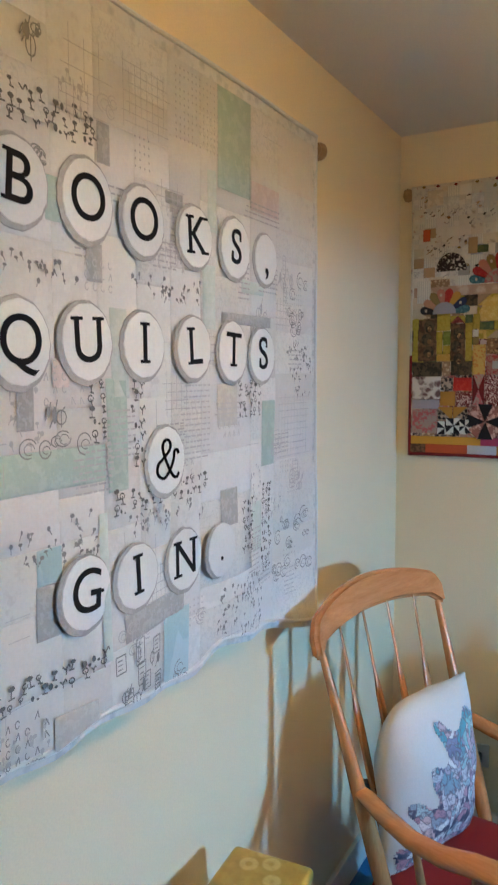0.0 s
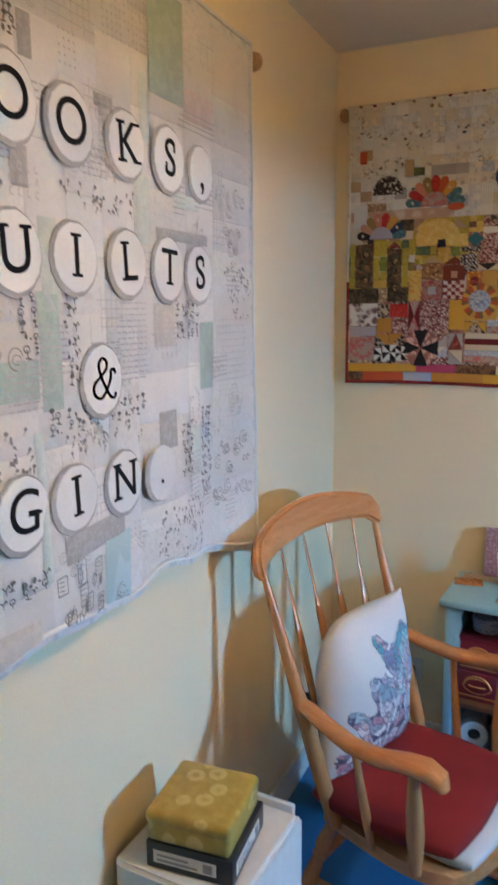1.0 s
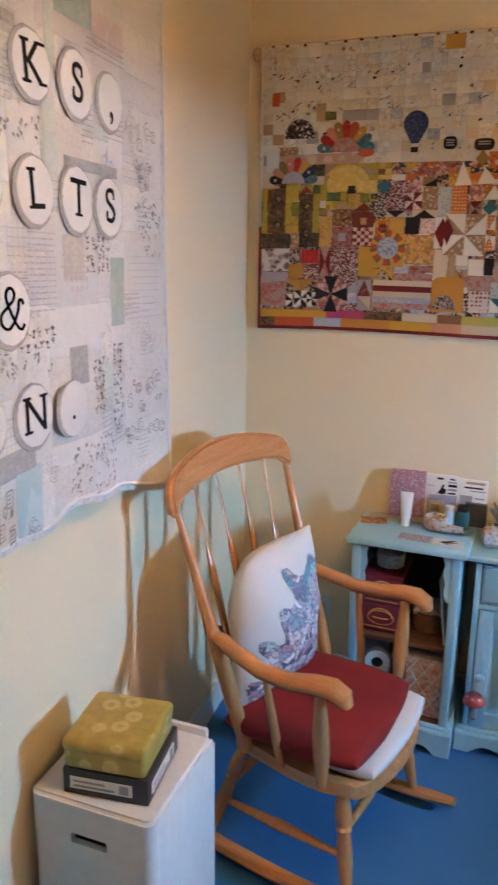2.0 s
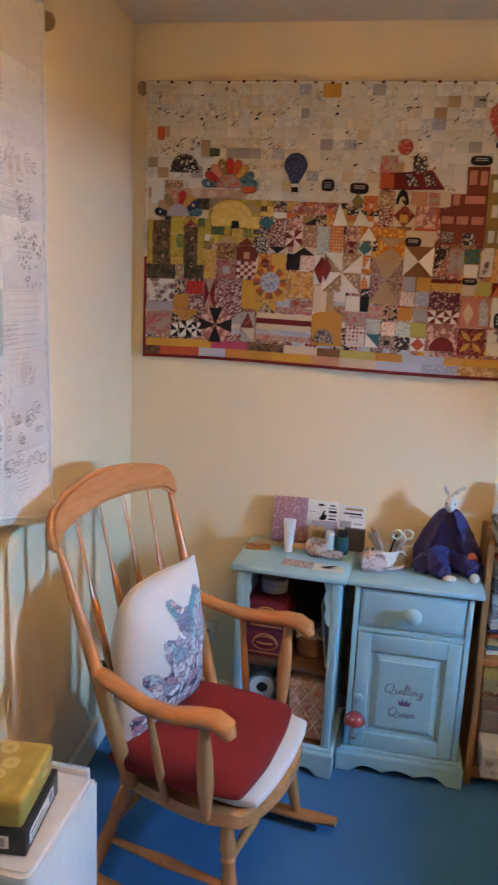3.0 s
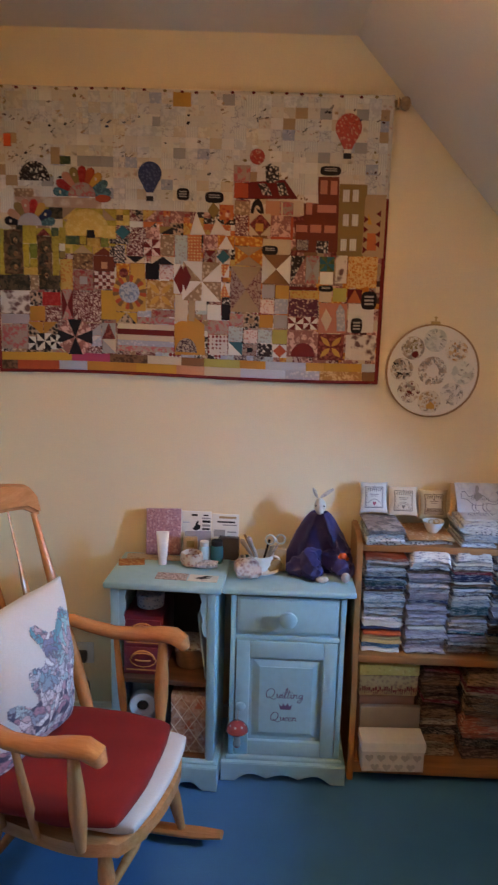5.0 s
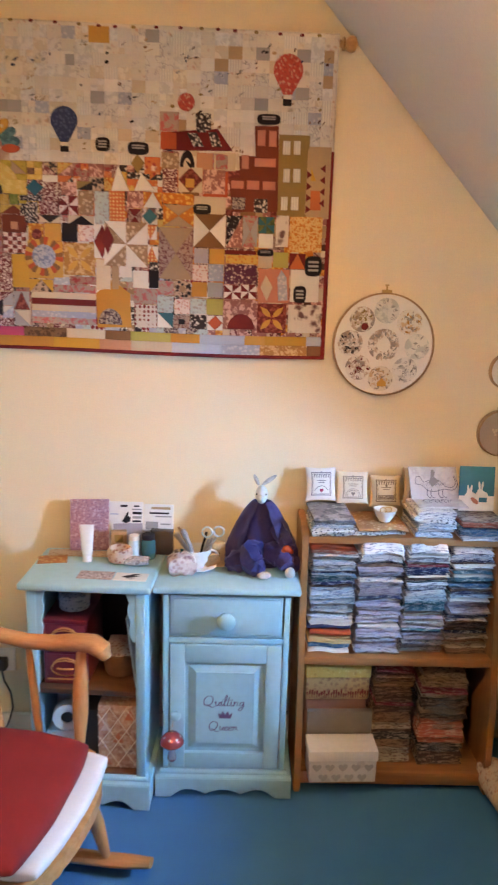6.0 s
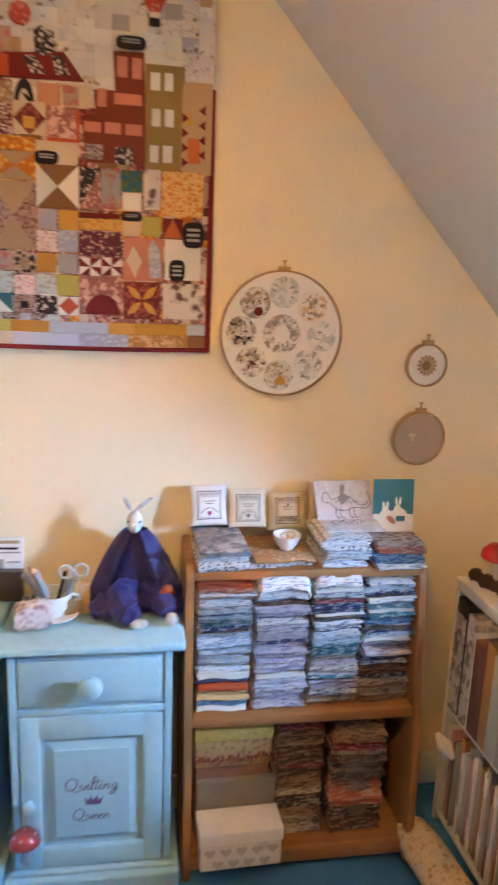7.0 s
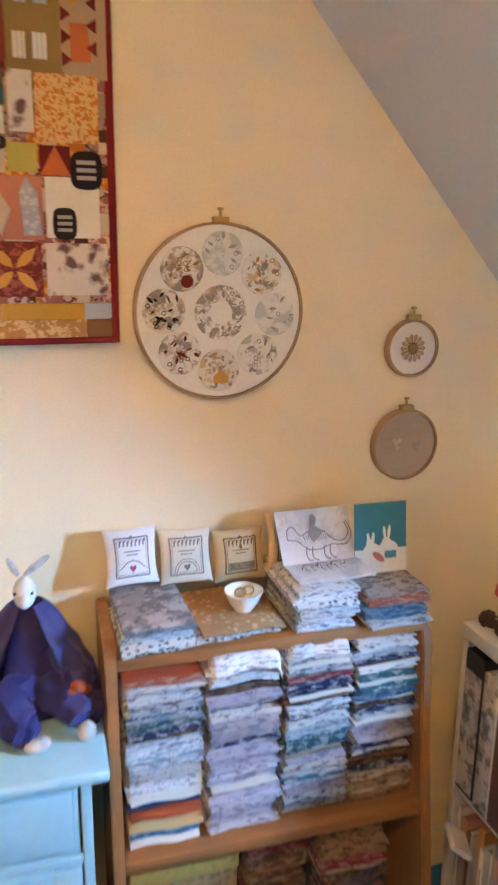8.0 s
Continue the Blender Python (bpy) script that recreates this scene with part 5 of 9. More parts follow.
# right-hand border with saw teeth
poly([(PLAIN["tan"], rect(0.937, 0.327, 0.996, 0.545))], L1)
poly([(PLAIN["maroon"], [(u, v), (u + 0.012, v + 0.012), (u, v + 0.024)]) for v in [0.40 + 0.035 * k for k in range(4)] for u in (0.942,)] + [(PLAIN["maroon"], [(u, v), (u - 0.012, v + 0.012), (u, v + 0.024)]) for v in [0.38 + 0.035 * k for k in range(4)] for u in (0.984,)], L2, "saw_teeth")
for a, b, m_ in (((0.948, 0.338), (0.978, 0.374), ORANGE[4]), ((0.950, 0.380), (0.979, 0.432), ORANGE[1]), ((0.951, 0.456), (0.978, 0.522), ORANGE[2])):
    quad(m_, a, b, L1)
# pinwheels and stars
pinwheel((0.201, 0.866), 0.046, PLAIN["black"], PINK[2], 22)
pinwheel((0.120, 0.883), 0.020, PLAIN["black"], PLAIN["white"])
pinwheel((0.150, 0.885), 0.018, PLAIN["black"], PLAIN["white"])
pinwheel((0.533, 0.647), 0.050, SKY[2], BROWN[2], 0)
poly([(PLAIN["maroon"], [(0.476, 0.636), (0.490, 0.589), (0.506, 0.634), (0.492, 0.685)])], L2)
poly([(PLAIN["olive"], [(0.544, 0.399), (0.558, 0.370), (0.575, 0.397), (0.560, 0.430)])], L2)
poly([(PLAIN["white"], [(0.500, 0.485), (0.515, 0.404), (0.540, 0.483)]), (PLAIN["white"], [(0.551, 0.482), (0.567, 0.426), (0.601, 0.480)])], L1 + 0.0020, "tent")
poly([(PLAIN["teal"], [(0.308, 0.486), (0.326, 0.461), (0.349, 0.484), (0.329, 0.511)])], L2)
# sunflower and leaf blocks
poly([((PLAIN["rust"], PLAIN["gold"], BROWN[0])[k % 3], [(0.345 + 0.043 * r * math.cos(a), 0.697 + 0.043 * ASP * r * math.sin(a)) for r, a in ((0.4, 0.2618 * k), (1.0, 0.2618 * k), (1.04, 0.2618 * k + 0.13), (1.0, 0.2618 * k + 0.2618), (0.4, 0.2618 * k + 0.2618))]) for k in range(24)], L2 - 0.0004, "flower")
poly([("flower_blue", ellipse((0.345, 0.697), 0.028, 0.028 * ASP, n=16))], L2 + 0.001, "flower_heart")


def four_petals(c, r, mat, ground, turn=45):
    poly([(ground, rect(c[0] - r, c[1] - r * ASP, c[0] + r, c[1] + r * ASP))], L1 + 0.0018, "block")
    shapes = []
    for k in range(4):
        a = radians(turn + 90 * k)
        d, e = (math.cos(a), math.sin(a)), (-math.sin(a), math.cos(a))
        line = [(0.08, 0), (0.35, 0.17), (0.7, 0.2), (1.15, 0.0), (0.7, -0.2), (0.35, -0.17)]
        shapes.append((mat, [(c[0] + r * (s * d[0] + w * e[0]), c[1] + r * ASP * (s * d[1] + w * e[1])) for s, w in line]))
    poly(shapes, L2, "petals")


four_petals((0.873, 0.865), 0.034, PLAIN["gold"], BROWN[1])
four_petals((0.426, 0.701), 0.036, PLAIN["gold"], ORANGE[3])
poly([(PINK[2], rect(0.759, 0.810, 0.841, 0.905))], L1, "block")
poly([(PLAIN["maroon"], ellipse((0.801, 0.903), 0.032, 0.050, 180, 360, 12))], L2, "dome")
poly([(COOL[0], [(0.883, 0.734), (0.892, 0.708), (0.905, 0.733), (0.909, 0.806), (0.887, 0.807)]), (PLAIN["cream"], [(0.844, 0.766), (0.856, 0.726), (0.873, 0.764), (0.860, 0.809)])], L2)
# long striped block
for k, m_ in enumerate((PLAIN["cream"], PLAIN["maroon"], PLAIN["cream"], COOL[0], PINK[3])):
    a, b = (0.313, 0.809), (0.463, 0.911)
    quad(m_, (a[0], a[1] + (b[1] - a[1]) * k / 5), (b[0], a[1] + (b[1] - a[1]) * (k + 1) / 5), L1)
poly([(PLAIN["ochre"], [(0.463, 0.807), (0.500, 0.761), (0.542, 0.802), (0.545, 0.912), (0.466, 0.917)])], L1, "house")
poly([(PINK[4], ellipse((0.496, 0.905), 0.028, 0.052, 180, 360, 10))], L2, "arch")
# single blocks of the sky
for u0, v0, u1, v1, mat in (
    (0.146, 0.201, 0.169, 0.258, PLAIN["tan"]),
    (0.169, 0.230, 0.196, 0.257, GREEN[3]),
    (0.039, 0.022, 0.080, 0.077, SKY[6]),
    (0.453, 0.010, 0.498, 0.056, PLAIN["gold"]),
    (0.028, 0.159, 0.047, 0.202, PLAIN["rust"]),
    (0.421, 0.064, 0.460, 0.120, SKY[3]),
    (0.402, 0.091, 0.422, 0.122, PLAIN["grey"]),
    (0.015, 0.345, 0.051, 0.427, SKY[5]),
    (0.051, 0.343, 0.101, 0.371, BROWN[2]),
    (0.610, 0.300, 0.647, 0.353, PLAIN["rust"]),
    (0.615, 0.357, 0.649, 0.413, PINK[0]),
    (0.727, 0.356, 0.763, 0.408, PINK[3]),
    (0.691, 0.358, 0.727, 0.410, PLAIN["peach"]),
    (0.574, 0.377, 0.610, 0.429, "coral_print"),
):
    patch([(mat, rect(u0, v0, u1, v1))], "block", L1 + 0.0003, "", 0.0019)
patch([("bird_print", rect(0.912, 0.819, 0.990, 0.911))], "block", L1 + 0.0003, "", 0.0019)


def town_block(u0, v0, u1, v1, kind, m1, m2=None, step=0):
    """One sewn block: whole, halved, checked, framed, with a diamond, a gable, an hourglass or a windmill."""
    u0, u1, v0, v1 = u0 + 0.0008, u1 - 0.0008, v0 + 0.001, v1 - 0.001
    um, vm = (u0 + u1) / 2, (v0 + v1) / 2
    if kind == "s":
        shapes = [(m1, rect(u0, v0, u1, v1))]
    elif kind == "h":
        shapes = [(m1, [(u0, v0), (u1, v0), (u0, v1)]), (m2, [(u1, v0), (u1, v1), (u0, v1)])]
    elif kind == "k":
        shapes = [(m1, [(u0, v0), (u1, v0), (u1, v1)]), (m2, [(u0, v0), (u1, v1), (u0, v1)])]
    elif kind == "c":
        shapes = [(m1 if (i + j) % 2 else m2, rect(u0 + (u1 - u0) * i / 5, v0 + (v1 - v0) * j / 5, u0 + (u1 - u0) * (i + 1) / 5, v0 + (v1 - v0) * (j + 1) / 5)) for i in range(5) for j in range(5)]
    elif kind == "d":
        shapes = [(m2, [(um, v0), (u1, vm), (um, v1), (u0, vm)])] + [(m1, [(a, b), (um, b), (a, vm)]) for a in (u0, u1) for b in (v0, v1)]
    elif kind == "g":
        shapes = [(m2, [(u0, v1), (um, v0), (u1, v1)]), (m1, [(u0, v0), (um, v0), (u0, v1)]), (m1, [(um, v0), (u1, v0), (u1, v1)])]
    elif kind == "v":
        shapes = [(m2, [(u0, v0), (u1, v0), (um, v1)]), (m1, [(u0, v0), (um, v1), (u0, v1)]), (m1, [(u1, v0), (u1, v1), (um, v1)])]
    elif kind == "b":
        shapes = [(m1, [(u0, v0), (u1, v0), (um, vm)]), (m2, [(u1, v0), (u1, v1), (um, vm)]), (m1, [(u1, v1), (u0, v1), (um, vm)]), (m2, [(u0, v1), (u0, v0), (um, vm)])]
    elif kind == "p":
        ring = [(u0, v0), (um, v0), (u1, v0), (u1, vm), (u1, v1), (um, v1), (u0, v1), (u0, vm)]
        shapes = [(m1 if k % 2 else m2, [(um, vm), ring[k], ring[(k + 1) % 8]]) for k in range(8)]
    else:
        a0, a1, b0, b1 = u0 + (u1 - u0) * 0.3, u1 - (u1 - u0) * 0.3, v0 + (v1 - v0) * 0.3, v1 - (v1 - v0) * 0.3
        shapes = [(m1, rect(u0, v0, u1, b0)), (m1, rect(u0, b1, u1, v1)), (m1, rect(u0, b0, a0, b1)), (m1, rect(a1, b0, u1, b1)), (m2, rect(a0, b0, a1, b1))]
    patch(shapes, "block", L1 + 0.0008 + 0.0002 * step, "", 0.0016 if kind in "sdgvbhk" else 0.0008)


# blocks of the town, group by group from the trees to the far houses
TOWN = [
    (0.006, 0.482, 0.020, 0.645, "s", GREEN[0]),
    (0.020, 0.487, 0.069, 0.644, "s", GREEN[5]),
    (0.069, 0.478, 0.106, 0.533, "s", GREEN[0]),
    (0.086, 0.533, 0.107, 0.586, "s", "leaf_green"),
    (0.069, 0.534, 0.086, 0.618, "s", GREEN[0]),
    (0.086, 0.586, 0.107, 0.618, "s", GREEN[0]),
    (0.070, 0.617, 0.107, 0.645, "s", GREEN[4]),
    (0.105, 0.478, 0.143, 0.506, "g", GREEN[0], BROWN[1]),
    (0.106, 0.506, 0.145, 0.644, "s", GREEN[5]),
    (0.143, 0.475, 0.163, 0.507, "s", GREEN[3]),
    (0.163, 0.474, 0.182, 0.529, "s", GREEN[0]),
    (0.145, 0.507, 0.163, 0.647, "s", GREEN[0]),
    (0.162, 0.530, 0.179, 0.558, "s", SKY[4]),
    (0.163, 0.558, 0.180, 0.584, "s", PLAIN["olive"]),
    (0.179, 0.503, 0.216, 0.534, "s", GREEN[3]),
    (0.182, 0.467, 0.234, 0.503, "s", "sun_yellow"),
]
TOWN += [
    (0.216, 0.502, 0.234, 0.533, "s", GREEN[0]),
    (0.234, 0.479, 0.256, 0.509, "s", PLAIN["black"]),
    (0.256, 0.463, 0.310, 0.507, "s", "sun_yellow"),
    (0.235, 0.508, 0.270, 0.541, "s", GREEN[4]),
    (0.270, 0.507, 0.291, 0.540, "s", "leaf_green"),
    (0.291, 0.506, 0.310, 0.538, "s", GREEN[0]),
    (0.197, 0.533, 0.250, 0.564, "g", GREEN[0], PLAIN["tan"]),
    (0.198, 0.564, 0.251, 0.621, "s", "bark"),
    (0.250, 0.540, 0.306, 0.569, "g", GREEN[4], PLAIN["brick"]),
    (0.251, 0.569, 0.307, 0.625, "s", PLAIN["brick"]),
    (0.164, 0.584, 0.198, 0.698, "s", ORANGE[4]),
    (0.006, 0.645, 0.086, 0.701, "s", GREEN[2]),
    (0.086, 0.642, 0.108, 0.699, "s", BROWN[2]),
    (0.108, 0.643, 0.164, 0.697, "s", GREEN[2]),
    (0.199, 0.623, 0.251, 0.696, "f", PINK[0], PLAIN["grey"]),
    (0.253, 0.625, 0.306, 0.690, "c", BROWN[1], "pink_white"),
]
TOWN += [
    (0.291, 0.528, 0.335, 0.595, "s", "scroll_bw"),
    (0.310, 0.460, 0.346, 0.507, "d", "scroll_red", PLAIN["teal"]),
    (0.291, 0.508, 0.343, 0.528, "s", "scroll_bw"),
    (0.346, 0.465, 0.387, 0.523, "s", "scroll_red"),
    (0.335, 0.523, 0.381, 0.567, "s", "scroll_red"),
    (0.381, 0.506, 0.425, 0.565, "p", PLAIN["maroon"], "pink_white"),
    (0.386, 0.463, 0.423, 0.505, "s", PINK[2]),
    (0.336, 0.567, 0.385, 0.592, "v", PLAIN["cream"], PLAIN["black"]),
    (0.401, 0.564, 0.461, 0.594, "g", PLAIN["cream"], PLAIN["black"]),
    (0.422, 0.459, 0.458, 0.487, "h", PLAIN["olive"], PLAIN["black"]),
    (0.424, 0.487, 0.460, 0.563, "s", BROWN[2]),
    (0.461, 0.487, 0.495, 0.591, "s", COOL[2]),
    (0.494, 0.480, 0.531, 0.589, "s", ORANGE[2]),
    (0.310, 0.594, 0.346, 0.649, "s", ORANGE[0]),
    (0.346, 0.592, 0.386, 0.648, "s", PLAIN["gold"]),
    (0.386, 0.589, 0.423, 0.648, "s", PLAIN["black"]),
]
TOWN += [
    (0.423, 0.593, 0.459, 0.646, "s", "pink_white"),
    (0.270, 0.692, 0.311, 0.799, "s", ORANGE[1]),
    (0.307, 0.647, 0.389, 0.768, "s", PLAIN["gold"]),
    (0.309, 0.769, 0.365, 0.812, "g", ORANGE[1], "leopard_print"),
    (0.365, 0.759, 0.403, 0.786, "s", COOL[0]),
    (0.365, 0.783, 0.464, 0.808, "s", PINK[3]),
    (0.403, 0.755, 0.463, 0.781, "s", PINK[0]),
    (0.459, 0.590, 0.498, 0.696, "d", PLAIN["white"], PLAIN["maroon"]),
    (0.463, 0.697, 0.499, 0.797, "s", PLAIN["cream"]),
    (0.499, 0.695, 0.517, 0.795, "s", PLAIN["tan"]),
    (0.516, 0.693, 0.547, 0.752, "s", PLAIN["white"]),
    (0.006, 0.701, 0.084, 0.785, "s", "bird_print"),
    (0.006, 0.785, 0.081, 0.822, "s", PLAIN["lilac"]),
    (0.006, 0.822, 0.076, 0.914, "s", PINK[3]),
    (0.084, 0.704, 0.116, 0.753, "s", "leopard_print"),
    (0.116, 0.704, 0.165, 0.754, "s", "red_cotton"),
]
TOWN += [
    (0.166, 0.690, 0.197, 0.807, "b", PINK[3], PLAIN["maroon"]),
    (0.197, 0.700, 0.270, 0.811, "s", "scroll_red"),
    (0.082, 0.755, 0.123, 0.811, "s", PLAIN["ochre"]),
    (0.123, 0.756, 0.165, 0.809, "s", "scroll_red"),
    (0.076, 0.813, 0.117, 0.866, "k", PLAIN["ochre"], "leopard_print"),
    (0.117, 0.812, 0.155, 0.863, "h", PLAIN["ochre"], "leopard_print"),
    (0.076, 0.867, 0.117, 0.918, "p", PLAIN["black"], PLAIN["white"]),
    (0.117, 0.865, 0.156, 0.915, "p", PLAIN["black"], PLAIN["white"]),
    (0.232, 0.813, 0.271, 0.858, "h", "scroll_red", PLAIN["grey"]),
    (0.233, 0.858, 0.271, 0.899, "h", "bird_print", COOL[0]),
    (0.233, 0.899, 0.272, 0.924, "s", "scroll_red"),
    (0.271, 0.810, 0.309, 0.871, "g", PLAIN["grey"], BROWN[1]),
    (0.272, 0.871, 0.310, 0.923, "k", PLAIN["cream"], PLAIN["grey"]),
    (0.534, 0.481, 0.571, 0.535, "s", PINK[2]),
    (0.571, 0.482, 0.615, 0.532, "g", ORANGE[0], PLAIN["white"]),
    (0.537, 0.535, 0.568, 0.586, "b", PLAIN["maroon"], PINK[1]),
]
TOWN += [
    (0.568, 0.532, 0.605, 0.583, "d", "bird_print", PLAIN["teal"]),
    (0.573, 0.583, 0.604, 0.630, "v", PLAIN["white"], ORANGE[2]),
    (0.576, 0.649, 0.607, 0.700, "g", PLAIN["white"], ORANGE[2]),
    (0.614, 0.407, 0.649, 0.483, "s", "scroll_red"),
    (0.650, 0.401, 0.706, 0.480, "d", PLAIN["cream"], BROWN[1]),
    (0.706, 0.405, 0.759, 0.484, "s", PINK[2]),
    (0.615, 0.482, 0.687, 0.517, "s", ORANGE[0]),
    (0.616, 0.517, 0.688, 0.586, "b", BROWN[4], ORANGE[0]),
    (0.607, 0.587, 0.687, 0.751, "b", BROWN[4], PINK[1]),
    (0.687, 0.488, 0.760, 0.539, "s", PLAIN["cream"]),
    (0.686, 0.540, 0.761, 0.647, "b", BROWN[0], PLAIN["white"]),
    (0.761, 0.543, 0.799, 0.643, "h", "zebra", PINK[2]),
    (0.799, 0.541, 0.834, 0.640, "b", PINK[3], PLAIN["grey"]),
    (0.834, 0.543, 0.873, 0.596, "p", PLAIN["teal"], GREEN[3]),
    (0.836, 0.596, 0.871, 0.642, "s", PLAIN["white"]),
    (0.875, 0.537, 0.906, 0.637, "s", "bird_print"),
]
TOWN += [
    (0.907, 0.539, 0.984, 0.651, "s", "orange_squiggle"),
    (0.688, 0.649, 0.722, 0.697, "s", PLAIN["lilac"]),
    (0.723, 0.648, 0.760, 0.697, "s", PLAIN["gold"]),
    (0.759, 0.650, 0.833, 0.664, "s", PLAIN["maroon"]),
    (0.761, 0.664, 0.835, 0.694, "s", ORANGE[4]),
    (0.758, 0.695, 0.837, 0.759, "s", "plum"),
    (0.759, 0.761, 0.799, 0.807, "p", PLAIN["maroon"], PLAIN["white"]),
    (0.799, 0.758, 0.836, 0.804, "p", PLAIN["maroon"], PLAIN["white"]),
    (0.836, 0.645, 0.870, 0.705, "s", PLAIN["cream"]),
    (0.871, 0.652, 0.908, 0.702, "s", PLAIN["lime"]),
    (0.685, 0.700, 0.722, 0.753, "s", "pink_white"),
    (0.722, 0.697, 0.758, 0.752, "s", COOL[0]),
    (0.684, 0.755, 0.721, 0.804, "s", PLAIN["ochre"]),
    (0.721, 0.754, 0.758, 0.803, "s", PLAIN["grey"]),
    (0.838, 0.706, 0.912, 0.815, "s", PLAIN["salmon"]),
    (0.914, 0.706, 0.982, 0.811, "s", PLAIN["white"]),
]
TOWN += [
    (0.909, 0.654, 0.948, 0.705, "g", PLAIN["maroon"], ORANGE[2]),
    (0.645, 0.754, 0.683, 0.807, "f", "leopard_print", BROWN[2]),
    (0.605, 0.755, 0.644, 0.803, "s", PINK[3]),
    (0.550, 0.783, 0.606, 0.834, "s", PINK[3]),
    (0.548, 0.727, 0.585, 0.784, "s", PLAIN["white"]),
    (0.585, 0.724, 0.610, 0.782, "s", PLAIN["black"]),
    (0.553, 0.836, 0.605, 0.911, "s", "check_print"),
    (0.604, 0.805, 0.643, 0.858, "s", COOL[2]),
    (0.644, 0.812, 0.681, 0.862, "s", "pink_white"),
    (0.681, 0.809, 0.719, 0.859, "s", COOL[2]),
    (0.719, 0.807, 0.759, 0.860, "s", PLAIN["lime"]),
    (0.605, 0.858, 0.643, 0.908, "k", PLAIN["teal"], PLAIN["white"]),
    (0.643, 0.864, 0.681, 0.908, "f", PINK[1], PLAIN["black"]),
    (0.681, 0.860, 0.721, 0.909, "s", "zebra"),
    (0.722, 0.861, 0.759, 0.910, "d", PLAIN["white"], PLAIN["rust"]),
    (0.759, 0.805, 0.835, 0.859, "s", PINK[2]),
]
for k, row in enumerate(TOWN):
    town_block(*row, step=k % 4)
# oval trees, roofs, bow ties and crosses sewn on the blocks
for cu, v0 in ((0.046, 0.515), (0.125, 0.544)):
    for k in range(3):
        poly([(GREEN[2], ellipse((cu + 0.003 * (-1) ** k, v0 + 0.047 * k), 0.014, 0.023, n=12))], L2, "tree_crown")
        poly([("bark", ellipse((cu + 0.005, v0 + 0.008 + 0.047 * k), 0.006, 0.010, n=8))], L2 + 0.0022, "tree_mark")
poly([(PLAIN["peach"], rect(0.272, 0.592, 0.288, 0.616))], L2 + 0.0012, "house_door")
poly([(BROWN[1], ellipse((0.330, 0.629), 0.012, 0.018, n=10))], L2, "round_patch")
# small printed marks in the sky blocks
rg = random.Random(31)
for k in range(110):
    cu, cv = rg.uniform(0.02, 0.97), rg.uniform(0.03, 0.36)
    mat = rg.choice((BROWN[0], PLAIN["grey"], PLAIN["navy"], PLAIN["olive"], PLAIN["black"], BROWN[3], PLAIN["tan"]))
    marks = []
    for q in range(rg.choice((1, 2, 3, 4))):
        x, z, a = cu + rg.uniform(-0.014, 0.014), cv + rg.uniform(-0.018, 0.018), rg.uniform(0, 180)
        ru, rv = rg.uniform(0.002, 0.006), rg.uniform(0.0016, 0.005)
        marks.append((mat, [(x + ru * math.cos(radians(t_ + a)) * (1 + 0.3 * math.sin(3 * t_)), z + rv * math.sin(radians(t_)) * 1.3) for t_ in range(0, 360, 60)]))
    poly(marks, 0.0054, "printed_mark")
# binding round the edge
for nm, u0, v0, u1, v1, m_ in (("binding", 0.0, 0.988, 1.0, 1.0, PLAIN["crimson"]), ("binding", 0.990, 0.34, 1.003, 1.0, PLAIN["crimson"]), ("binding", -0.004, 0.62, 0.006, 1.0, PLAIN["crimson"]), ("binding", -0.004, 0.0, 0.005, 0.62, SKY[4]), ("binding", 0.990, 0.0, 1.002, 0.34, SKY[4]), ("binding", 0.0, 0.0, 1.0, 0.013, SKY[4])):
    wide = u1 - u0 > 0.5
    bm = sheet(lambda s, q: city_surface(u0 + (u1 - u0) * s, v0 + (v1 - v0) * q, 0.002 + 0.0045 * math.sin(math.pi * (q if wide else s)) ** 0.5), 40 if wide else 4, 4 if wide else 30)
    part(nm, bm, m_, bq, "dark red binding strip" if "crimson" in m_ else "pale printed binding strip")
for k in range(22):
    patch([(PLAIN["maroon"] if k % 3 else PLAIN["olive"], ellipse((0.03 + k * 0.044 + 0.008 * math.sin(k * 5.1), 0.007 + 0.003 * math.sin(k * 7)), 0.0055, 0.005, n=6))], "hem_mark", 0.007)


# ---- patches of the letter quilt ----
def letter_at(y, z, lift=0.0):
    hem = lerp_table(LQ_HEM, y)
    return letter_surface(y, min(0.985, (LQ_TOP - z) / (LQ_TOP - hem)), lift)


PALE = palette("pale_print", [((0.70, 0.675, 0.64), ((0.66, 0.64, 0.61),), 30, 0.32, "noise"), ((0.74, 0.715, 0.68), ((0.60, 0.58, 0.56),), 40, 0.25, "sketch"), ((0.71, 0.685, 0.655), ((0.75, 0.72, 0.69),), 25, 0.35, "noise"), ((0.75, 0.725, 0.69), (), 70, 0.4, "sketch"), ((0.725, 0.685, 0.655), ((0.68, 0.63, 0.60),), 30, 0.3, "noise"), ((0.735, 0.715, 0.67), ((0.63, 0.60, 0.57),), 36, 0.16, "noise"), ((0.71, 0.695, 0.68), ((0.64, 0.63, 0.62),), 35, 0.2, "noise")])
cloth("sage", (0.43, 0.52, 0.46), ((0.48, 0.56, 0.50),), 30, 0.3, "noise")
cloth("sage_pale", (0.58, 0.64, 0.59), ((0.62, 0.66, 0.62),), 40, 0.3, "noise")
cloth("aqua", (0.44, 0.58, 0.60), ((0.52, 0.64, 0.65),), 32, 0.4, "stripe")
cloth("ash", (0.41, 0.40, 0.385), ((0.47, 0.46, 0.45),), 60, 0.3, "noise")
cloth("taupe", (0.55, 0.52, 0.48), ((0.60, 0.57, 0.53),), 40, 0.3, "noise")
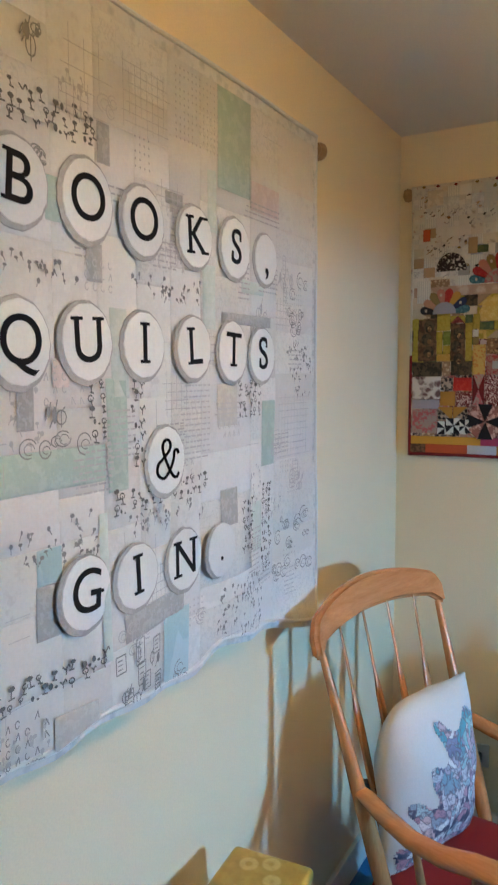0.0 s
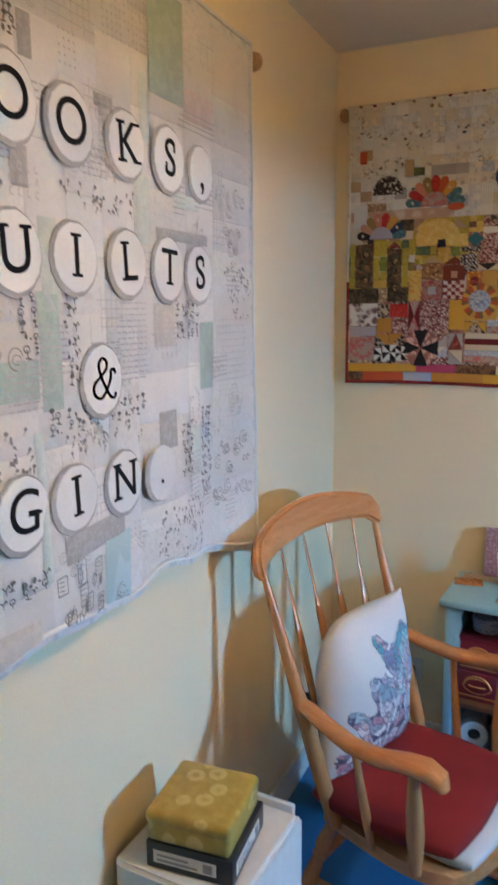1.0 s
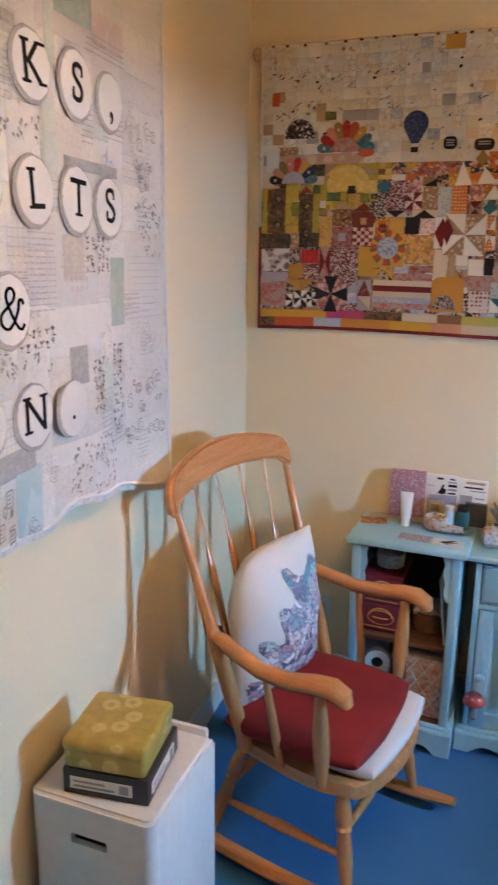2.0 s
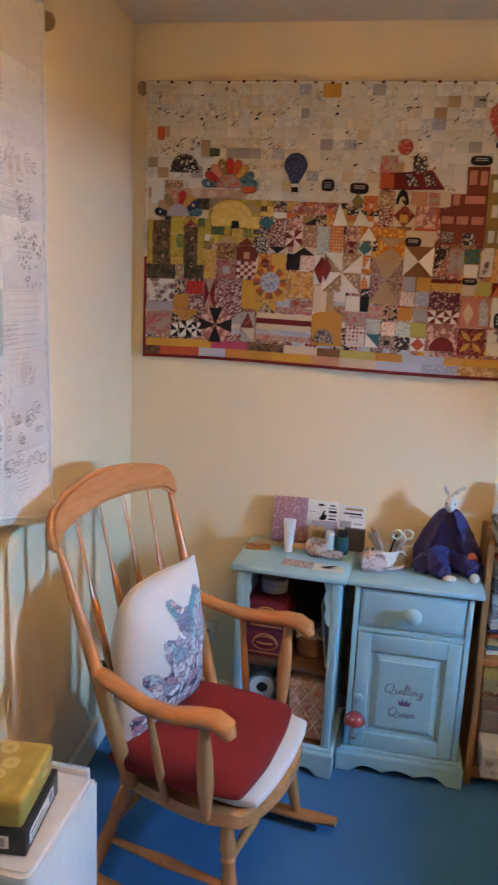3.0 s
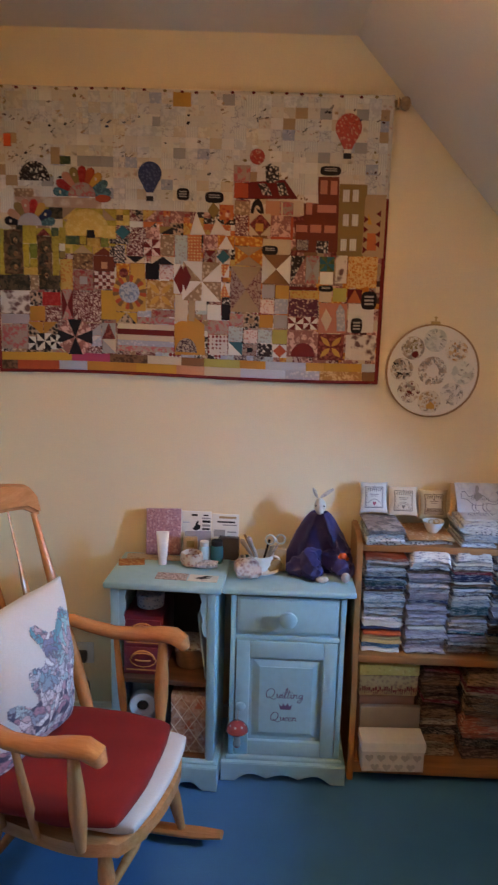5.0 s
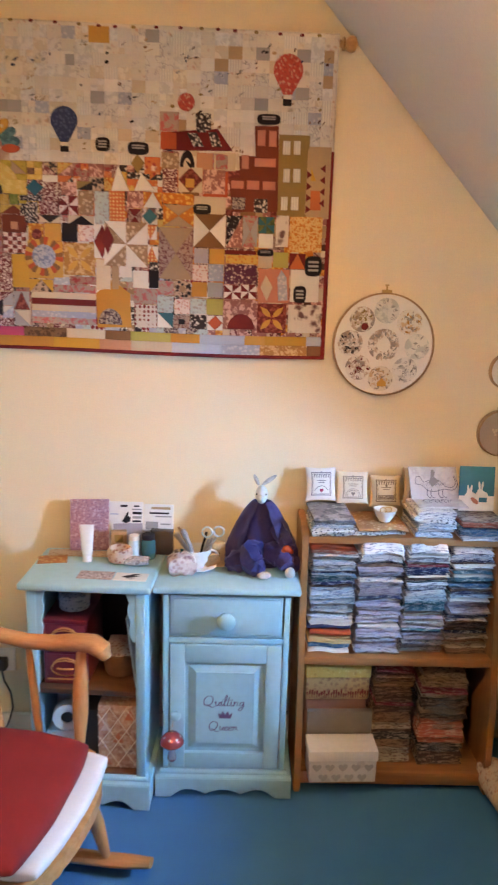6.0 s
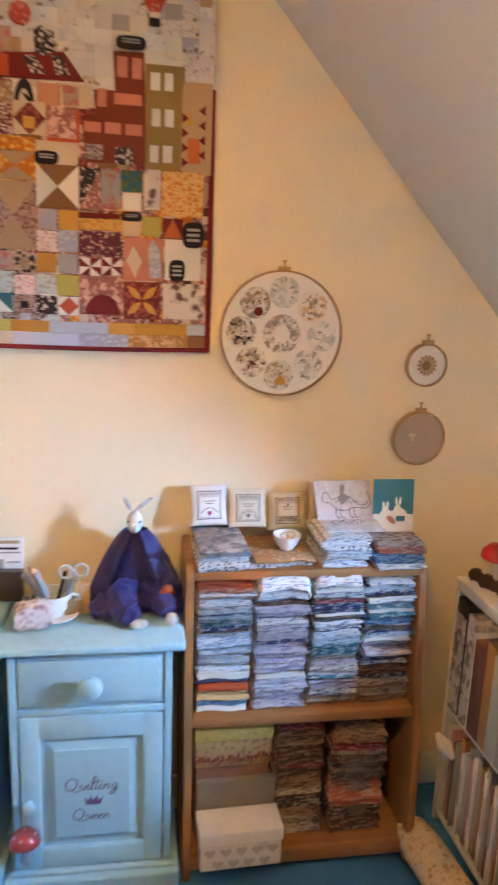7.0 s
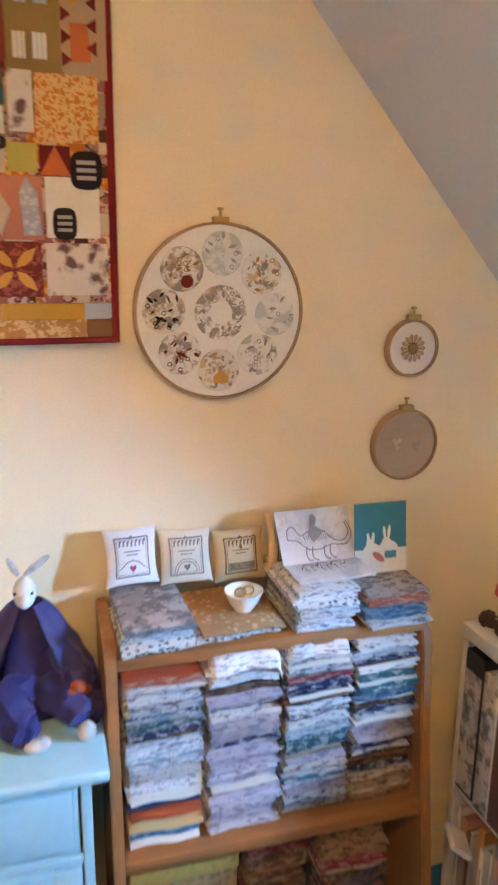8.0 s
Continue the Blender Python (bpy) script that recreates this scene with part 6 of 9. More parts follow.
cloth("blush", (0.66, 0.55, 0.52), ((0.70, 0.60, 0.57),), 30, 0.3, "noise")
cloth("print_black", (0.16, 0.15, 0.145), (), 40)
cloth("print_grey", (0.27, 0.26, 0.255), (), 40)
cloth("print_faint", (0.51, 0.495, 0.485), (), 40)
cloth("ring_grey", (0.41, 0.39, 0.375), ((0.45, 0.43, 0.42),), 40, 0.3, "noise")
cloth("disc_white", (0.80, 0.785, 0.76), (), 40)
cloth("letter_black", (0.010, 0.009, 0.010), (), 40)


def letter_patch(y0, z0, y1, z1, mat, lift=0.0025, name="patch"):
    bm2 = bmesh.new()
    n, k = max(1, round(abs(y1 - y0) / 0.06)), max(1, round(abs(z1 - z0) / 0.06))
    def f(u, v):
        e = min(u, 1 - u) * n * 6 if n else 1
        return letter_at(y0 + (y1 - y0) * u, z0 + (z1 - z0) * v, lift)
    rim = 0.004
    g = []
    us = [0, rim / abs(y1 - y0)] + [i / n for i in range(1, n)] + [1 - rim / abs(y1 - y0), 1]
    vs = [0, rim / abs(z1 - z0)] + [i / k for i in range(1, k)] + [1 - rim / abs(z1 - z0), 1]
    for j, v in enumerate(vs):
        g.append([bm2.verts.new(letter_at(y0 + (y1 - y0) * u, z0 + (z1 - z0) * v, lift if i in (0, len(us) - 1) or j in (0, len(vs) - 1) else lift + 0.002)) for i, u in enumerate(us)])
    for j in range(len(vs) - 1):
        for i in range(len(us) - 1):
            bm2.faces.new((g[j][i], g[j][i + 1], g[j + 1][i + 1], g[j + 1][i]))
    return part(name, bm2, mat, lq)


def print_marks(kind, y0, z0, y1, z1, tone=""):
    """Small line drawings printed on the pale cotton; one printed field is one part."""
    seed = int(abs(y0 * 7919 + z0 * 104729))
    rg = random.Random(seed)
    z0, z1 = max(z0, z1), min(z0, z1)
    w, h = y1 - y0, z0 - z1
    bm2 = bmesh.new()

    def stroke(pts, t=0.0011):
        for (a0, b0), (a1, b1) in zip(pts, pts[1:]):
            dx, dz = a1 - a0, b1 - b0
            d = math.hypot(dx, dz) or 1.0
            nx, nz = -dz / d * t, dx / d * t
            bm2.faces.new([bm2.verts.new(letter_at(a, b, 0.0096)) for a, b in ((a0 - nx, b0 - nz), (a1 - nx, b1 - nz), (a1 + nx, b1 + nz), (a0 + nx, b0 + nz))])

    def loop(cy, cz, ry, rz, t=0.0011, a0=0, a1=360, n=9):
        stroke([(cy + ry * math.cos(radians(a0 + (a1 - a0) * k / n)), cz + rz * math.sin(radians(a0 + (a1 - a0) * k / n))) for k in range(n + 1)], t)

    def blob(cy, cz, ry, rz, n=7):
        bm2.faces.new([bm2.verts.new(letter_at(cy + ry * math.cos(2 * math.pi * k / n), cz + rz * math.sin(2 * math.pi * k / n), 0.0096)) for k in range(n)])

    ink = "print_grey"
    if kind == "trees":
        ink = "print_black"
        step = 0.0215
        ni, nj = max(1, round(w / step)), max(1, round(h / step))
        for j in range(nj):
            for i in range(ni):
                cy = y0 + (i + 0.5 + rg.uniform(-0.3, 0.3)) * w / ni
                cz = z0 - (j + 0.5 + rg.uniform(-0.25, 0.25)) * h / nj
                k = rg.uniform(0.55, 0.95)
                q = rg.random()
                lean = rg.uniform(-0.004, 0.004)
                if q < 0.75:
                    stroke([(cy, cz - 0.009 * k), (cy + lean, cz + 0.006 * k)], rg.uniform(0.0008, 0.0016))
                if q < 0.35:
                    blob(cy + lean, cz + 0.007 * k, 0.0075 * k, 0.005 * k)
                elif q < 0.6:
                    loop(cy + lean, cz + 0.006 * k, 0.007 * k, 0.006 * k, 0.0012, rg.uniform(0, 90), 380)
                elif q < 0.8:
                    stroke([(cy - 0.008 * k, cz + 0.008 * k), (cy, cz), (cy + 0.007 * k, cz + 0.010 * k), (cy + 0.010 * k, cz + 0.002)], 0.0013)
                else:
                    blob(cy - 0.004, cz, 0.005 * k, 0.007 * k)
                    blob(cy + 0.006, cz - 0.004, 0.004 * k, 0.003 * k)
                if q < 0.5:
                    stroke([(cy - 0.006 * k, cz - 0.009 * k), (cy + 0.008 * k, cz - 0.009 * k + rg.uniform(-0.002, 0.002))], 0.0013)
    elif kind in ("grid", "hair"):
        ink = "print_faint"
        st = 0.016 if kind == "grid" else 0.034
        for i in range(1, int(w / st)):
            stroke([(y0 + i * st, z0 - rg.uniform(0, 0.2) * h), (y0 + i * st, z1 + rg.uniform(0, 0.25) * h)], 0.0007)
        for j in range(1, int(h / st)):
            stroke([(y0 + rg.uniform(0, 0.2) * w, z0 - j * st), (y1 - rg.uniform(0, 0.25) * w, z0 - j * st)], 0.0007)
    elif kind in ("dots", "glyphs"):
        st = 0.0125 if kind == "dots" else 0.019
        ink = "print_faint" if kind == "dots" else "print_grey"
        for j in range(int(h / st)):
            for i in range(int(w / st)):
                cy, cz = y0 + (i + 0.5) * st, z0 - (j + 0.5) * st
                if rg.random() < 0.15:
                    continue
                if kind == "dots":
                    blob(cy, cz, 0.0022, 0.0026, 5)
                elif rg.random() < 0.5:
                    loop(cy, cz, 0.0045, 0.006, 0.0010, rg.uniform(0, 120), 330, 6)
                else:
                    stroke([(cy - 0.004, cz - 0.006), (cy + rg.uniform(-0.004, 0.004), cz + 0.006), (cy + 0.004, cz - 0.006)], 0.0010)
    elif kind == "lines":
        ink = "print_faint"
        for j in range(max(2, int(h / 0.011))):
            cz = z0 - (j + 0.5) * 0.011
            if cz < z1:
                break
            y = y0 + rg.uniform(0, 0.2) * w
            while y < y1 - 0.004:
                q = rg.uniform(0.006, 0.022)
                stroke([(y, cz), (min(y1, y + q), cz)], 0.0016)
                y += q + 0.004
    elif kind == "flowers":
        for k in range(int(w * h / 0.00035) + 3):
            cy, cz = rg.uniform(y0, y1), rg.uniform(z1, z0)
            blob(cy, cz, rg.uniform(0.002, 0.005), rg.uniform(0.002, 0.005))
            stroke([(cy, cz), (cy + rg.uniform(-0.006, 0.006), cz - rg.uniform(0.005, 0.012))], 0.0008)
    elif kind == "rings":
        for k in range(max(2, int(w * h / 0.0016))):
            cy, cz, q = rg.uniform(y0 + 0.012, y1 - 0.012), rg.uniform(z1 + 0.012, z0 - 0.012), rg.uniform(0.008, 0.018)
            loop(cy, cz, q, q * rg.uniform(0.7, 1.2), 0.0011, rg.uniform(0, 90), rg.uniform(250, 400), 12)
            loop(cy + 0.002, cz - 0.001, q * 0.6, q * 0.5, 0.0008, 0, 300, 9)
    else:
        for k in range(max(3, int(w * h / 0.0011))):
            cy, cz, a, b2 = rg.uniform(y0 + 0.012, y1 - 0.012), rg.uniform(z1 + 0.014, z0 - 0.014), rg.uniform(0.007, 0.014), rg.uniform(0.010, 0.024)
            q = rg.random()
            if q < 0.4:
                stroke([(cy - a, cz - b2), (cy + a, cz - b2), (cy + a, cz + b2), (cy - a, cz + b2), (cy - a, cz - b2)], 0.0012)
                for r_ in range(3):
                    stroke([(cy - a * 0.7, cz + b2 * (0.5 - 0.5 * r_)), (cy + a * rg.uniform(0.2, 0.8), cz + b2 * (0.5 - 0.5 * r_))], 0.0010)
            elif q < 0.7:
                loop(cy, cz, a, b2 * 0.7, 0.0012)
                stroke([(cy, cz - b2), (cy, cz + b2 * 0.5), (cy + a * 0.8, cz + b2)], 0.0011)
            else:
                blob(cy, cz, a * 0.5, b2 * 0.6)
                stroke([(cy - a, cz - b2 * 0.8), (cy, cz), (cy + a * 0.6, cz + b2)], 0.0012)
    if bm2.faces:
        tagged(part("printed_drawing", bm2, tone or ink, lq, "small drawings printed on the cotton", smooth=False), kind="stuff")
    else:
        bm2.free()


def faint_marks(kind, y0, z0, y1, z1):
    print_marks(kind, y0, z0, y1, z1, "print_faint")


def hem_patch(y0, y1, z0, mat):
    """A patch that runs down to the wavy hem."""
    bm2 = bmesh.new()
    n = 8
    g = []
    for j in range(5):
        row = []
        for i in range(n + 1):
            y = y0 + (y1 - y0) * i / n
            hem = lerp_table(LQ_HEM, y) + 0.012
            row.append(bm2.verts.new(letter_at(y, z0 + (hem - z0) * j / 4, 0.0042 if 0 < i < n and 0 < j < 4 else 0.0025)))
        g.append(row)
    for j in range(4):
        for i in range(n):
            bm2.faces.new((g[j][i], g[j][i + 1], g[j + 1][i + 1], g[j + 1][i]))
    return part("patch", bm2, mat, lq)


rng = random.Random(11)
y = LQ_Y0 + 0.012
while y < LQ_Y1 - 0.03:
    w = rng.choice((0.10, 0.13, 0.16, 0.20))
    y1 = min(y + w, LQ_Y1 - 0.012)
    z = LQ_TOP - 0.03
    while z > 1.26:
        h = rng.choice((0.07, 0.1, 0.14, 0.18))
        z1 = max(z - h, 1.22)
        letter_patch(y, z, y1, z1, rng.choice(PALE))
        z = z1
    hem_patch(y, y1, z, rng.choice(PALE))
    y = y1
letter_patch(-1.319, 2.285, -1.185, 2.085, "sage", 0.0062)
letter_patch(-1.180, 2.129, -1.045, 2.066, "blush", 0.0062)
letter_patch(-1.357, 2.113, -1.324, 1.991, "sage_pale", 0.0062)
letter_patch(-1.375, 1.926, -1.330, 1.799, "sage_pale", 0.0062)
letter_patch(-1.793, 2.005, -1.746, 1.939, "sage", 0.0062)
letter_patch(-1.675, 2.114, -1.644, 2.049, "ash", 0.0062)
letter_patch(-1.707, 1.920, -1.669, 1.859, "ash", 0.0062)
letter_patch(-1.495, 2.043, -1.441, 2.021, "ash", 0.0062)
letter_patch(-1.788, 1.735, -1.753, 1.691, "blush", 0.0062)
letter_patch(-1.307, 1.837, -1.084, 1.814, "ash", 0.0062)
letter_patch(-1.654, 1.821, -1.610, 1.669, "sage_pale", 0.0062)
letter_patch(-1.225, 1.911, -1.121, 1.884, "sage_pale", 0.0062)
letter_patch(-1.859, 1.696, -1.826, 1.629, "ash", 0.0062)
letter_patch(-1.895, 1.597, -1.676, 1.535, "sage", 0.0062)
letter_patch(-1.670, 1.704, -1.617, 1.512, "sage", 0.0062)
letter_patch(-1.128, 1.646, -1.059, 1.494, "sage", 0.0062)
letter_patch(-1.324, 1.688, -1.244, 1.599, "taupe", 0.0062)
letter_patch(-1.829, 1.447, -1.779, 1.391, "aqua", 0.0062)
letter_patch(-1.831, 1.390, -1.770, 1.305, "ash", 0.0062)
letter_patch(-1.696, 1.481, -1.675, 1.227, "sage_pale", 0.0062)
letter_patch(-1.641, 1.292, -1.436, 1.242, "ash", 0.0062)
letter_patch(-1.508, 1.250, -1.418, 1.109, "aqua", 0.0062)
letter_patch(-1.315, 1.465, -1.248, 1.385, "ash", 0.0062)
letter_patch(-1.176, 1.416, -1.125, 1.301, "sage_pale", 0.0062)
letter_patch(-1.801, 1.174, -1.713, 1.084, "taupe", 0.0075)
print_marks("hair", -1.773, 2.243, -1.629, 2.127)
print_marks("grid", -1.627, 2.245, -1.469, 2.115)
print_marks("dots", -1.468, 2.276, -1.315, 2.131)
print_marks("trees", -1.890, 2.118, -1.675, 2.062)
print_marks("sketch", -1.851, 2.222, -1.789, 2.124)
print_marks("lines", -1.218, 2.086, -1.048, 2.034)
print_marks("flowers", -1.884, 1.888, -1.732, 1.845)
print_marks("lines", -1.740, 1.912, -1.708, 1.891)
print_marks("rings", -1.010, 1.958, -0.880, 1.800)
print_marks("flowers", -1.000, 1.790, -0.870, 1.650)
print_marks("hair", -1.149, 2.268, -1.030, 2.172)
print_marks("flowers", -1.602, 1.889, -1.375, 1.842)
print_marks("rings", -1.833, 2.062, -1.735, 2.012)
print_marks("trees", -1.714, 1.700, -1.674, 1.601)
print_marks("sketch", -1.818, 1.670, -1.750, 1.627)
print_marks("rings", -1.878, 1.627, -1.680, 1.583)
print_marks("trees", -1.610, 1.704, -1.570, 1.546)
print_marks("lines", -1.462, 1.693, -1.356, 1.534)
print_marks("trees", -1.245, 1.692, -1.138, 1.611)
print_marks("grid", -1.058, 1.666, -0.867, 1.486)
print_marks("trees", -1.665, 1.512, -1.356, 1.470)
print_marks("flowers", -1.626, 1.464, -1.373, 1.425)
print_marks("sketch", -1.676, 1.239, -1.524, 1.045)
print_marks("rings", -1.512, 1.146, -1.421, 1.049)
print_marks("trees", -1.960, 1.258, -1.690, 1.215)
print_marks("glyphs", -1.960, 1.205, -1.790, 1.085)
print_marks("trees", -1.132, 1.462, -1.077, 1.239)
print_marks("trees", -1.234, 1.434, -1.175, 1.313)
print_marks("rings", -1.070, 1.368, -0.866, 1.191)
print_marks("flowers", -1.882, 1.493, -1.700, 1.421)
print_marks("hair", -1.894, 1.391, -1.839, 1.287)
print_marks("flowers", -1.340, 1.260, -1.131, 1.134)
print_marks("hair", -1.569, 1.665, -1.477, 1.613)
rg = random.Random(77)
for k in range(70):
    yy, zz = rg.uniform(LQ_Y0 + 0.03, LQ_Y1 - 0.14), rg.uniform(1.16, LQ_TOP - 0.10)
    faint_marks(rg.choice(("grid", "hair", "dots", "flowers", "rings", "sketch", "lines", "glyphs")), yy, zz, yy + rg.uniform(0.05, 0.12), zz - rg.uniform(0.04, 0.10))
bm = bmesh.new()
for nm, seq in (("hem", [(LQ_Y0 + (LQ_Y1 - LQ_Y0) * i / 40, None) for i in range(41)]),):
    pts = [letter_at(yy, lerp_table(LQ_HEM, yy), 0.002) for yy, _ in seq]
    add_tube(bm, pts, 0.006, 8, 0.8)
part("binding", bm, "disc_white", lq, "white cotton binding")
for yy in (LQ_Y0, LQ_Y1):
    part("binding", tube([letter_surface(yy, k / 16, 0.002) for k in range(17)], 0.005, 8, 0.8), "disc_white", lq, "white cotton binding")
part("binding", tube([letter_surface(LQ_Y0 + (LQ_Y1 - LQ_Y0) * k / 24, 0.0, 0.002) for k in range(25)], 0.006, 8, 0.8), "disc_white", lq, "white cotton binding")
TO_WALL = Matrix(((0, 0, 1, 0), (1, 0, 0, 0), (0, 1, 0, 0), (0, 0, 0, 1)))
SERIF = {"B": ((-0.27, 1), (-0.27, 0)), "K": ((-0.25, 1), (-0.25, 0), (0.22, 1), (0.25, 0)), "Q": (), "U": ((-0.24, 1), (0.24, 1)), "I": ((0, 1), (0, 0)), "L": ((-0.17, 1), (-0.17, 0)), "T": ((0, 0),), "N": ((-0.25, 1), (-0.25, 0), (0.25, 1)), "O": (), "S": ((0.19, 0.80), (-0.20, 0.22)), "G": ((0.22, 0.42),), "&": (), ",": (), ".": ()}


def ampersand(m_, parent):
    bm2 = bmesh.new()
    s = 0.084
    for pts in ([(0.40, 0.16), (0.34, 0.24), (0.24, 0.20), (0.22, 0.02), (0.08, -0.24), (-0.12, -0.40), (-0.34, -0.30), (-0.34, -0.10), (-0.14, 0.06), (0.06, 0.24), (0.06, 0.40), (-0.08, 0.46), (-0.20, 0.34), (-0.16, 0.16), (0.02, -0.12), (0.22, -0.34), (0.36, -0.38), (0.44, -0.28)],):
        pen_stroke(bm2, [(x * s, y * s) for x, y in smooth_line(pts)], 0.0042, m_, 0.55, 0.0004)
    part("letter", bm2, "letter_black", parent, smooth=False)


def letter_disc(ch, y, z, r=0.056, turn=0.0, seed=0):
    ry = 1.05 + 0.05 * math.sin(seed)
    at = letter_at(y, z, 0.0104)
    def disc(rad, thick, mat, name, lift, parent, dy=0.0, dz=0.0):
        bm2 = bmesh.new()
        n = 36
        c = [bm2.verts.new(at + Vector((lift + thick, 0, 0)))]
        rim = [bm2.verts.new(at + Vector((lift + thick, rad * math.cos(2 * math.pi * i / n) * (1 + 0.02 * math.sin(3 * i + seed)), rad * ry * math.sin(2 * math.pi * i / n) * (1 + 0.015 * math.cos(2 * i + seed))))) for i in range(n)]
        for v_ in c + rim:
            v_.co += Vector((0, dy, dz))
        low = [bm2.verts.new(v_.co + Vector((-thick - 0.0006, 0, 0)) + (v_.co - at).normalized() * 0.001) for v_ in rim]
        for i in range(n):
            j = (i + 1) % n
            bm2.faces.new((c[0], rim[i], rim[j]))
            bm2.faces.new((rim[i], low[i], low[j], rim[j]))
        return part(name, bm2, mat, parent)
    ghost = ch == "."
    ring = disc(r * (1.0 if ghost else 1.12), 0.0007, "ring_grey", "grey_ring", 0.0, lq, -0.010 if ghost else -0.004, -0.002)
    face = disc(r * (1.04 if ghost else 1.0), 0.0007, PALE[6] if ghost else "disc_white", "white_disc", 0.0012, ring, 0.004 if ghost else 0.0)
    size = 0.070 if ghost else 0.104
    m_ = Matrix.Translation(at + Vector((0.0028, 0, 0))) @ TO_WALL @ pose(0, 0, 0, 0, 0, turn)
    if ch == "&":
        ampersand(m_, ring)
        return
    me_ob = lettering(ch, size, m_, "letter_black", ring, 0.0, 0.0004, 0.0002, "letter")
    if SERIF.get(ch):
        bm2 = bmesh.new()
        bm2.from_mesh(me_ob.data)
        back = m_.inverted()
        low, high = min((back @ q.co).y for q in me_ob.data.vertices), max((back @ q.co).y for q in me_ob.data.vertices)
        left, right = min((back @ q.co).x for q in me_ob.data.vertices), max((back @ q.co).x for q in me_ob.data.vertices)
        for sx, top in SERIF[ch]:
            zc = low + (high - low) * (0.04 + 0.92 * top)
            sx = ((left + right) / 2 + (0.0 if sx == 0 else (0.92 if sx > 0 else -0.92) * ((right - left) / 2 - 0.004))) / size
            wide = 0.003 if ch == "S" else 0.013
            tall = 0.008 if ch == "S" else 0.0027
            add_box(bm2, sx * size - wide, sx * size + wide, zc - tall, zc + tall, -0.0004, 0.0006, 0, 1, m_)
        bm2.to_mesh(me_ob.data)
        bm2.free()


for row, (word, z, ys) in enumerate((("BOOKS,", (1.981, 1.983, 1.974, 1.972, 1.971, 1.966), (-1.851, -1.705, -1.564, -1.405, -1.257, -1.117)), ("QUILTS", (1.757, 1.762, 1.761, 1.760, 1.756, 1.751), (-1.853, -1.713, -1.570, -1.412, -1.267, -1.132)), ("&", (1.550,), (-1.505,)), ("GIN.", (1.359, 1.355, 1.346, 1.340), (-1.733, -1.605, -1.439, -1.322)))):
    for k, (ch, yy) in enumerate(zip(word, ys)):
        letter_disc(ch, yy, z[k], 0.050 if ch in ",." else 0.056, (-6, 3, 0, 4, -3, 2)[k % 6] * 0.8, k * 1.7 + row)


# ---- printed details of the hoops ----
def hoop_circle(parent, x, z, r, mat, seed):
    bm2 = bmesh.new()
    n = 20
    add_lathe(bm2, [(r, 0.0), (r * 0.97, 0.0012), (0, 0.0015)], n, pose(x, -0.0045, z, 90, 0, 0))
    part("fabric_circle", bm2, mat, parent)


def hoop_leaves(parent, x, z, r, r0, mat, seed, count):
    """Small printed leaves and rings on a fabric circle."""
    rg = random.Random(seed)
    bm2 = bmesh.new()
    for k in range(count):
        a, d = rg.uniform(0, 2 * math.pi), r0 + (r - 0.007 - r0) * math.sqrt(rg.random())
        cx, cz, t, w, h = x + d * math.cos(a), z + d * math.sin(a), rg.uniform(0, math.pi), rg.uniform(0.0015, 0.0036), rg.uniform(0.0045, 0.0095)
        line = [(0, -1), (0.8, -0.4), (1, 0.2), (0, 1), (-1, 0.2), (-0.8, -0.4)]
        pts = [(cx + p * w * math.cos(t) - q * h * math.sin(t), cz + p * w * math.sin(t) + q * h * math.cos(t)) for p, q in line]
        if k % 4 == 0:
            ring = [(cx + 0.0048 * math.cos(u * 0.7854), cz + 0.0048 * math.sin(u * 0.7854)) for u in range(8)]
            core = [(cx + 0.0030 * math.cos(u * 0.7854), cz + 0.0030 * math.sin(u * 0.7854)) for u in range(8)]
            vo, vi = [bm2.verts.new((p, -0.0074, q)) for p, q in ring], [bm2.verts.new((p, -0.0074, q)) for p, q in core]
            for u in range(8):
                bm2.faces.new((vo[u], vo[(u + 1) % 8], vi[(u + 1) % 8], vi[u]))
        else:
            bm2.faces.new([bm2.verts.new((p, -0.0072, q)) for p, q in pts])
    tagged(part("printed_leaves", bm2, mat, parent, "small printed leaves", smooth=False), kind="stuff")


hoops = [o for o in scene.objects if o.name.startswith("embroidery_hoop")]
cloth("hoop_motif", (0.74, 0.71, 0.67), ((0.13, 0.09, 0.08), (0.42, 0.30, 0.22)), 34, 0.30, "noise")
cloth("hoop_motif_grey", (0.74, 0.72, 0.69), ((0.32, 0.32, 0.32),), 45, 0.3, "noise")
cloth("hoop_motif_aqua", (0.72, 0.72, 0.69), ((0.42, 0.46, 0.45),), 30, 0.3, "noise")
cloth("hoop_motif_gold", (0.73, 0.69, 0.63), ((0.56, 0.34, 0.14), (0.14, 0.11, 0.1)), 30, 0.2, "noise")
HM = ["hoop_motif_aqua", "hoop_motif_gold", "hoop_motif_aqua", "hoop_motif_grey", "hoop_motif_gold", "hoop_motif", "hoop_motif", "hoop_motif"]
h0 = hoops[0]
for k, mat in enumerate(HM):
    a = radians(88 - 45 * k)
    hoop_circle(h0, 0.110 * math.cos(a), 0.110 * math.sin(a), 0.0415, mat, k)
    hoop_leaves(h0, 0.110 * math.cos(a), 0.110 * math.sin(a), 0.041, 0.0, ("plain_grey", "plain_ochre", "plain_grey", "print_grey", "plain_tan", "plain_maroon", "plain_black", "plain_olive")[k], k, (9, 12, 9, 14, 12, 16, 22, 18)[k])
hoop_leaves(h0, 0.0, 0.0, 0.053, 0.026, "print_grey", 21, 30)
bm = bmesh.new()
n = 40
inner = [bm.verts.new((0.022 * math.cos(2 * math.pi * i / n), -0.0062, 0.022 * math.sin(2 * math.pi * i / n))) for i in range(n)]
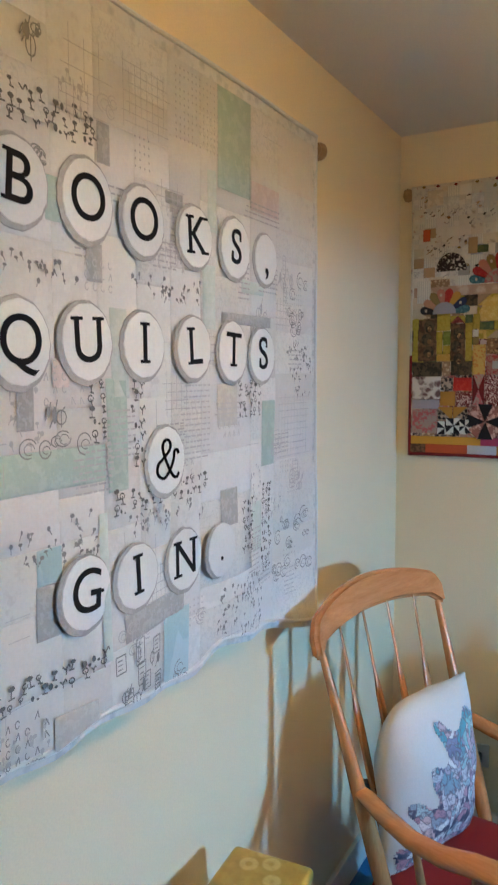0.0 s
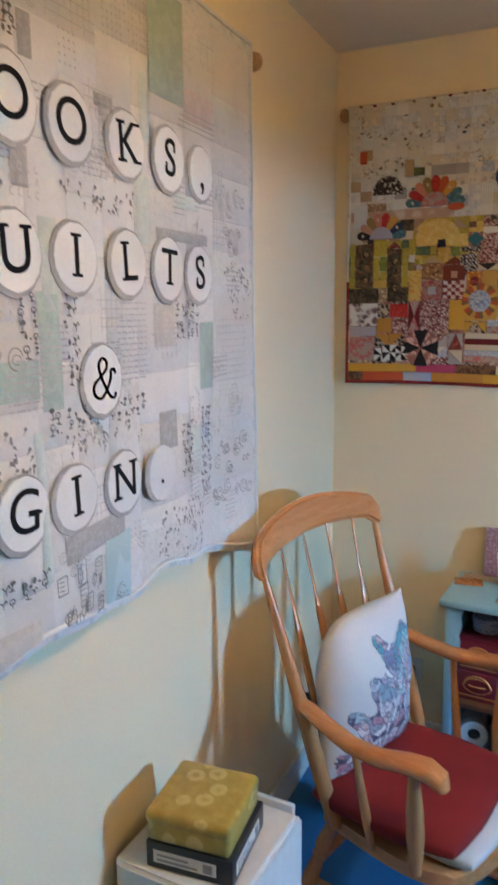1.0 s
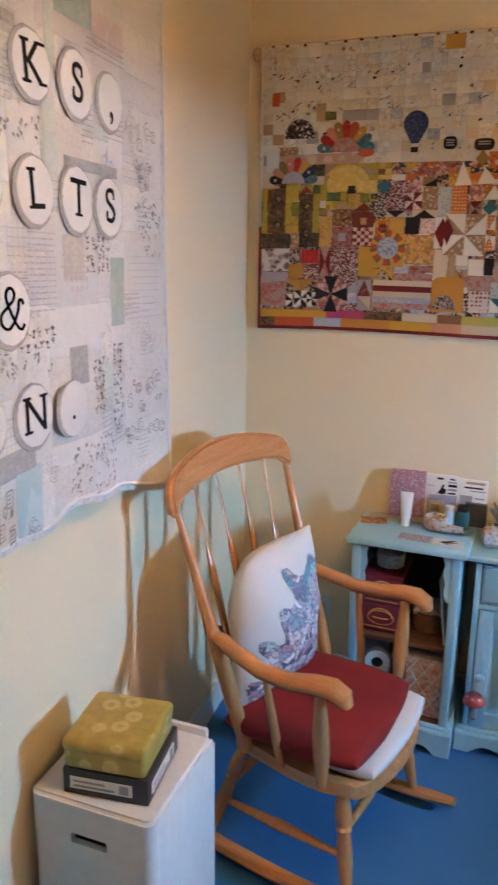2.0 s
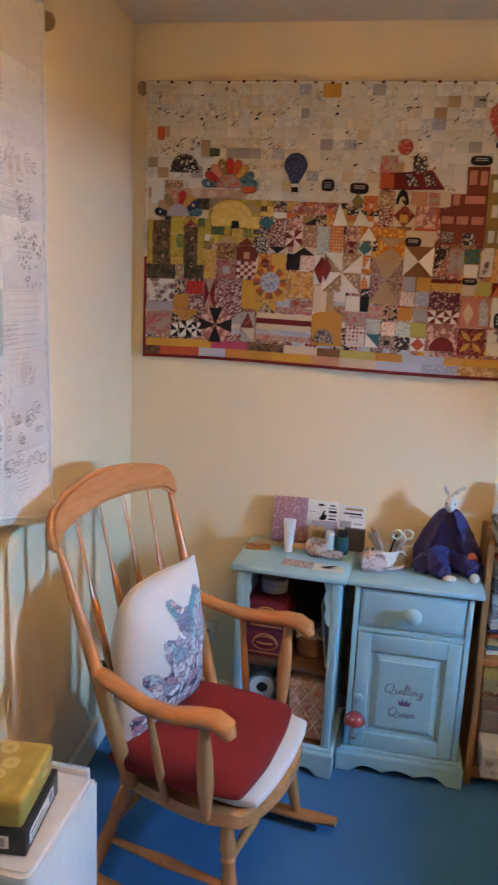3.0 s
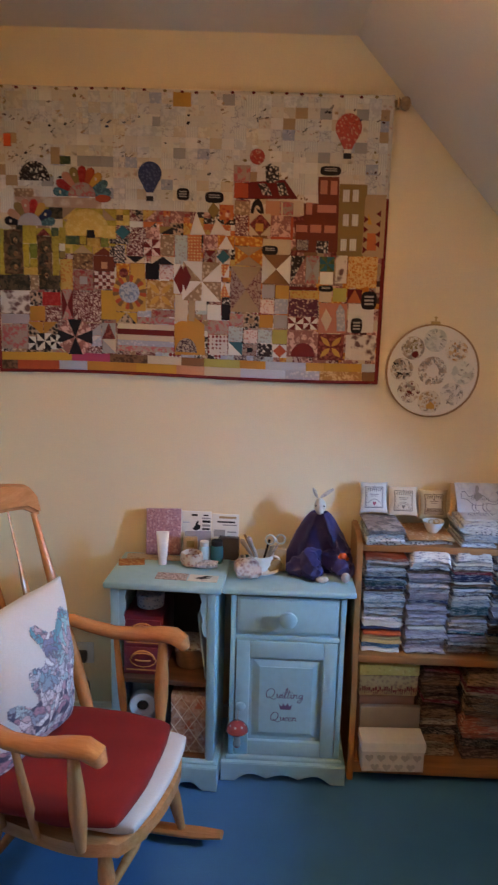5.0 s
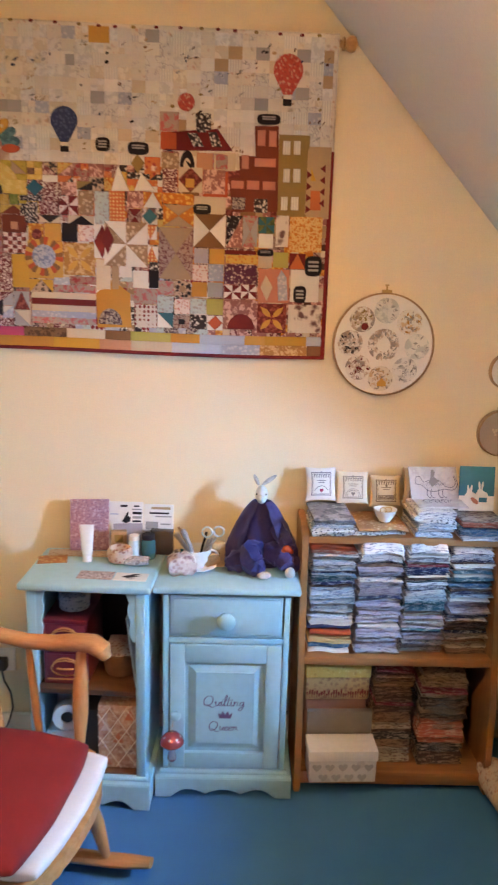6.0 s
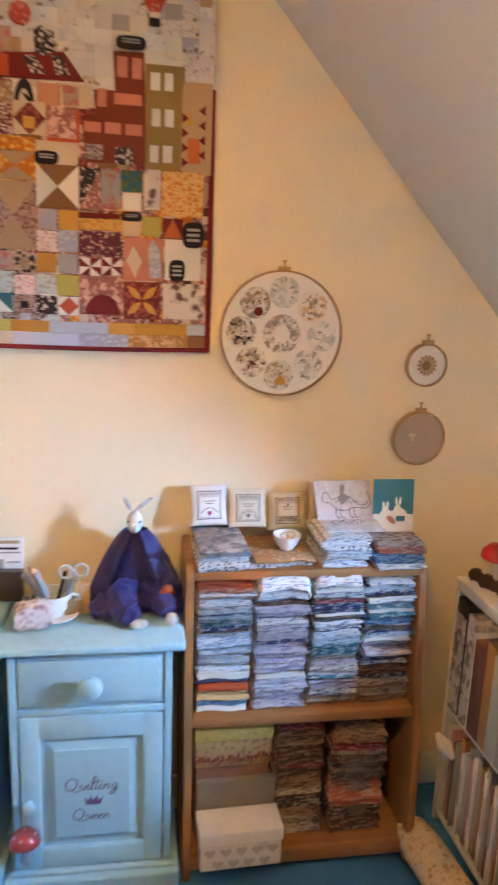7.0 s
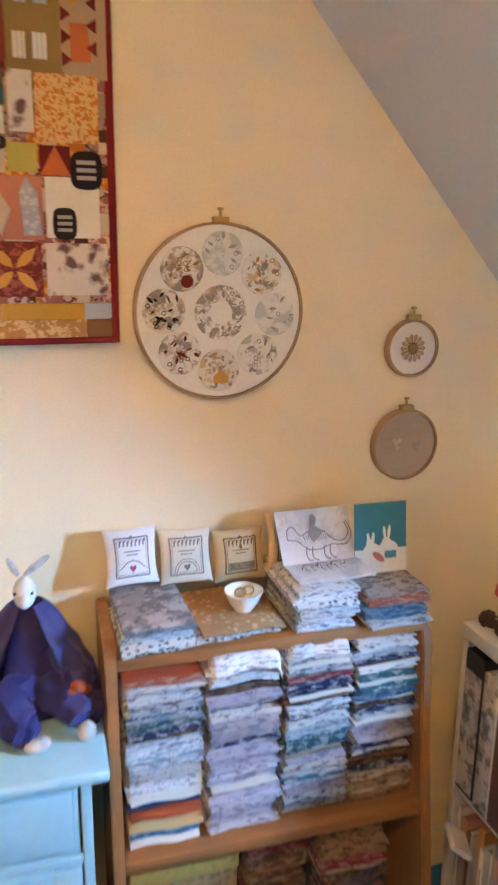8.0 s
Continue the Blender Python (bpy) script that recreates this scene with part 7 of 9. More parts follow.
outer = [bm.verts.new((0.052 * math.cos(2 * math.pi * i / n), -0.0056, 0.052 * math.sin(2 * math.pi * i / n))) for i in range(n)]
for i in range(n):
    bm.faces.new((inner[i], inner[(i + 1) % n], outer[(i + 1) % n], outer[i]))
part("wreath", bm, "hoop_motif", h0, "ring-shaped printed applique")
bm = bmesh.new()
r = 0.015
bm.faces.new([bm.verts.new((x, -0.0080, z)) for x, z in ((-r, -0.135), (r, -0.135), (r, -0.122), (0, -0.108), (-r, -0.122))])
part("orange_house", bm, "plain_gold", h0, "small orange house applique")
part("brown_mark", lathe([(0.012, 0), (0.011, 0.001), (0, 0.0012)], 12, pose(-0.066, -0.0064, 0.058, 90, 0, 0)), "plain_maroon", h0)
h1 = hoops[1]
bm = bmesh.new()
for k in range(14):
    a = 2 * math.pi * k / 14
    for s in (0,):
        p = [(0.010, -0.18), (0.026, -0.20), (0.031, 0), (0.026, 0.20), (0.010, 0.18)]
        bm.faces.new([bm.verts.new((q * math.cos(a + w), -0.0058 - 0.0002 * (k % 2), q * math.sin(a + w))) for q, w in p])
part("flower", bm, "plain_tan", h1, "stitched tan flower")
part("flower_heart", lathe([(0.012, 0), (0.010, 0.002), (0, 0.003)], 16, pose(0, -0.0055, 0, 90, 0, 0)), "plain_olive", h1, "dark brown flower centre")
h2 = hoops[2]
for x, z in ((-0.022, 0.004), (0.028, -0.008)):
    bm = bmesh.new()
    for dx, dz, q in ((0, 0, 0.005), (0.007, 0.006, 0.0055), (-0.005, 0.007, 0.005), (0.004, -0.009, 0.004)):
        add_lathe(bm, [(q, 0), (q * 0.8, 0.0016), (0, 0.002)], 12, pose(x + dx, -0.0045, z + dz, 90, 0, 0))
    part("stitched_bee", bm, "plain_cream" if x < 0 else "plain_grey", h2)


# ---- folded fabric on the bookcase ----
def folded(w, d, t, seed, wob=0.004):
    """One folded length of cloth, w wide, d deep, t thick: rounded fold to the front with a crease."""
    rg = random.Random(seed)
    bm2 = bmesh.new()
    nx = 12
    tilt, shift = rg.uniform(-0.4, 0.4) * t, rg.uniform(-0.006, 0.006)
    rows = []
    folds = rg.choice((1, 2, 2, 3))
    rg_off = [rg.uniform(-0.004, 0.004) for _ in range(folds)]
    for i in range(nx + 1):
        x = (i / nx - 0.5) * w
        e = 1 - 0.25 * abs(2 * i / nx - 1) ** 6
        off = shift + wob * noise.noise(Vector((x * 18, seed * 1.7, 0)))
        lift = 0.7 * tilt * (i / nx - 0.5) + 0.0055 * noise.noise(Vector((x * 13, seed * 0.13, 5))) + 0.35 * t * noise.noise(Vector((x * 24, seed * 3.1, 5)))
        prof = [(0.0, 0.0)]
        for k in range(folds):
            for a in (-80, -40, 0, 40, 80):
                prof.append((-d + 1.0 * t / folds - 1.25 * t / folds * math.cos(radians(a)) + 0.003 * (1 - abs(math.cos(radians(a)))) + rg_off[k], (k + 0.5) * t / folds + 0.48 * t / folds * math.sin(radians(a))))
        prof.append((0.0, t))
        rows.append([bm2.verts.new((x, y * (1.0 if y > -d * 0.5 else 1 + off / d), z * e + lift * (1 if y < -d * 0.4 else 0.2))) for y, z in prof])
    m = len(rows[0])
    for a, b in zip(rows, rows[1:]):
        for k in range(m):
            j = (k + 1) % m
            bm2.faces.new((a[k], b[k], b[j], a[j]))
    bm2.faces.new(rows[0])
    bm2.faces.new(list(reversed(rows[-1])))
    return bm2


def fabric_stack(x0, x1, yb, depth, z0, z1, mats, label, seed, group="stacks of folded fabric", turn=0.0):
    t = thing("fabric_stack", pose((x0 + x1) / 2, yb, z0, 0, 0, turn), label, "fabric", group)
    rg = random.Random(seed)
    base = 6 if len(mats) > 22 else 0
    mats = mats[:base] + [m_ for m_ in mats[base:] for _ in range(rg.choice((2, 3, 3, 4)) if len(mats) > 18 else rg.choice((2, 2, 3)) if len(mats) > 8 else 1)]
    if len(mats) > 48:
        mats = [rg.choice((white, PALE_B, NAVYP, SLATE, TEALP, DARKB)) if 12 < i and rg.random() < 0.34 else q for i, q in enumerate(mats)]
    n = len(mats)
    ts = [3.6 if i < base else rg.uniform(0.6, 1.4) for i in range(n)]
    k = (z1 - z0) / sum(ts)
    z = 0.0
    for i, mat in enumerate(mats):
        h = ts[i] * k
        w = (x1 - x0) * rg.uniform(0.91, 1.02)
        p = part("folded_fabric", folded(w, depth * (rg.uniform(1.0, 1.03) if i < base else rg.uniform(0.90, 1.04)), h * 0.86, seed * 100 + i), mat, t)
        p.location = (rg.uniform(-0.004, 0.004), 0, z)
        p.rotation_euler = (0, 0, rg.uniform(-0.02, 0.02))
        z += h
    return t


# streaks serve as print and as painted shade in the gaps between folds
FB = palette("stack_print", [((0.50, 0.60, 0.70), ((0.08, 0.12, 0.22), (0.74, 0.76, 0.78)), 90, 0.24, "streak"), ((0.64, 0.64, 0.68), ((0.07, 0.08, 0.13),), 105, 0.30, "streak"), ((0.78, 0.77, 0.78), ((0.16, 0.18, 0.27),), 105, 0.20, "streak"), ((0.22, 0.36, 0.48), ((0.66, 0.68, 0.70),), 105, 0.3, "streak"), ((0.50, 0.46, 0.55), ((0.24, 0.21, 0.29),), 90, 0.26, "streak"), ((0.58, 0.55, 0.61), ((0.22, 0.20, 0.27),), 120, 0.28, "streak"), ((0.03, 0.12, 0.16), ((0.5, 0.55, 0.58),), 105, 0.24, "streak"), ((0.02, 0.03, 0.09), ((0.45, 0.48, 0.55),), 120, 0.24, "streak"), ((0.20, 0.03, 0.05), ((0.34, 0.20, 0.20),), 105, 0.25, "streak"), ((0.54, 0.49, 0.46), ((0.14, 0.10, 0.10),), 105, 0.25, "streak"), ((0.09, 0.05, 0.04), ((0.28, 0.19, 0.15),), 97, 0.28, "streak"), ((0.34, 0.21, 0.14), ((0.12, 0.06, 0.04),), 105, 0.28, "streak"), ((0.50, 0.43, 0.36), ((0.20, 0.11, 0.08),), 90, 0.24, "streak"), ((0.52, 0.15, 0.10), ((0.66, 0.44, 0.36),), 90, 0.26, "streak"), ((0.04, 0.036, 0.04), ((0.36, 0.30, 0.27),), 112, 0.26, "streak"), ((0.03, 0.14, 0.28), ((0.25, 0.36, 0.46),), 105, 0.3, "streak")], 1.0, 0.95, 0.55)
cloth("dash_print", (0.70, 0.70, 0.70), ((0.04, 0.05, 0.08),), 62, 0.30, "floral", strength=0.95)
cloth("smoke_print", (0.26, 0.255, 0.27), ((0.42, 0.41, 0.42), (0.10, 0.10, 0.12)), 16, 0.3, "noise")
cloth("bronze_print", (0.34, 0.20, 0.10), ((0.48, 0.36, 0.24),), 45, 0.2, "floral", strength=0.9)
cloth("buff", (0.58, 0.40, 0.19), (), 40)
BLUE, SLATE, PALE_B, SPOT, LILAC, MAUVE, TEALP, NAVYP, WINE, TAUPE, DARKB, TANB, CREAMP, CORAL, BLACKP, OCEAN = FB
white, cream = PLAIN["white"], PLAIN["cream"]
fabric_stack(1.364, 1.508, -0.035, 0.185, 0.462, 0.822, [white, OCEAN, "buff", "buff", PLAIN["rust"], PLAIN["navy"], white, white, PALE_B, BLUE, PALE_B, BLUE, SPOT, BLUE, SLATE, PALE_B, TEALP, SPOT, BLUE, SLATE, PALE_B, PALE_B, CORAL, PLAIN["rust"]], "tall stack of folded pale blue, white and bright plain fabrics", 1)
fabric_stack(1.514, 1.660, -0.035, 0.192, 0.462, 0.826, [TAUPE, MAUVE, LILAC, MAUVE, MAUVE, LILAC, MAUVE, LILAC, LILAC, MAUVE, LILAC, LILAC, PALE_B, LILAC, MAUVE, LILAC, PALE_B, MAUVE, LILAC, SLATE, PALE_B, PALE_B], "tall stack of folded lilac-grey printed fabrics", 2)
fabric_stack(1.667, 1.804, -0.038, 0.192, 0.462, 0.824, [CREAMP, TAUPE, SLATE, LILAC, NAVYP, MAUVE, TAUPE, LILAC, CREAMP, TEALP, TEALP, BLUE, PALE_B, SLATE, PALE_B, BLUE, NAVYP, WINE, WINE, SLATE, PALE_B, PALE_B], "tall stack of folded grey, wine and teal printed fabrics", 3)
fabric_stack(1.811, 1.950, -0.040, 0.190, 0.462, 0.822, [TANB, CREAMP, TANB, TAUPE, TANB, DARKB, DARKB, WINE, DARKB, LILAC, LILAC, NAVYP, BLUE, NAVYP, OCEAN, OCEAN, CREAMP, CORAL, PALE_B, CREAMP, BLUE, PALE_B], "tall stack of folded tan, navy and pale fabrics", 4)
for x0, x1 in ((1.516, 1.658), (1.669, 1.802)):
    hp = thing("folded_sheet", pose((x0 + x1) / 2, -0.035, 0.833), "pale blue-white cloth folded over a fabric stack", "cloth", "folded white sheets")
    w_ = (x1 - x0) * 0.98
    part("sheet", sheet(lambda u, v: Vector(((u - 0.5) * w_ * (1 + 0.03 * (1 - abs(2 * u - 1) ** 4)), -0.198 * v - 0.004 * math.sin(9 * u), 0.0035 + 0.0035 * (1 - abs(2 * u - 1) ** 3) - (0.030 * max(0, (v - 0.94) / 0.06) if 0.04 < u < 0.96 else 0.03 * max(0.0, v - 0.9) * 10) - (0.02 * (1 - min(u, 1 - u) / 0.06) if min(u, 1 - u) < 0.06 else 0))), 24, 16, 0.0025), PALE_B, hp)
# piles on the top board
fabric_stack(1.362, 1.500, -0.030, 0.185, 0.856, 0.918, ["dash_print", "dash_print", BLUE, "smoke_print", "smoke_print"], "low stack of folded grey and white fabrics", 5)
fabric_stack(1.506, 1.672, -0.030, 0.175, 0.856, 0.888, ["dash_print", "bronze_print"], "brown folded fabric with a printed edge", 6)
fabric_stack(1.690, 1.822, -0.030, 0.195, 0.856, 0.948, [BLUE, PALE_B, BLUE, "dash_print", PALE_B, PALE_B], "stack of folded pale grey printed fabrics", 7)
fabric_stack(1.832, 1.975, -0.038, 0.192, 0.8565, 0.920, [BLUE, OCEAN, OCEAN, CORAL, TAUPE], "small stack of blue and coral folded fabrics", 8)
# piles and boxes on the lower shelf
fabric_stack(1.590, 1.722, -0.040, 0.200, 0.068, 0.406, [CREAMP, CREAMP, TANB, BLACKP, DARKB, CREAMP, TANB, DARKB, WINE, DARKB, TANB, DARKB, WINE], "stack of folded dark and cream printed fabrics", 9)
fabric_stack(1.752, 1.905, -0.050, 0.200, 0.068, 0.398, [DARKB, BLACKP, CORAL, CORAL, CORAL, DARKB, TANB, DARKB, CREAMP, WINE, TANB], "leaning stack of dark and coral folded fabrics in a tub", 10, turn=-2)
m, nt, b = nodes_of("clear_plastic", 0.18)
b.inputs["Base Color"].default_value = (0.8, 0.8, 0.78, 1)
b.inputs["Transmission Weight"].default_value = 0.9
b.inputs["IOR"].default_value = 1.2
tub = thing("plastic_tub", pose(1.832, -0.150, 0.069), "clear flexible plastic tub round folded fabric", "tub")
part("wall", lathe([(0.098, 0.0), (0.112, 0.10), (0.125, 0.24), (0.128, 0.245), (0.123, 0.24), (0.110, 0.10), (0.096, 0.003)], 32, Matrix.Diagonal((0.80, 0.88, 1, 1))), "clear_plastic", tub)
tub.visible_shadow = True
cloth("floral_yellow", (0.38, 0.29, 0.085), ((0.27, 0.18, 0.05), (0.44, 0.37, 0.15)), 34, 0.2, "floral", 0.6)
cloth("floral_border", (0.33, 0.235, 0.12), ((0.17, 0.09, 0.06),), 45, 0.30, "floral", 0.6)
painted("heart_grey", (0.36, 0.345, 0.335), 0.7, 0.1)
cloth("heart_card", (0.64, 0.62, 0.60), ((0.48, 0.46, 0.45),), 13, 0.34, "dots", 0.6)
painted("brown_card", (0.24, 0.12, 0.08), 0.7, 0.1)
painted("grey_card", (0.19, 0.165, 0.14), 0.7, 0.1)
fb = thing("brown_box", pose(1.468, -0.035, 0.069), "plain brown cardboard box on the lower shelf", "box")
part("body", box(-0.100, 0.100, -0.185, 0, 0.0, 0.228, 0.003), "brown_card", fb)
fb2 = thing("floral_box", pose(1.468, -0.035, 0.298), "yellow floral lidded box on top of another box", "box")
part("body", box(-0.105, 0.105, -0.195, 0, 0.0, 0.078, 0.003), "floral_border", fb2)
part("lid", box(-0.108, 0.108, -0.198, 0.002, 0.079, 0.128, 0.004), "floral_yellow", fb2)
bm = bmesh.new()
rg = random.Random(9)
for k in range(26):
    cx, hh = -0.100 + 0.008 * k, rg.uniform(0.014, 0.032)
    add_box(bm, cx - 0.0009, cx + 0.0009, -0.1956, -0.1951, 0.006, 0.006 + hh)
    add_box(bm, cx - rg.uniform(0.002, 0.004), cx + rg.uniform(0.002, 0.004), -0.1957, -0.1951, 0.006 + hh * 0.5, 0.006 + hh)
tagged(part("printed_border", bm, "plain_maroon", fb2, "dark red printed border of small trees"), kind="stuff")
gb = thing("grey_folder_box", pose(1.478, -0.222, 0.069), "flat grey-brown box file standing on its edge", "box")
part("body", box(-0.108, 0.108, -0.022, 0.0, 0.0, 0.192, 0.003), "grey_card", gb)
hb = thing("heart_box", pose(1.478, -0.247, 0.069), "white gift box with grey printed hearts and a lid", "box")
part("body", box(-0.108, 0.108, -0.092, 0.0, 0.0, 0.108, 0.003), "heart_card", hb)
part("lid", box(-0.112, 0.112, -0.096, 0.0015, 0.078, 0.114, 0.004), "white_card", hb, "plain pale lid")
for row in range(2):
    for k in range(5 - row):
        cx, cz, q = -0.084 + 0.042 * k + 0.021 * row, 0.054 - 0.036 * row, 0.016
        outline = [(cx + q * 0.95 * math.sin(a) ** 3 * (-1 if a > math.pi else 1) * (1 if a <= math.pi else -1), cz + q * (0.80 * math.cos(a) - 0.30 * math.cos(2 * a) - 0.12 * math.cos(3 * a) - 0.05 * math.cos(4 * a))) for a in [2 * math.pi * w / 20 for w in range(20)]]
        part("printed_heart", slab(outline, -0.0928, -0.0921), "heart_grey", hb)


# ---- small cushions, card and bowl on the bookcase ----
def sachet(x, z, w, h, ground, ink, label, style, lean=12, turn=0.0):
    """A small filled packet with drawn-in sides and a printed frame."""
    t = thing("printed_cushion", pose(x, -0.052, z, 90 - lean, 0, turn) @ pose(0, 0, -0.012), label, "cushion", "small printed cushions")

    def face(p, q, s=1, lift=0.0):
        k = max(0.0, (1 - abs(p) ** 2.4) * (1 - abs(q) ** 2.4)) ** 0.55
        pinch = 0.10
        crimp = 0.0016 * math.sin(p * 14) * abs(q) ** 8
        return Vector((p * w / 2 * (1 - pinch * (1 - q * q)), q * h / 2 * (1 - 0.5 * pinch * (1 - p * p)), 0.015 + s * (0.0012 + 0.0145 * k) + crimp + lift))
    bm2 = bmesh.new()
    n = 16
    grids = []
    for s in (1, -1):
        grids.append([[bm2.verts.new(face(math.sin(math.pi * (i / n - 0.5)), math.sin(math.pi * (j / n - 0.5)), s)) for i in range(n + 1)] for j in range(n + 1)])
        for j in range(n):
            for i in range(n):
                q = [grids[-1][j][i], grids[-1][j][i + 1], grids[-1][j + 1][i + 1], grids[-1][j + 1][i]]
                bm2.faces.new(q if s > 0 else q[::-1])
    for k in range(n):
        for a, b, c, d in ((0, k, 0, k + 1), (n, k + 1, n, k), (k + 1, 0, k, 0), (k, n, k + 1, n)):
            bm2.faces.new((grids[0][a][b], grids[1][a][b], grids[1][c][d], grids[0][c][d]))
    part("cover", bm2, ground, t)
    lines = bmesh.new()

    def stroke(pts, wide=0.014):
        fine = []
        for (p0, q0), (p1, q1) in zip(pts, pts[1:]):
            fine += [(p0 + (p1 - p0) * k / 6, q0 + (q1 - q0) * k / 6) for k in range(6)]
        fine.append(pts[-1])
        for (p0, q0), (p1, q1) in zip(fine, fine[1:]):
            d = math.hypot(p1 - p0, q1 - q0) or 1.0
            nx, ny = -(q1 - q0) / d * wide, (p1 - p0) / d * wide
            lines.faces.new([lines.verts.new(face(p, q, 1, 0.0006)) for p, q in ((p0 - nx, q0 - ny), (p1 - nx, q1 - ny), (p1 + nx, q1 + ny), (p0 + nx, q0 + ny))])
    stroke([(-0.66, -0.68), (0.66, -0.68), (0.66, 0.70), (-0.66, 0.70), (-0.66, -0.68)], 0.028)
    stroke([(-0.58, -0.60), (0.58, -0.60), (0.58, 0.62), (-0.58, 0.62), (-0.58, -0.60)], 0.010)
    for k in range(7):
        p = -0.48 + 0.16 * k
        stroke([(p, 0.40), (p, 0.58), (p + 0.08, 0.58)], 0.030)
    stroke([(-0.06, 0.66), (0.0, 0.78), (0.06, 0.66)], 0.030)
    for q, p in ((0.22, 0.34), (0.10, 0.24)):
        stroke([(-p, q), (p, q)], 0.020)
    if style == "arch":
        for r in (0.50, 0.40):
            stroke([(r * math.cos(math.pi * k / 10), -0.58 + r * math.sin(math.pi * k / 10)) for k in range(11)], 0.016)
    elif style == "band":
        for k in range(5):
            stroke([(-0.56, -0.30 - 0.06 * k), (0.56, -0.30 - 0.06 * k)], 0.022)
        stroke([(0.0, 0.46), (-0.05, 0.30), (0.05, 0.30), (0.0, 0.46)], 0.030)
    else:
        stroke([(-0.5, -0.40), (-0.25, -0.18), (0.0, -0.10), (0.25, -0.18), (0.5, -0.40)], 0.020)
    tagged(part("printed_frame", lines, ink, t, "printed frame and unreadable bars", smooth=False), kind="stuff")
    if style != "band":
        bm2 = bmesh.new()
        heart = [(0.0, -0.55), (-0.13, -0.40), (-0.12, -0.30), (-0.06, -0.28), (0.0, -0.34), (0.06, -0.28), (0.12, -0.30), (0.13, -0.40)]
        bm2.faces.new([bm2.verts.new(face(p, q, 1, 0.0009)) for p, q in heart])
        part("printed_heart", bm2, "plain_magenta" if style == "heart" else ink, t, smooth=False)


cloth("linen", (0.66, 0.60, 0.50), (), 40)
cloth("linen_white", (0.70, 0.68, 0.67), (), 40)
cloth("linen_tan", (0.56, 0.42, 0.26), (), 40)
cloth("print_mauve", (0.17, 0.16, 0.21), (), 40)
cloth("print_taupe", (0.20, 0.17, 0.16), (), 40)
cloth("print_brown", (0.14, 0.08, 0.04), (), 40)
sachet(1.405, 0.985, 0.104, 0.112, "linen_white", "print_mauve", "small white cushion with a mauve printed frame and heart", "heart", 14, 3)
sachet(1.513, 0.974, 0.106, 0.108, "linen", "print_taupe", "small linen cushion with an arched grey print", "arch", 16, -2)
sachet(1.624, 0.964, 0.108, 0.106, "linen_tan", "print_brown", "small tan cushion with a brown printed panel", "band", 14, 2)
sachet(1.735, 0.985, 0.104, 0.120, "linen_tan", "print_brown", "small tan cushion partly hidden by printed cloth", "band")
dino = thing("printed_cloth", pose(0, 0, 0), "white cloth with a grey animal drawing draped over a stack", "cloth")


def drape(u, v):
    x = 1.690 + 0.160 * u + 0.012 * v
    s = v * 0.20
    bend = 0.045
    if s < 0.125:
        y, z = -0.075 - 0.045 * (s / 0.125), 1.055 - s * 0.78
    else:
        y, z = -0.120 - (s - 0.125) * 1.02, 0.9575 - (s - 0.125) * 0.05
    return Vector((x, y, z + 0.003 * noise.noise(Vector((u * 5, v * 5, 2)))))


part("sheet", sheet(drape, 16, 16, 0.004), "drawing_cloth", dino)
bm = bmesh.new()


def cloth_stroke(pts, wide):
    for (a0, b0), (a1, b1) in zip(pts, pts[1:]):
        d = math.hypot(a1 - a0, b1 - b0) or 1.0
        nx, ny = -(b1 - b0) / d * wide, (a1 - a0) / d * wide
        bm.faces.new([bm.verts.new(drape(a, b) + Vector((0, -0.0048, 0.0022))) for a, b in ((a0 - nx, b0 - ny), (a1 - nx, b1 - ny), (a1 + nx, b1 + ny), (a0 + nx, b0 + ny))])


def curve_of(points, n=8):
    out = []
    for k in range(len(points) - 1):
        p0, p1, p2, p3 = points[max(k - 1, 0)], points[k], points[k + 1], points[min(k + 2, len(points) - 1)]
        for i in range(n):
            t_ = i / n
            out.append(tuple(0.5 * (2 * p1[c] + (p2[c] - p0[c]) * t_ + (2 * p0[c] - 5 * p1[c] + 4 * p2[c] - p3[c]) * t_ * t_ + (3 * p1[c] - p0[c] - 3 * p2[c] + p3[c]) * t_ ** 3) for c in (0, 1)))
    return out + [points[-1]]


# a long-tailed animal in outline, with smaller ones below
cloth_stroke(curve_of([(0.10, 0.34), (0.12, 0.22), (0.20, 0.20), (0.28, 0.30), (0.42, 0.26), (0.60, 0.27), (0.72, 0.38), (0.86, 0.40), (0.94, 0.30), (0.90, 0.20)]), 0.006)
cloth_stroke(curve_of([(0.10, 0.34), (0.22, 0.36), (0.34, 0.46), (0.52, 0.48), (0.68, 0.44), (0.88, 0.45), (0.98, 0.32), (0.92, 0.18)]), 0.006)
for x in (0.34, 0.42, 0.58, 0.66):
    cloth_stroke(curve_of([(x, 0.44), (x - 0.02, 0.54), (x + 0.02, 0.60), (x + 0.06, 0.60)]), 0.008)
for x in (0.25, 0.45, 0.64):
    cloth_stroke(curve_of([(x - 0.08, 0.74), (x - 0.02, 0.66), (x + 0.06, 0.67), (x + 0.10, 0.72), (x + 0.15, 0.66)]), 0.006)
    cloth_stroke(curve_of([(x - 0.02, 0.70), (x - 0.03, 0.78), (x, 0.80)]), 0.006)
    cloth_stroke(curve_of([(x + 0.06, 0.70), (x + 0.05, 0.78), (x + 0.08, 0.80)]), 0.006)
for k in range(14):
    x = 0.32 + 0.03 * k
    cloth_stroke([(x, 0.31), (x + 0.015, 0.38 - 0.01 * (k % 3))], 0.004)
part("animal_drawing", bm, "print_mauve", dino, "grey line drawing of a long-tailed animal", smooth=False)
bm = bmesh.new()
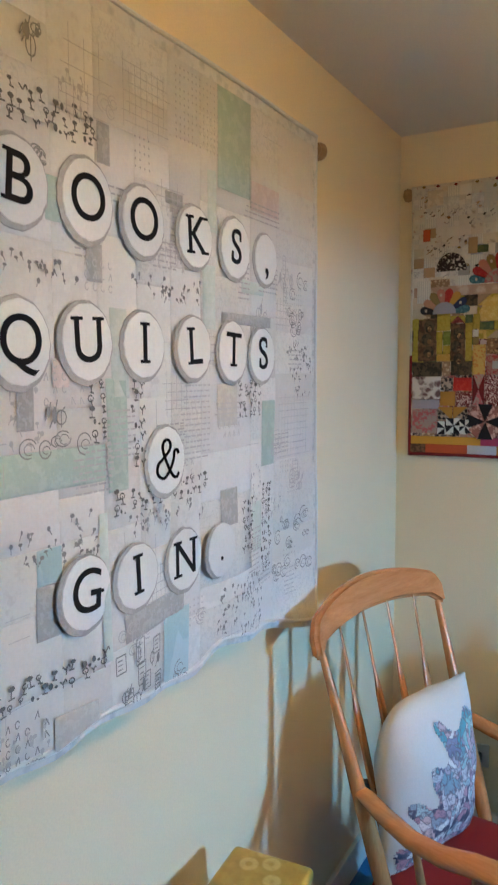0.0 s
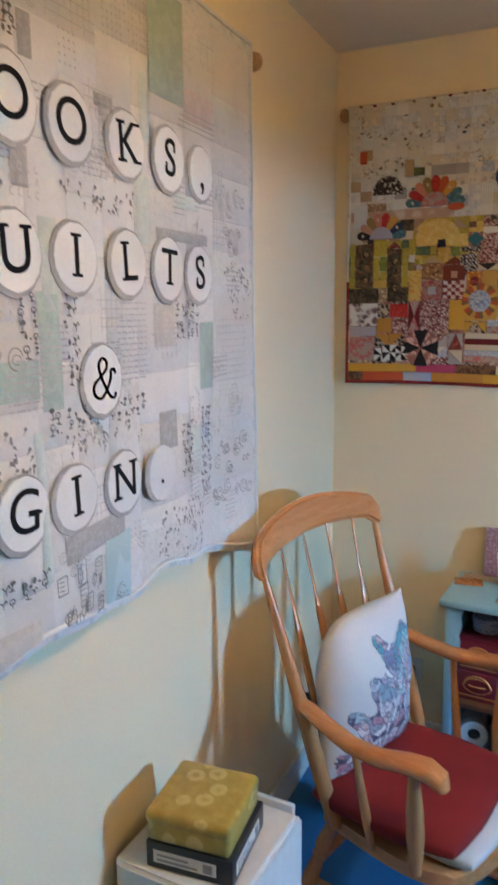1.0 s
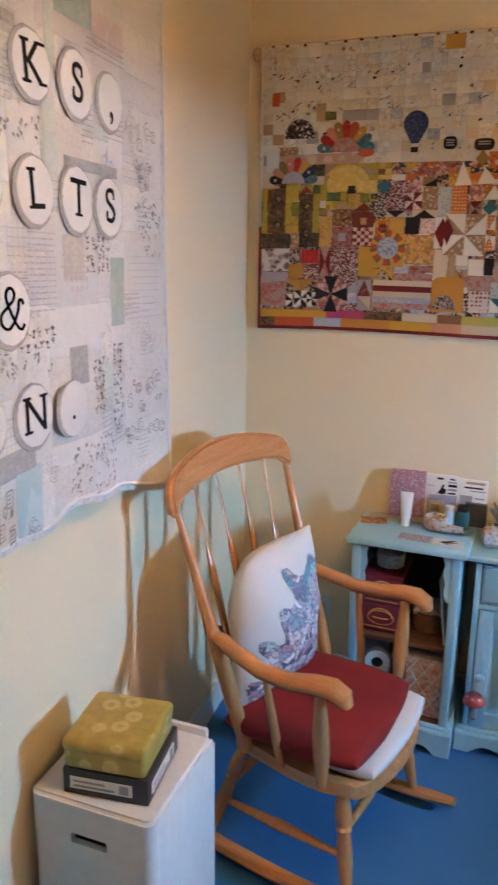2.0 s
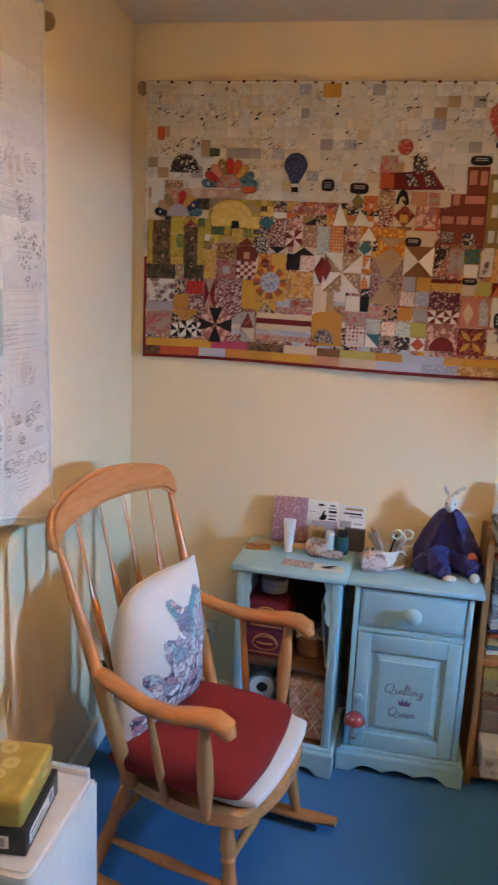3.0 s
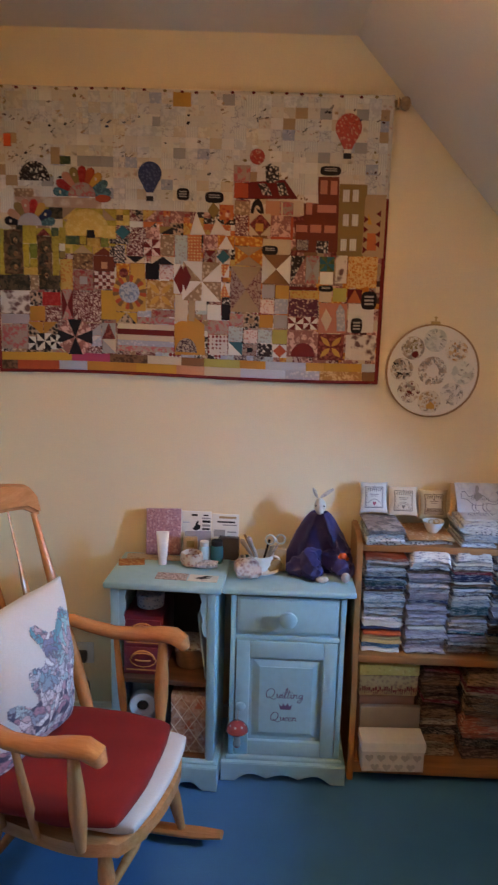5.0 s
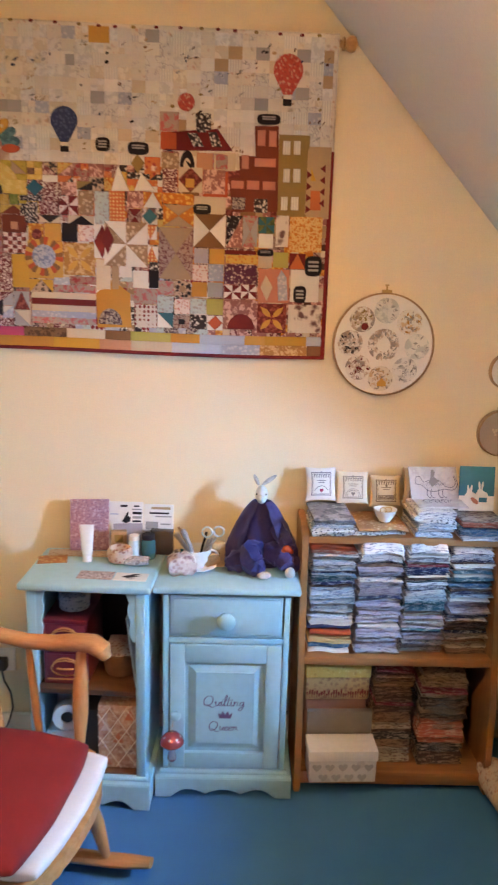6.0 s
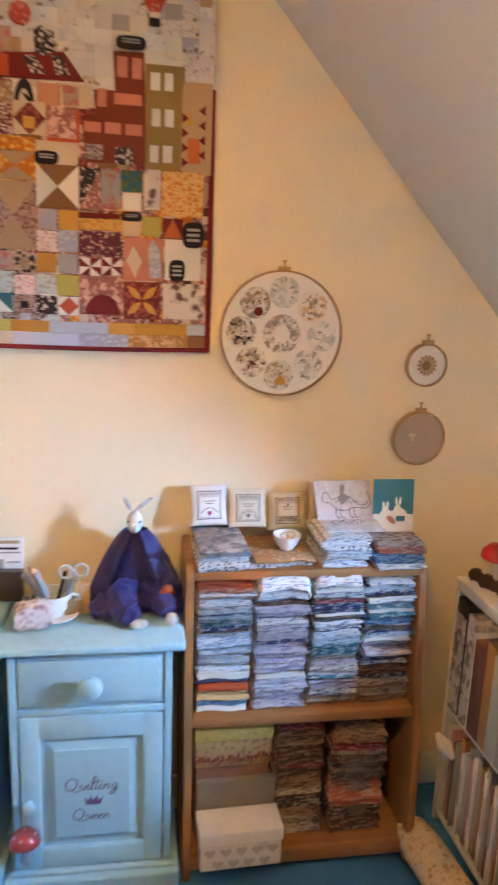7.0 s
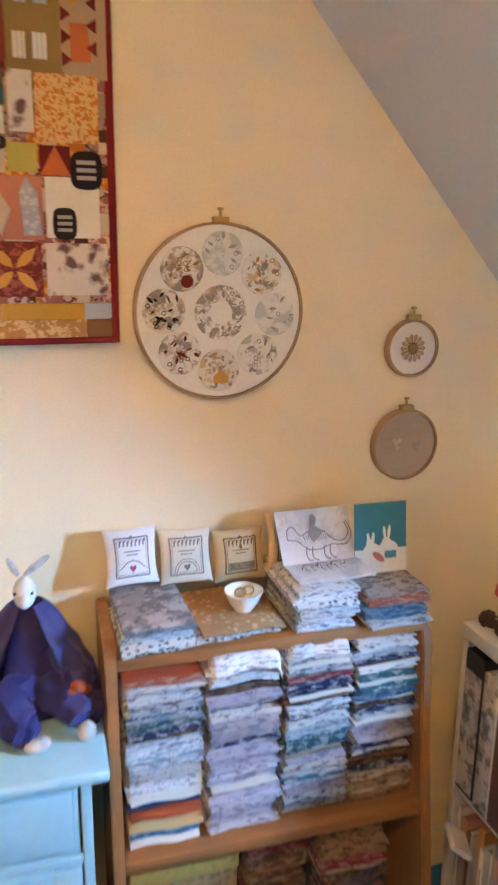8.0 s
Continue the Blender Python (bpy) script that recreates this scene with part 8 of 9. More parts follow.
for pts in (((0.38, 0.30), (0.44, 0.20), (0.52, 0.22), (0.60, 0.28), (0.52, 0.34), (0.44, 0.40)), ((0.43, 0.20), (0.45, 0.08), (0.50, 0.06), (0.53, 0.12), (0.50, 0.21))):
    bm.faces.new([bm.verts.new(drape(a, b) + Vector((0, -0.0052, 0.0024))) for a, b in pts])
part("dark_shape", bm, "print_grey", dino, "plain dark printed shape", smooth=False)
card = thing("greeting_card", pose(1.910, -0.128, 0.921, -8, 0, -3), "teal greeting card with two white rabbits leaning on the wall", "card")
part("card_front", box(-0.058, 0.058, -0.0015, 0.0015, 0.0, 0.147, 0.0005), "teal_card", card)
part("card_base", box(-0.0578, 0.0578, -0.0026, -0.0016, 0.0003, 0.050, 0), "white_card", card)


def card_blob(bm2, x, z, rx, rz, y, turn=0.0):
    vs = []
    for k in range(16):
        a = 2 * math.pi * k / 16
        px, pz = rx * math.cos(a), rz * math.sin(a)
        vs.append(bm2.verts.new((x + px * math.cos(turn) - pz * math.sin(turn), y, z + px * math.sin(turn) + pz * math.cos(turn))))
    bm2.faces.new(vs)


for x, s in ((-0.020, 0.9), (0.016, 1.05)):
    bm = bmesh.new()
    card_blob(bm, x, 0.042 + 0.006 * s, 0.022 * s, 0.018 * s, -0.0029)
    card_blob(bm, x - 0.004, 0.060 + 0.004 * s, 0.010 * s, 0.010 * s, -0.0030)
    card_blob(bm, x - 0.008, 0.080 * s, 0.0035, 0.014, -0.0031, 0.1)
    card_blob(bm, x + 0.002, 0.081 * s, 0.0035, 0.014, -0.0032, -0.1)
    part("printed_rabbit", bm, "white_card", card, "plain white rabbit shape")
bm = bmesh.new()
card_blob(bm, -0.006, 0.034, 0.016, 0.007, -0.0036, -0.7)
part("pink_patch", bm, "plain_salmon", card)
bm = bmesh.new()
add_box(bm, 0.008, 0.034, -0.0036, -0.0030, 0.030, 0.045)
part("teal_patch", bm, "teal_card", card)
bowl = thing("china_bowl", pose(1.606, -0.145, 0.8895), "small white china bowl with faint flowers and rings inside", "bowl")
part("bowl", lathe([(0.018, 0.0), (0.020, 0.004), (0.030, 0.018), (0.038, 0.040), (0.0365, 0.040), (0.028, 0.018), (0.016, 0.007), (0, 0.006)], 28), "china", bowl)
for k, (dx, dz) in enumerate(((-0.006, 0.036), (0.010, 0.038))):
    bm = bmesh.new()
    pts = [(dx + 0.011 * math.cos(a), 0.004 * math.sin(a), dz + 0.007 * math.sin(a)) for a in [2 * math.pi * i / 16 for i in range(17)]]
    add_tube(bm, pts, 0.0015, 6)
    part("ring_inside", bm, "brass", bowl, "brass ring")


# ---- rabbit doll in a cloak, one plain mesh ----
def rabbit_doll():
    bm2 = bmesh.new()

    def skin(fn, nu, nv):
        g = [[bm2.verts.new(fn(a / nu, b / nv)) for a in range(nu + 1)] for b in range(nv + 1)]
        for b in range(nv):
            for a in range(nu):
                bm2.faces.new((g[b][a], g[b][a + 1], g[b + 1][a + 1], g[b + 1][a]))

    def body(u, v):
        a = 2 * math.pi * u
        r = 0.020 + 0.062 * v ** 0.9
        return Vector((r * math.cos(a), 0.010 + 0.62 * r * math.sin(a), 0.208 * (1 - v)))

    def cloak(u, v):
        """From one front edge round the back to the other; the front stays open."""
        gap = 20 + 26 * v
        a = radians(-90 + gap + (360 - 2 * gap) * u)
        edge = min(u, 1 - u)
        wave = math.sin(7.5 * a + 0.8) * 0.07 * v + 0.10 * v * noise.noise(Vector((math.cos(a) * 1.6, math.sin(a) * 1.6, v * 1.5)))
        r = (0.026 + 0.094 * v ** 0.80) * (1 + wave)
        lip = 0.012 * math.exp(-(edge / 0.03) ** 2) * (0.4 + v)
        z = 0.214 - 0.212 * v + 0.012 * math.sin(math.pi * v) + 0.006 * v * math.sin(3 * a)
        return Vector((r * math.cos(a) * 1.08, 0.012 + 0.78 * r * math.sin(a) - lip, max(0.001, z)))

    def cloak_lining(u, v):
        p = cloak(1 - u, v)
        return Vector((p.x * 0.955, 0.012 + (p.y - 0.012) * 0.94, p.z))
    skin(body, 40, 16)
    skin(cloak, 96, 30)
    skin(cloak_lining, 96, 30)

    def limb(pts, radii, seed):
        """A sleeve or trouser leg with creases along it."""
        k = len(pts)
        line = []
        for (p, q, r, t) in zip(pts, pts[1:], radii, radii[1:]):
            line += [(Vector(p).lerp(Vector(q), w / 5), r + (t - r) * w / 5) for w in range(5)]
        line.append((Vector(pts[-1]), radii[-1]))
        loops = []
        for m_, (p, r) in enumerate(line):
            d = (line[min(m_ + 1, len(line) - 1)][0] - line[max(m_ - 1, 0)][0]).normalized()
            side = d.cross(Vector((0, 0, 1))).normalized()
            up = side.cross(d)
            loops.append([bm2.verts.new(p + (side * math.cos(2 * math.pi * w / 18) + up * math.sin(2 * math.pi * w / 18)) * r * (1 + 0.16 * math.sin(m_ * 1.7 + w * 0.7 + seed) + 0.12 * math.sin(w * 2.1 + seed))) for w in range(18)])
        for a, b2 in zip(loops, loops[1:]):
            for w in range(18):
                bm2.faces.new((a[w], a[(w + 1) % 18], b2[(w + 1) % 18], b2[w]))
        bm2.faces.new(list(reversed(loops[0])))
        bm2.faces.new(loops[-1])

    limb([(-0.006, -0.006, 0.050), (-0.040, -0.066, 0.062), (-0.018, -0.096, 0.028), (0.006, -0.108, 0.018)], [0.036, 0.036, 0.034, 0.020], 1.0)
    limb([(-0.030, -0.030, 0.044), (-0.070, -0.062, 0.034), (-0.108, -0.060, 0.018)], [0.034, 0.036, 0.018], 2.0)
    limb([(0.020, -0.010, 0.050), (0.066, -0.064, 0.050), (0.084, -0.094, 0.030)], [0.036, 0.034, 0.024], 2.6)
    limb([(0.070, -0.040, 0.040), (0.104, -0.050, 0.026), (0.122, -0.056, 0.014)], [0.026, 0.024, 0.014], 0.6)
    limb([(0.044, 0.0, 0.130), (0.074, -0.034, 0.098), (0.086, -0.060, 0.076)], [0.024, 0.026, 0.022], 3.3)
    bmesh.ops.smooth_vert(bm2, verts=bm2.verts[:], factor=0.5, use_axis_x=True, use_axis_y=True, use_axis_z=True)
    for q in bm2.verts:
        d = Vector((q.co.x, q.co.y, 0.0))
        if d.length > 0.02:
            crease = abs(noise.noise(Vector((q.co.x * 20, q.co.y * 20, q.co.z * 12))))
            q.co += d.normalized() * (0.002 - 0.009 * crease) * min(1.0, (0.215 - q.co.z) / 0.05)

    def ball(c, r, m_=None):
        out = bmesh.ops.create_uvsphere(bm2, u_segments=16, v_segments=10, radius=1.0, matrix=Matrix.Translation(c) @ (m_ or Matrix()) @ Matrix.Diagonal((*r, 1)))
        fs = {f for vtx in out["verts"] for f in vtx.link_faces}
        return fs
    white_faces = set()
    white_faces |= ball((-0.002, -0.006, 0.238), (0.019, 0.021, 0.030))
    white_faces |= ball((-0.003, -0.022, 0.229), (0.011, 0.015, 0.013))
    ear_faces = ball((-0.019, 0.004, 0.283), (0.0060, 0.0045, 0.020), pose(0, 0, 0, 0, -24, 0))
    ear_faces |= ball((0.020, 0.004, 0.283), (0.0070, 0.0045, 0.028), pose(0, 0, 0, 0, 52, 0))
    ear_faces |= ball((0.010, -0.122, 0.012), (0.022, 0.016, 0.0115), pose(0, 0, 0, 0, 0, 20))
    ear_faces |= ball((0.088, -0.112, 0.018), (0.016, 0.015, 0.0175))
    dark = ball((-0.017, -0.021, 0.243), (0.0024, 0.002, 0.003)) | ball((0.011, -0.023, 0.243), (0.0024, 0.002, 0.003))
    brown = ball((0.078, -0.074, 0.082), (0.014, 0.010, 0.012)) | ball((0.066, -0.076, 0.072), (0.010, 0.008, 0.009)) | ball((0.090, -0.070, 0.072), (0.009, 0.008, 0.008))
    for f in white_faces:
        f.material_index = 1
    for f in ear_faces:
        f.material_index = 4
    for f in dark:
        f.material_index = 2
    for f in brown:
        f.material_index = 3
    me = finish(bm2, "rabbit_doll", ["cloak_purple", "plush_white", "plain_black", "plain_rust", "plush_ear"])
    ob = new("rabbit_doll", me)
    ob.matrix_world = pose(1.208, -0.106, 0.7205, 0, 0, -3) @ Matrix.Diagonal((1.06, 1.0, 1.02, 1))
    return tagged(ob, "white toy rabbit wearing a dark purple velvet cloak", "toy rabbit")


rabbit_doll()


# ---- things on the open cabinet ----
painted("smoked_plastic", (0.07, 0.06, 0.06), 0.15, 0.05, bump=0.0)
ZT = 0.7455


cloth("linen_card", (0.60, 0.47, 0.34), ((0.40, 0.25, 0.18),), 44, 0.18, "floral", 0.6, strength=0.9)


def flat_card(x, y, w, d, mat, turn, label, z=ZT, t=0.002):
    o = thing("paper_card", pose(x, y, z, 0, 0, turn), label, "card")
    part("sheet", box(-w / 2, w / 2, -d / 2, d / 2, 0, t, 0), mat, o)


flat_card(0.536, -0.140, 0.092, 0.066, "card_orange", 8, "orange patterned paper card lying flat")
flat_card(0.574, -0.082, 0.126, 0.062, "linen_card", 4, "cream paper strip lying flat")
flat_card(0.662, -0.098, 0.100, 0.050, "linen_card", -2, "peach paper strip lying flat", ZT + 0.0025)
flat_card(0.694, -0.268, 0.108, 0.058, "card_floral", -5, "grey floral paper card lying flat")
flat_card(0.802, -0.282, 0.100, 0.056, "plain_white", -6, "cream card with a drawn bird lying flat", ZT + 0.0005)
bird = bmesh.new()
for pts in ([(-0.030, -0.006), (-0.010, 0.010), (0.012, 0.004), (0.034, 0.012), (0.014, -0.004), (-0.006, -0.012)], [(-0.012, 0.004), (0.004, 0.020), (0.030, 0.022), (0.008, 0.006)], [(-0.020, -0.014), (0.000, -0.020), (0.022, -0.014), (0.000, -0.016)]):
    bird.faces.new([bird.verts.new((x, y, 0)) for x, y in pts])
bd_ = tagged(part("drawn_bird", bird, "plain_black", None, smooth=False), "dark bird drawing on a cream card", "drawing")
bd_.matrix_world = pose(0.802, -0.282, ZT + 0.0031, 0, 0, -6)
nb = thing("notebook", pose(0.640, -0.052, ZT, -9, 0, 2), "dusky pink floral notebook leaning on the wall", "notebook")
part("cover", box(-0.064, 0.064, -0.014, 0.0, 0, 0.172, 0.003), "notebook_pink", nb)
part("pages", box(-0.061, 0.0655, -0.011, -0.003, 0.003, 0.169, 0), "white_card", nb)
bk = thing("packet", pose(0.757, -0.048, ZT, -9, 0, -2), "black and white patterned packet leaning on the wall", "packet")
part("cover", box(-0.058, 0.058, -0.010, 0.0, 0, 0.163, 0.002), "white_card", bk)
part("dark_picture", slab([(-0.012, 0.098), (0.002, 0.092), (0.016, 0.098), (0.018, 0.112), (0.008, 0.116), (0.012, 0.132), (0.004, 0.126), (-0.004, 0.108)], -0.0118, -0.0102), "plain_black", bk)
for k, (x0, x1, z, h, mat) in enumerate(((-0.016, 0.006, 0.146, 0.007, "plain_black"), (0.028, 0.046, 0.147, 0.005, "plain_black"), (0.022, 0.054, 0.136, 0.005, "plain_grey"), (0.024, 0.054, 0.122, 0.009, "plain_black"), (0.024, 0.054, 0.108, 0.008, "plain_grey"), (0.024, 0.052, 0.096, 0.006, "plain_black"), (-0.050, -0.024, 0.120, 0.004, "plain_skyblue"))):
    part("unreadable_bar", box(x0, x1, -0.0115, -0.0102, z, z + h, 0), mat, bk)
gc = thing("grey_card", pose(0.772, -0.070, ZT + 0.004, -12, 0, 4), "folded lilac-grey card leaning on the packets", "card")
part("sheet", box(-0.052, 0.044, -0.003, 0.0, 0, 0.092, 0.0005), "plain_lilac", gc)
bk2 = thing("packet", pose(0.866, -0.044, ZT, -9, 0, -4), "white packet with dark printed bars leaning on the wall", "packet")
part("cover", box(-0.050, 0.050, -0.010, 0.0, 0, 0.154, 0.002), "white_card", bk2)
for k, (x0, x1, z, h, mat) in enumerate(((-0.024, 0.040, 0.138, 0.008, "plain_tan"), (-0.030, 0.036, 0.122, 0.006, "plain_black"), (-0.010, 0.044, 0.112, 0.004, "plain_grey"), (-0.042, 0.000, 0.070, 0.026, "plain_grey"), (0.008, 0.042, 0.086, 0.005, "plain_grey"), (-0.042, 0.040, 0.056, 0.006, "plain_black"))):
    part("unreadable_bar", box(x0, x1, -0.0115, -0.0102, z, z + h, 0), mat, bk2)
tb = thing("hand_cream_tube", pose(0.648, -0.150, ZT), "white plastic cream tube standing on its cap", "tube")
bm = bmesh.new()
n = 20
rings = []
for k, (rx, ry, z) in enumerate(((0.015, 0.015, 0.022), (0.017, 0.016, 0.03), (0.020, 0.012, 0.08), (0.023, 0.003, 0.112), (0.023, 0.002, 0.122))):
    rings.append([bm.verts.new((rx * math.cos(2 * math.pi * i / n), ry * math.sin(2 * math.pi * i / n), z)) for i in range(n)])
for a, b2 in zip(rings, rings[1:]):
    for i in range(n):
        bm.faces.new((a[i], a[(i + 1) % n], b2[(i + 1) % n], b2[i]))
bm.faces.new(rings[-1])
bm.faces.new(list(reversed(rings[0])))
part("tube_body", bm, "gloss_plastic", tb)
part("cap", lathe([(0.015, 0), (0.0155, 0.001), (0.0148, 0.022), (0, 0.022)], 20), "gloss_plastic", tb)
pot = thing("trinket_pot", pose(0.752, -0.152, ZT), "round cream pot with a brown pattern", "pot")
part("pot", lathe([(0.026, 0), (0.036, 0.006), (0.042, 0.026), (0.038, 0.044), (0.033, 0.048), (0.030, 0.044), (0.028, 0.012), (0, 0.010)], 24), "pot_print", pot)
wbk = thing("wooden_block", pose(0.742, -0.098, ZT, 0, 0, 8), "small wooden block with a dark mark", "block")
part("block", box(-0.026, 0.026, -0.012, 0.012, 0, 0.085, 0.003), "pole_wood", wbk)
part("mark", box(-0.014, 0.014, -0.0132, -0.0122, 0.05, 0.075, 0), "plain_olive", wbk)


def jar(x, y, r, h, glass, lid, label):
    t = thing("jar", pose(x, y, ZT), label, "jar", "jars on the cabinet")
    part("glass", lathe([(r * 0.9, 0), (r, 0.004), (r, h * 0.72), (r * 0.8, h * 0.8), (0, h * 0.8)], 18), glass, t)
    part("lid", lathe([(r * 0.86, h * 0.80), (r * 0.88, h * 0.81), (r * 0.86, h), (0, h)], 18), lid, t)


jar(0.795, -0.120, 0.019, 0.078, "glass_blue", "white_card", "small pale blue jar with a white lid")
jar(0.840, -0.120, 0.024, 0.082, "glass_teal", "plain_black", "dark teal glass bottle with a black cap")
dk = thing("dark_box", pose(0.880, -0.082, ZT, 0, 0, -6), "dark smoked plastic box", "box")
part("body", box(-0.036, 0.040, -0.012, 0.014, 0, 0.084, 0.003), "smoked_plastic", dk)
stn = thing("pincushion", pose(0.808, -0.178, ZT), "grey mottled pebble-shaped pincushion", "pincushion")
part("body", puff(0.078, 0.052, 0.026, 10, 2.0, 0.25, 0.001, 2), "panel_grey", stn)

# ---- things on the door cabinet ----
ZC = 0.7205
sc = thing("saucer", pose(1.000, -0.140, ZC) @ Matrix.Diagonal((1.12, 1.12, 1, 1)), "white china saucer under a cup", "saucer")
part("plate", lathe([(0.026, 0), (0.034, 0.004), (0.058, 0.012), (0.0575, 0.014), (0.03, 0.006), (0, 0.005)], 32), "china", sc)
cup = thing("tea_cup", pose(1.000, -0.140, ZC + 0.007) @ Matrix.Diagonal((1.3, 1.3, 1.25, 1)), "white china cup holding scissors and pens", "cup")
part("cup", lathe([(0.018, 0), (0.020, 0.004), (0.030, 0.020), (0.036, 0.050), (0.0345, 0.050), (0.028, 0.020), (0.016, 0.008), (0, 0.007)], 28), "china", cup)
part("handle", tube([(0.034 + 0.018 * math.sin(a), 0, 0.028 - 0.015 * math.cos(a)) for a in [math.pi * k / 10 for k in range(11)]], 0.0032, 8), "china", cup)
for k, (dx, dy, tx, ty, mat) in enumerate(((-0.012, 0.006, -0.030, 0.004, "pole_wood"), (-0.006, -0.006, -0.022, -0.010, "plain_grey"), (0.006, 0.004, 0.014, 0.008, "plain_black"), (0.012, -0.002, 0.028, -0.006, "panel_grey"))):
    pn = thing("pencil", pose(1.000, -0.140, ZC) @ Matrix.Diagonal((1.45, 1.45, 1.12, 1)), "slim pencil standing in the china cup", "pencil", "pencils in the cup")
    part("shaft", tube([(dx * 0.4, dy * 0.4, 0.017), (dx + tx, dy + ty, 0.120 - 0.008 * k)], [0.003, 0.0032], 6), mat, pn)
scs = thing("scissors", pose(1.012, -0.132, ZC) @ Matrix.Diagonal((1.35, 1.35, 1.15, 1)), "small silver scissors standing in the cup", "scissors")
for s in (-1, 1):
    part("blade", tube([(0, s * 0.002, 0.018), (0.022 + s * 0.004, s * 0.003, 0.085)], [0.0025, 0.004], 6, 0.4), "steel", scs)
    cx, cz = 0.028 + s * 0.014, 0.105
    part("finger_loop", tube([(cx + 0.012 * math.cos(a), s * 0.003, cz + 0.015 * math.sin(a)) for a in [2 * math.pi * k / 14 for k in range(15)]], 0.0028, 6), "board_blue", scs)
pc = thing("pouch", pose(0.952, -0.196, ZC, 0, 0, 10), "crumpled pale patterned fabric pouch", "pouch")
part("body", puff(0.088, 0.066, 0.070, 16, 2.4, 0.4, 0.014, 12), "pouch_print", pc)
part("ribbon", tube([(-0.036, -0.004, 0.034), (-0.012, -0.012, 0.052), (0.012, -0.010, 0.051), (0.036, -0.002, 0.034)], 0.004, 8, 0.5), "china", pc, "white ribbon")
wd = thing("wooden_disc", pose(1.048, -0.142, ZC + 0.0005, -72, 0, 14), "round brown wooden disc leaning on a block", "disc")
part("disc", lathe([(0.027, -0.003), (0.029, 0.0), (0.027, 0.004), (0, 0.0045)], 24, pose(0, -0.029, 0)), "pole_wood", wd)
for k, (x, y, tilt, mat) in enumerate(((0.950, -0.120, -32, "steel"), (0.962, -0.112, -22, "plain_lilac"))):
    tl = thing("craft_tool", pose(x + 0.022, y - 0.010, ZC + 0.050, 8, tilt, 0), "silver-grey craft tool leaning out of the cup", "tool", "craft tools in the cup")
    part("shaft", lathe([(0.004, 0.0), (0.007, 0.004), (0.007, 0.058), (0.009, 0.062), (0.009, 0.080), (0.004, 0.086), (0, 0.087)], 12), mat, tl)
gp = thing("thread_pot", pose(0.945, -0.125, ZC), "small grey patterned pot of threads beside the cup", "pot")
part("pot", lathe([(0.020, 0), (0.026, 0.004), (0.029, 0.030), (0.026, 0.046), (0.022, 0.046), (0.022, 0.020), (0, 0.018)], 22), "tin_mono", gp)
for k in range(4):
    a = 1.7 * k
    part("reel", lathe([(0.007, 0), (0.007, 0.002), (0.005, 0.003), (0.005, 0.016), (0.007, 0.017), (0.007, 0.019), (0, 0.019)], 12, pose(0.011 * math.cos(a), 0.011 * math.sin(a), 0.030 + 0.004 * k, 14 * math.sin(a), 14 * math.cos(a), 0)), ("plain_skyblue", "plain_white", "plain_lilac", "plain_teal")[k], gp)
wx = thing("wooden_box", pose(1.068, -0.120, ZC, 0, 0, 6), "small plain wooden block beside the cup", "box")
part("body", box(-0.021, 0.021, -0.014, 0.014, 0, 0.082, 0.003), "pale_wood", wx)
part("dark_mark", box(-0.004, 0.004, -0.0152, -0.0142, 0.030, 0.052, 0), "plain_olive", wx)
ts = thing("toadstool_ornament", pose(1.106, -0.036, 0, 0, 0, -2.3) @ pose(-0.164, -0.288, 0.143) @ Matrix.Diagonal((1.18, 1.18, 1.12, 1)), "hanging glass toadstool ornament with a pink-red cap", "ornament")
part("stem", lathe([(0.010, 0.0), (0.013, 0.006), (0.010, 0.02), (0.009, 0.052), (0, 0.054)], 16), "glass_silver", ts)
part("cap", lathe([(0.0, 0.046), (0.028, 0.048), (0.033, 0.054), (0.030, 0.066), (0.018, 0.079), (0, 0.083)], 22), "glass_red", ts)
for k in range(7):
    a = 0.9 * k
    part("spot", lathe([(0.0045, 0), (0.003, 0.001), (0, 0.0014)], 8, Matrix.Translation((0.022 * math.cos(a), 0.022 * math.sin(a), 0.0735)) @ Vector((math.cos(a), math.sin(a), 1.0)).to_track_quat("Z", "Y").to_matrix().to_4x4()), "glass_silver", ts)
part("stem_foot", lathe([(0.0, -0.010), (0.009, -0.004), (0.0125, 0.004), (0.0105, 0.010)], 16), "glass_red", ts, "red tip of the stem")
part("hanging_loop", tube([(0, 0, 0.082), (0.001, 0.008, 0.11), (0.003, 0.022, 0.136)], 0.0008, 6), "pole_wood", ts)

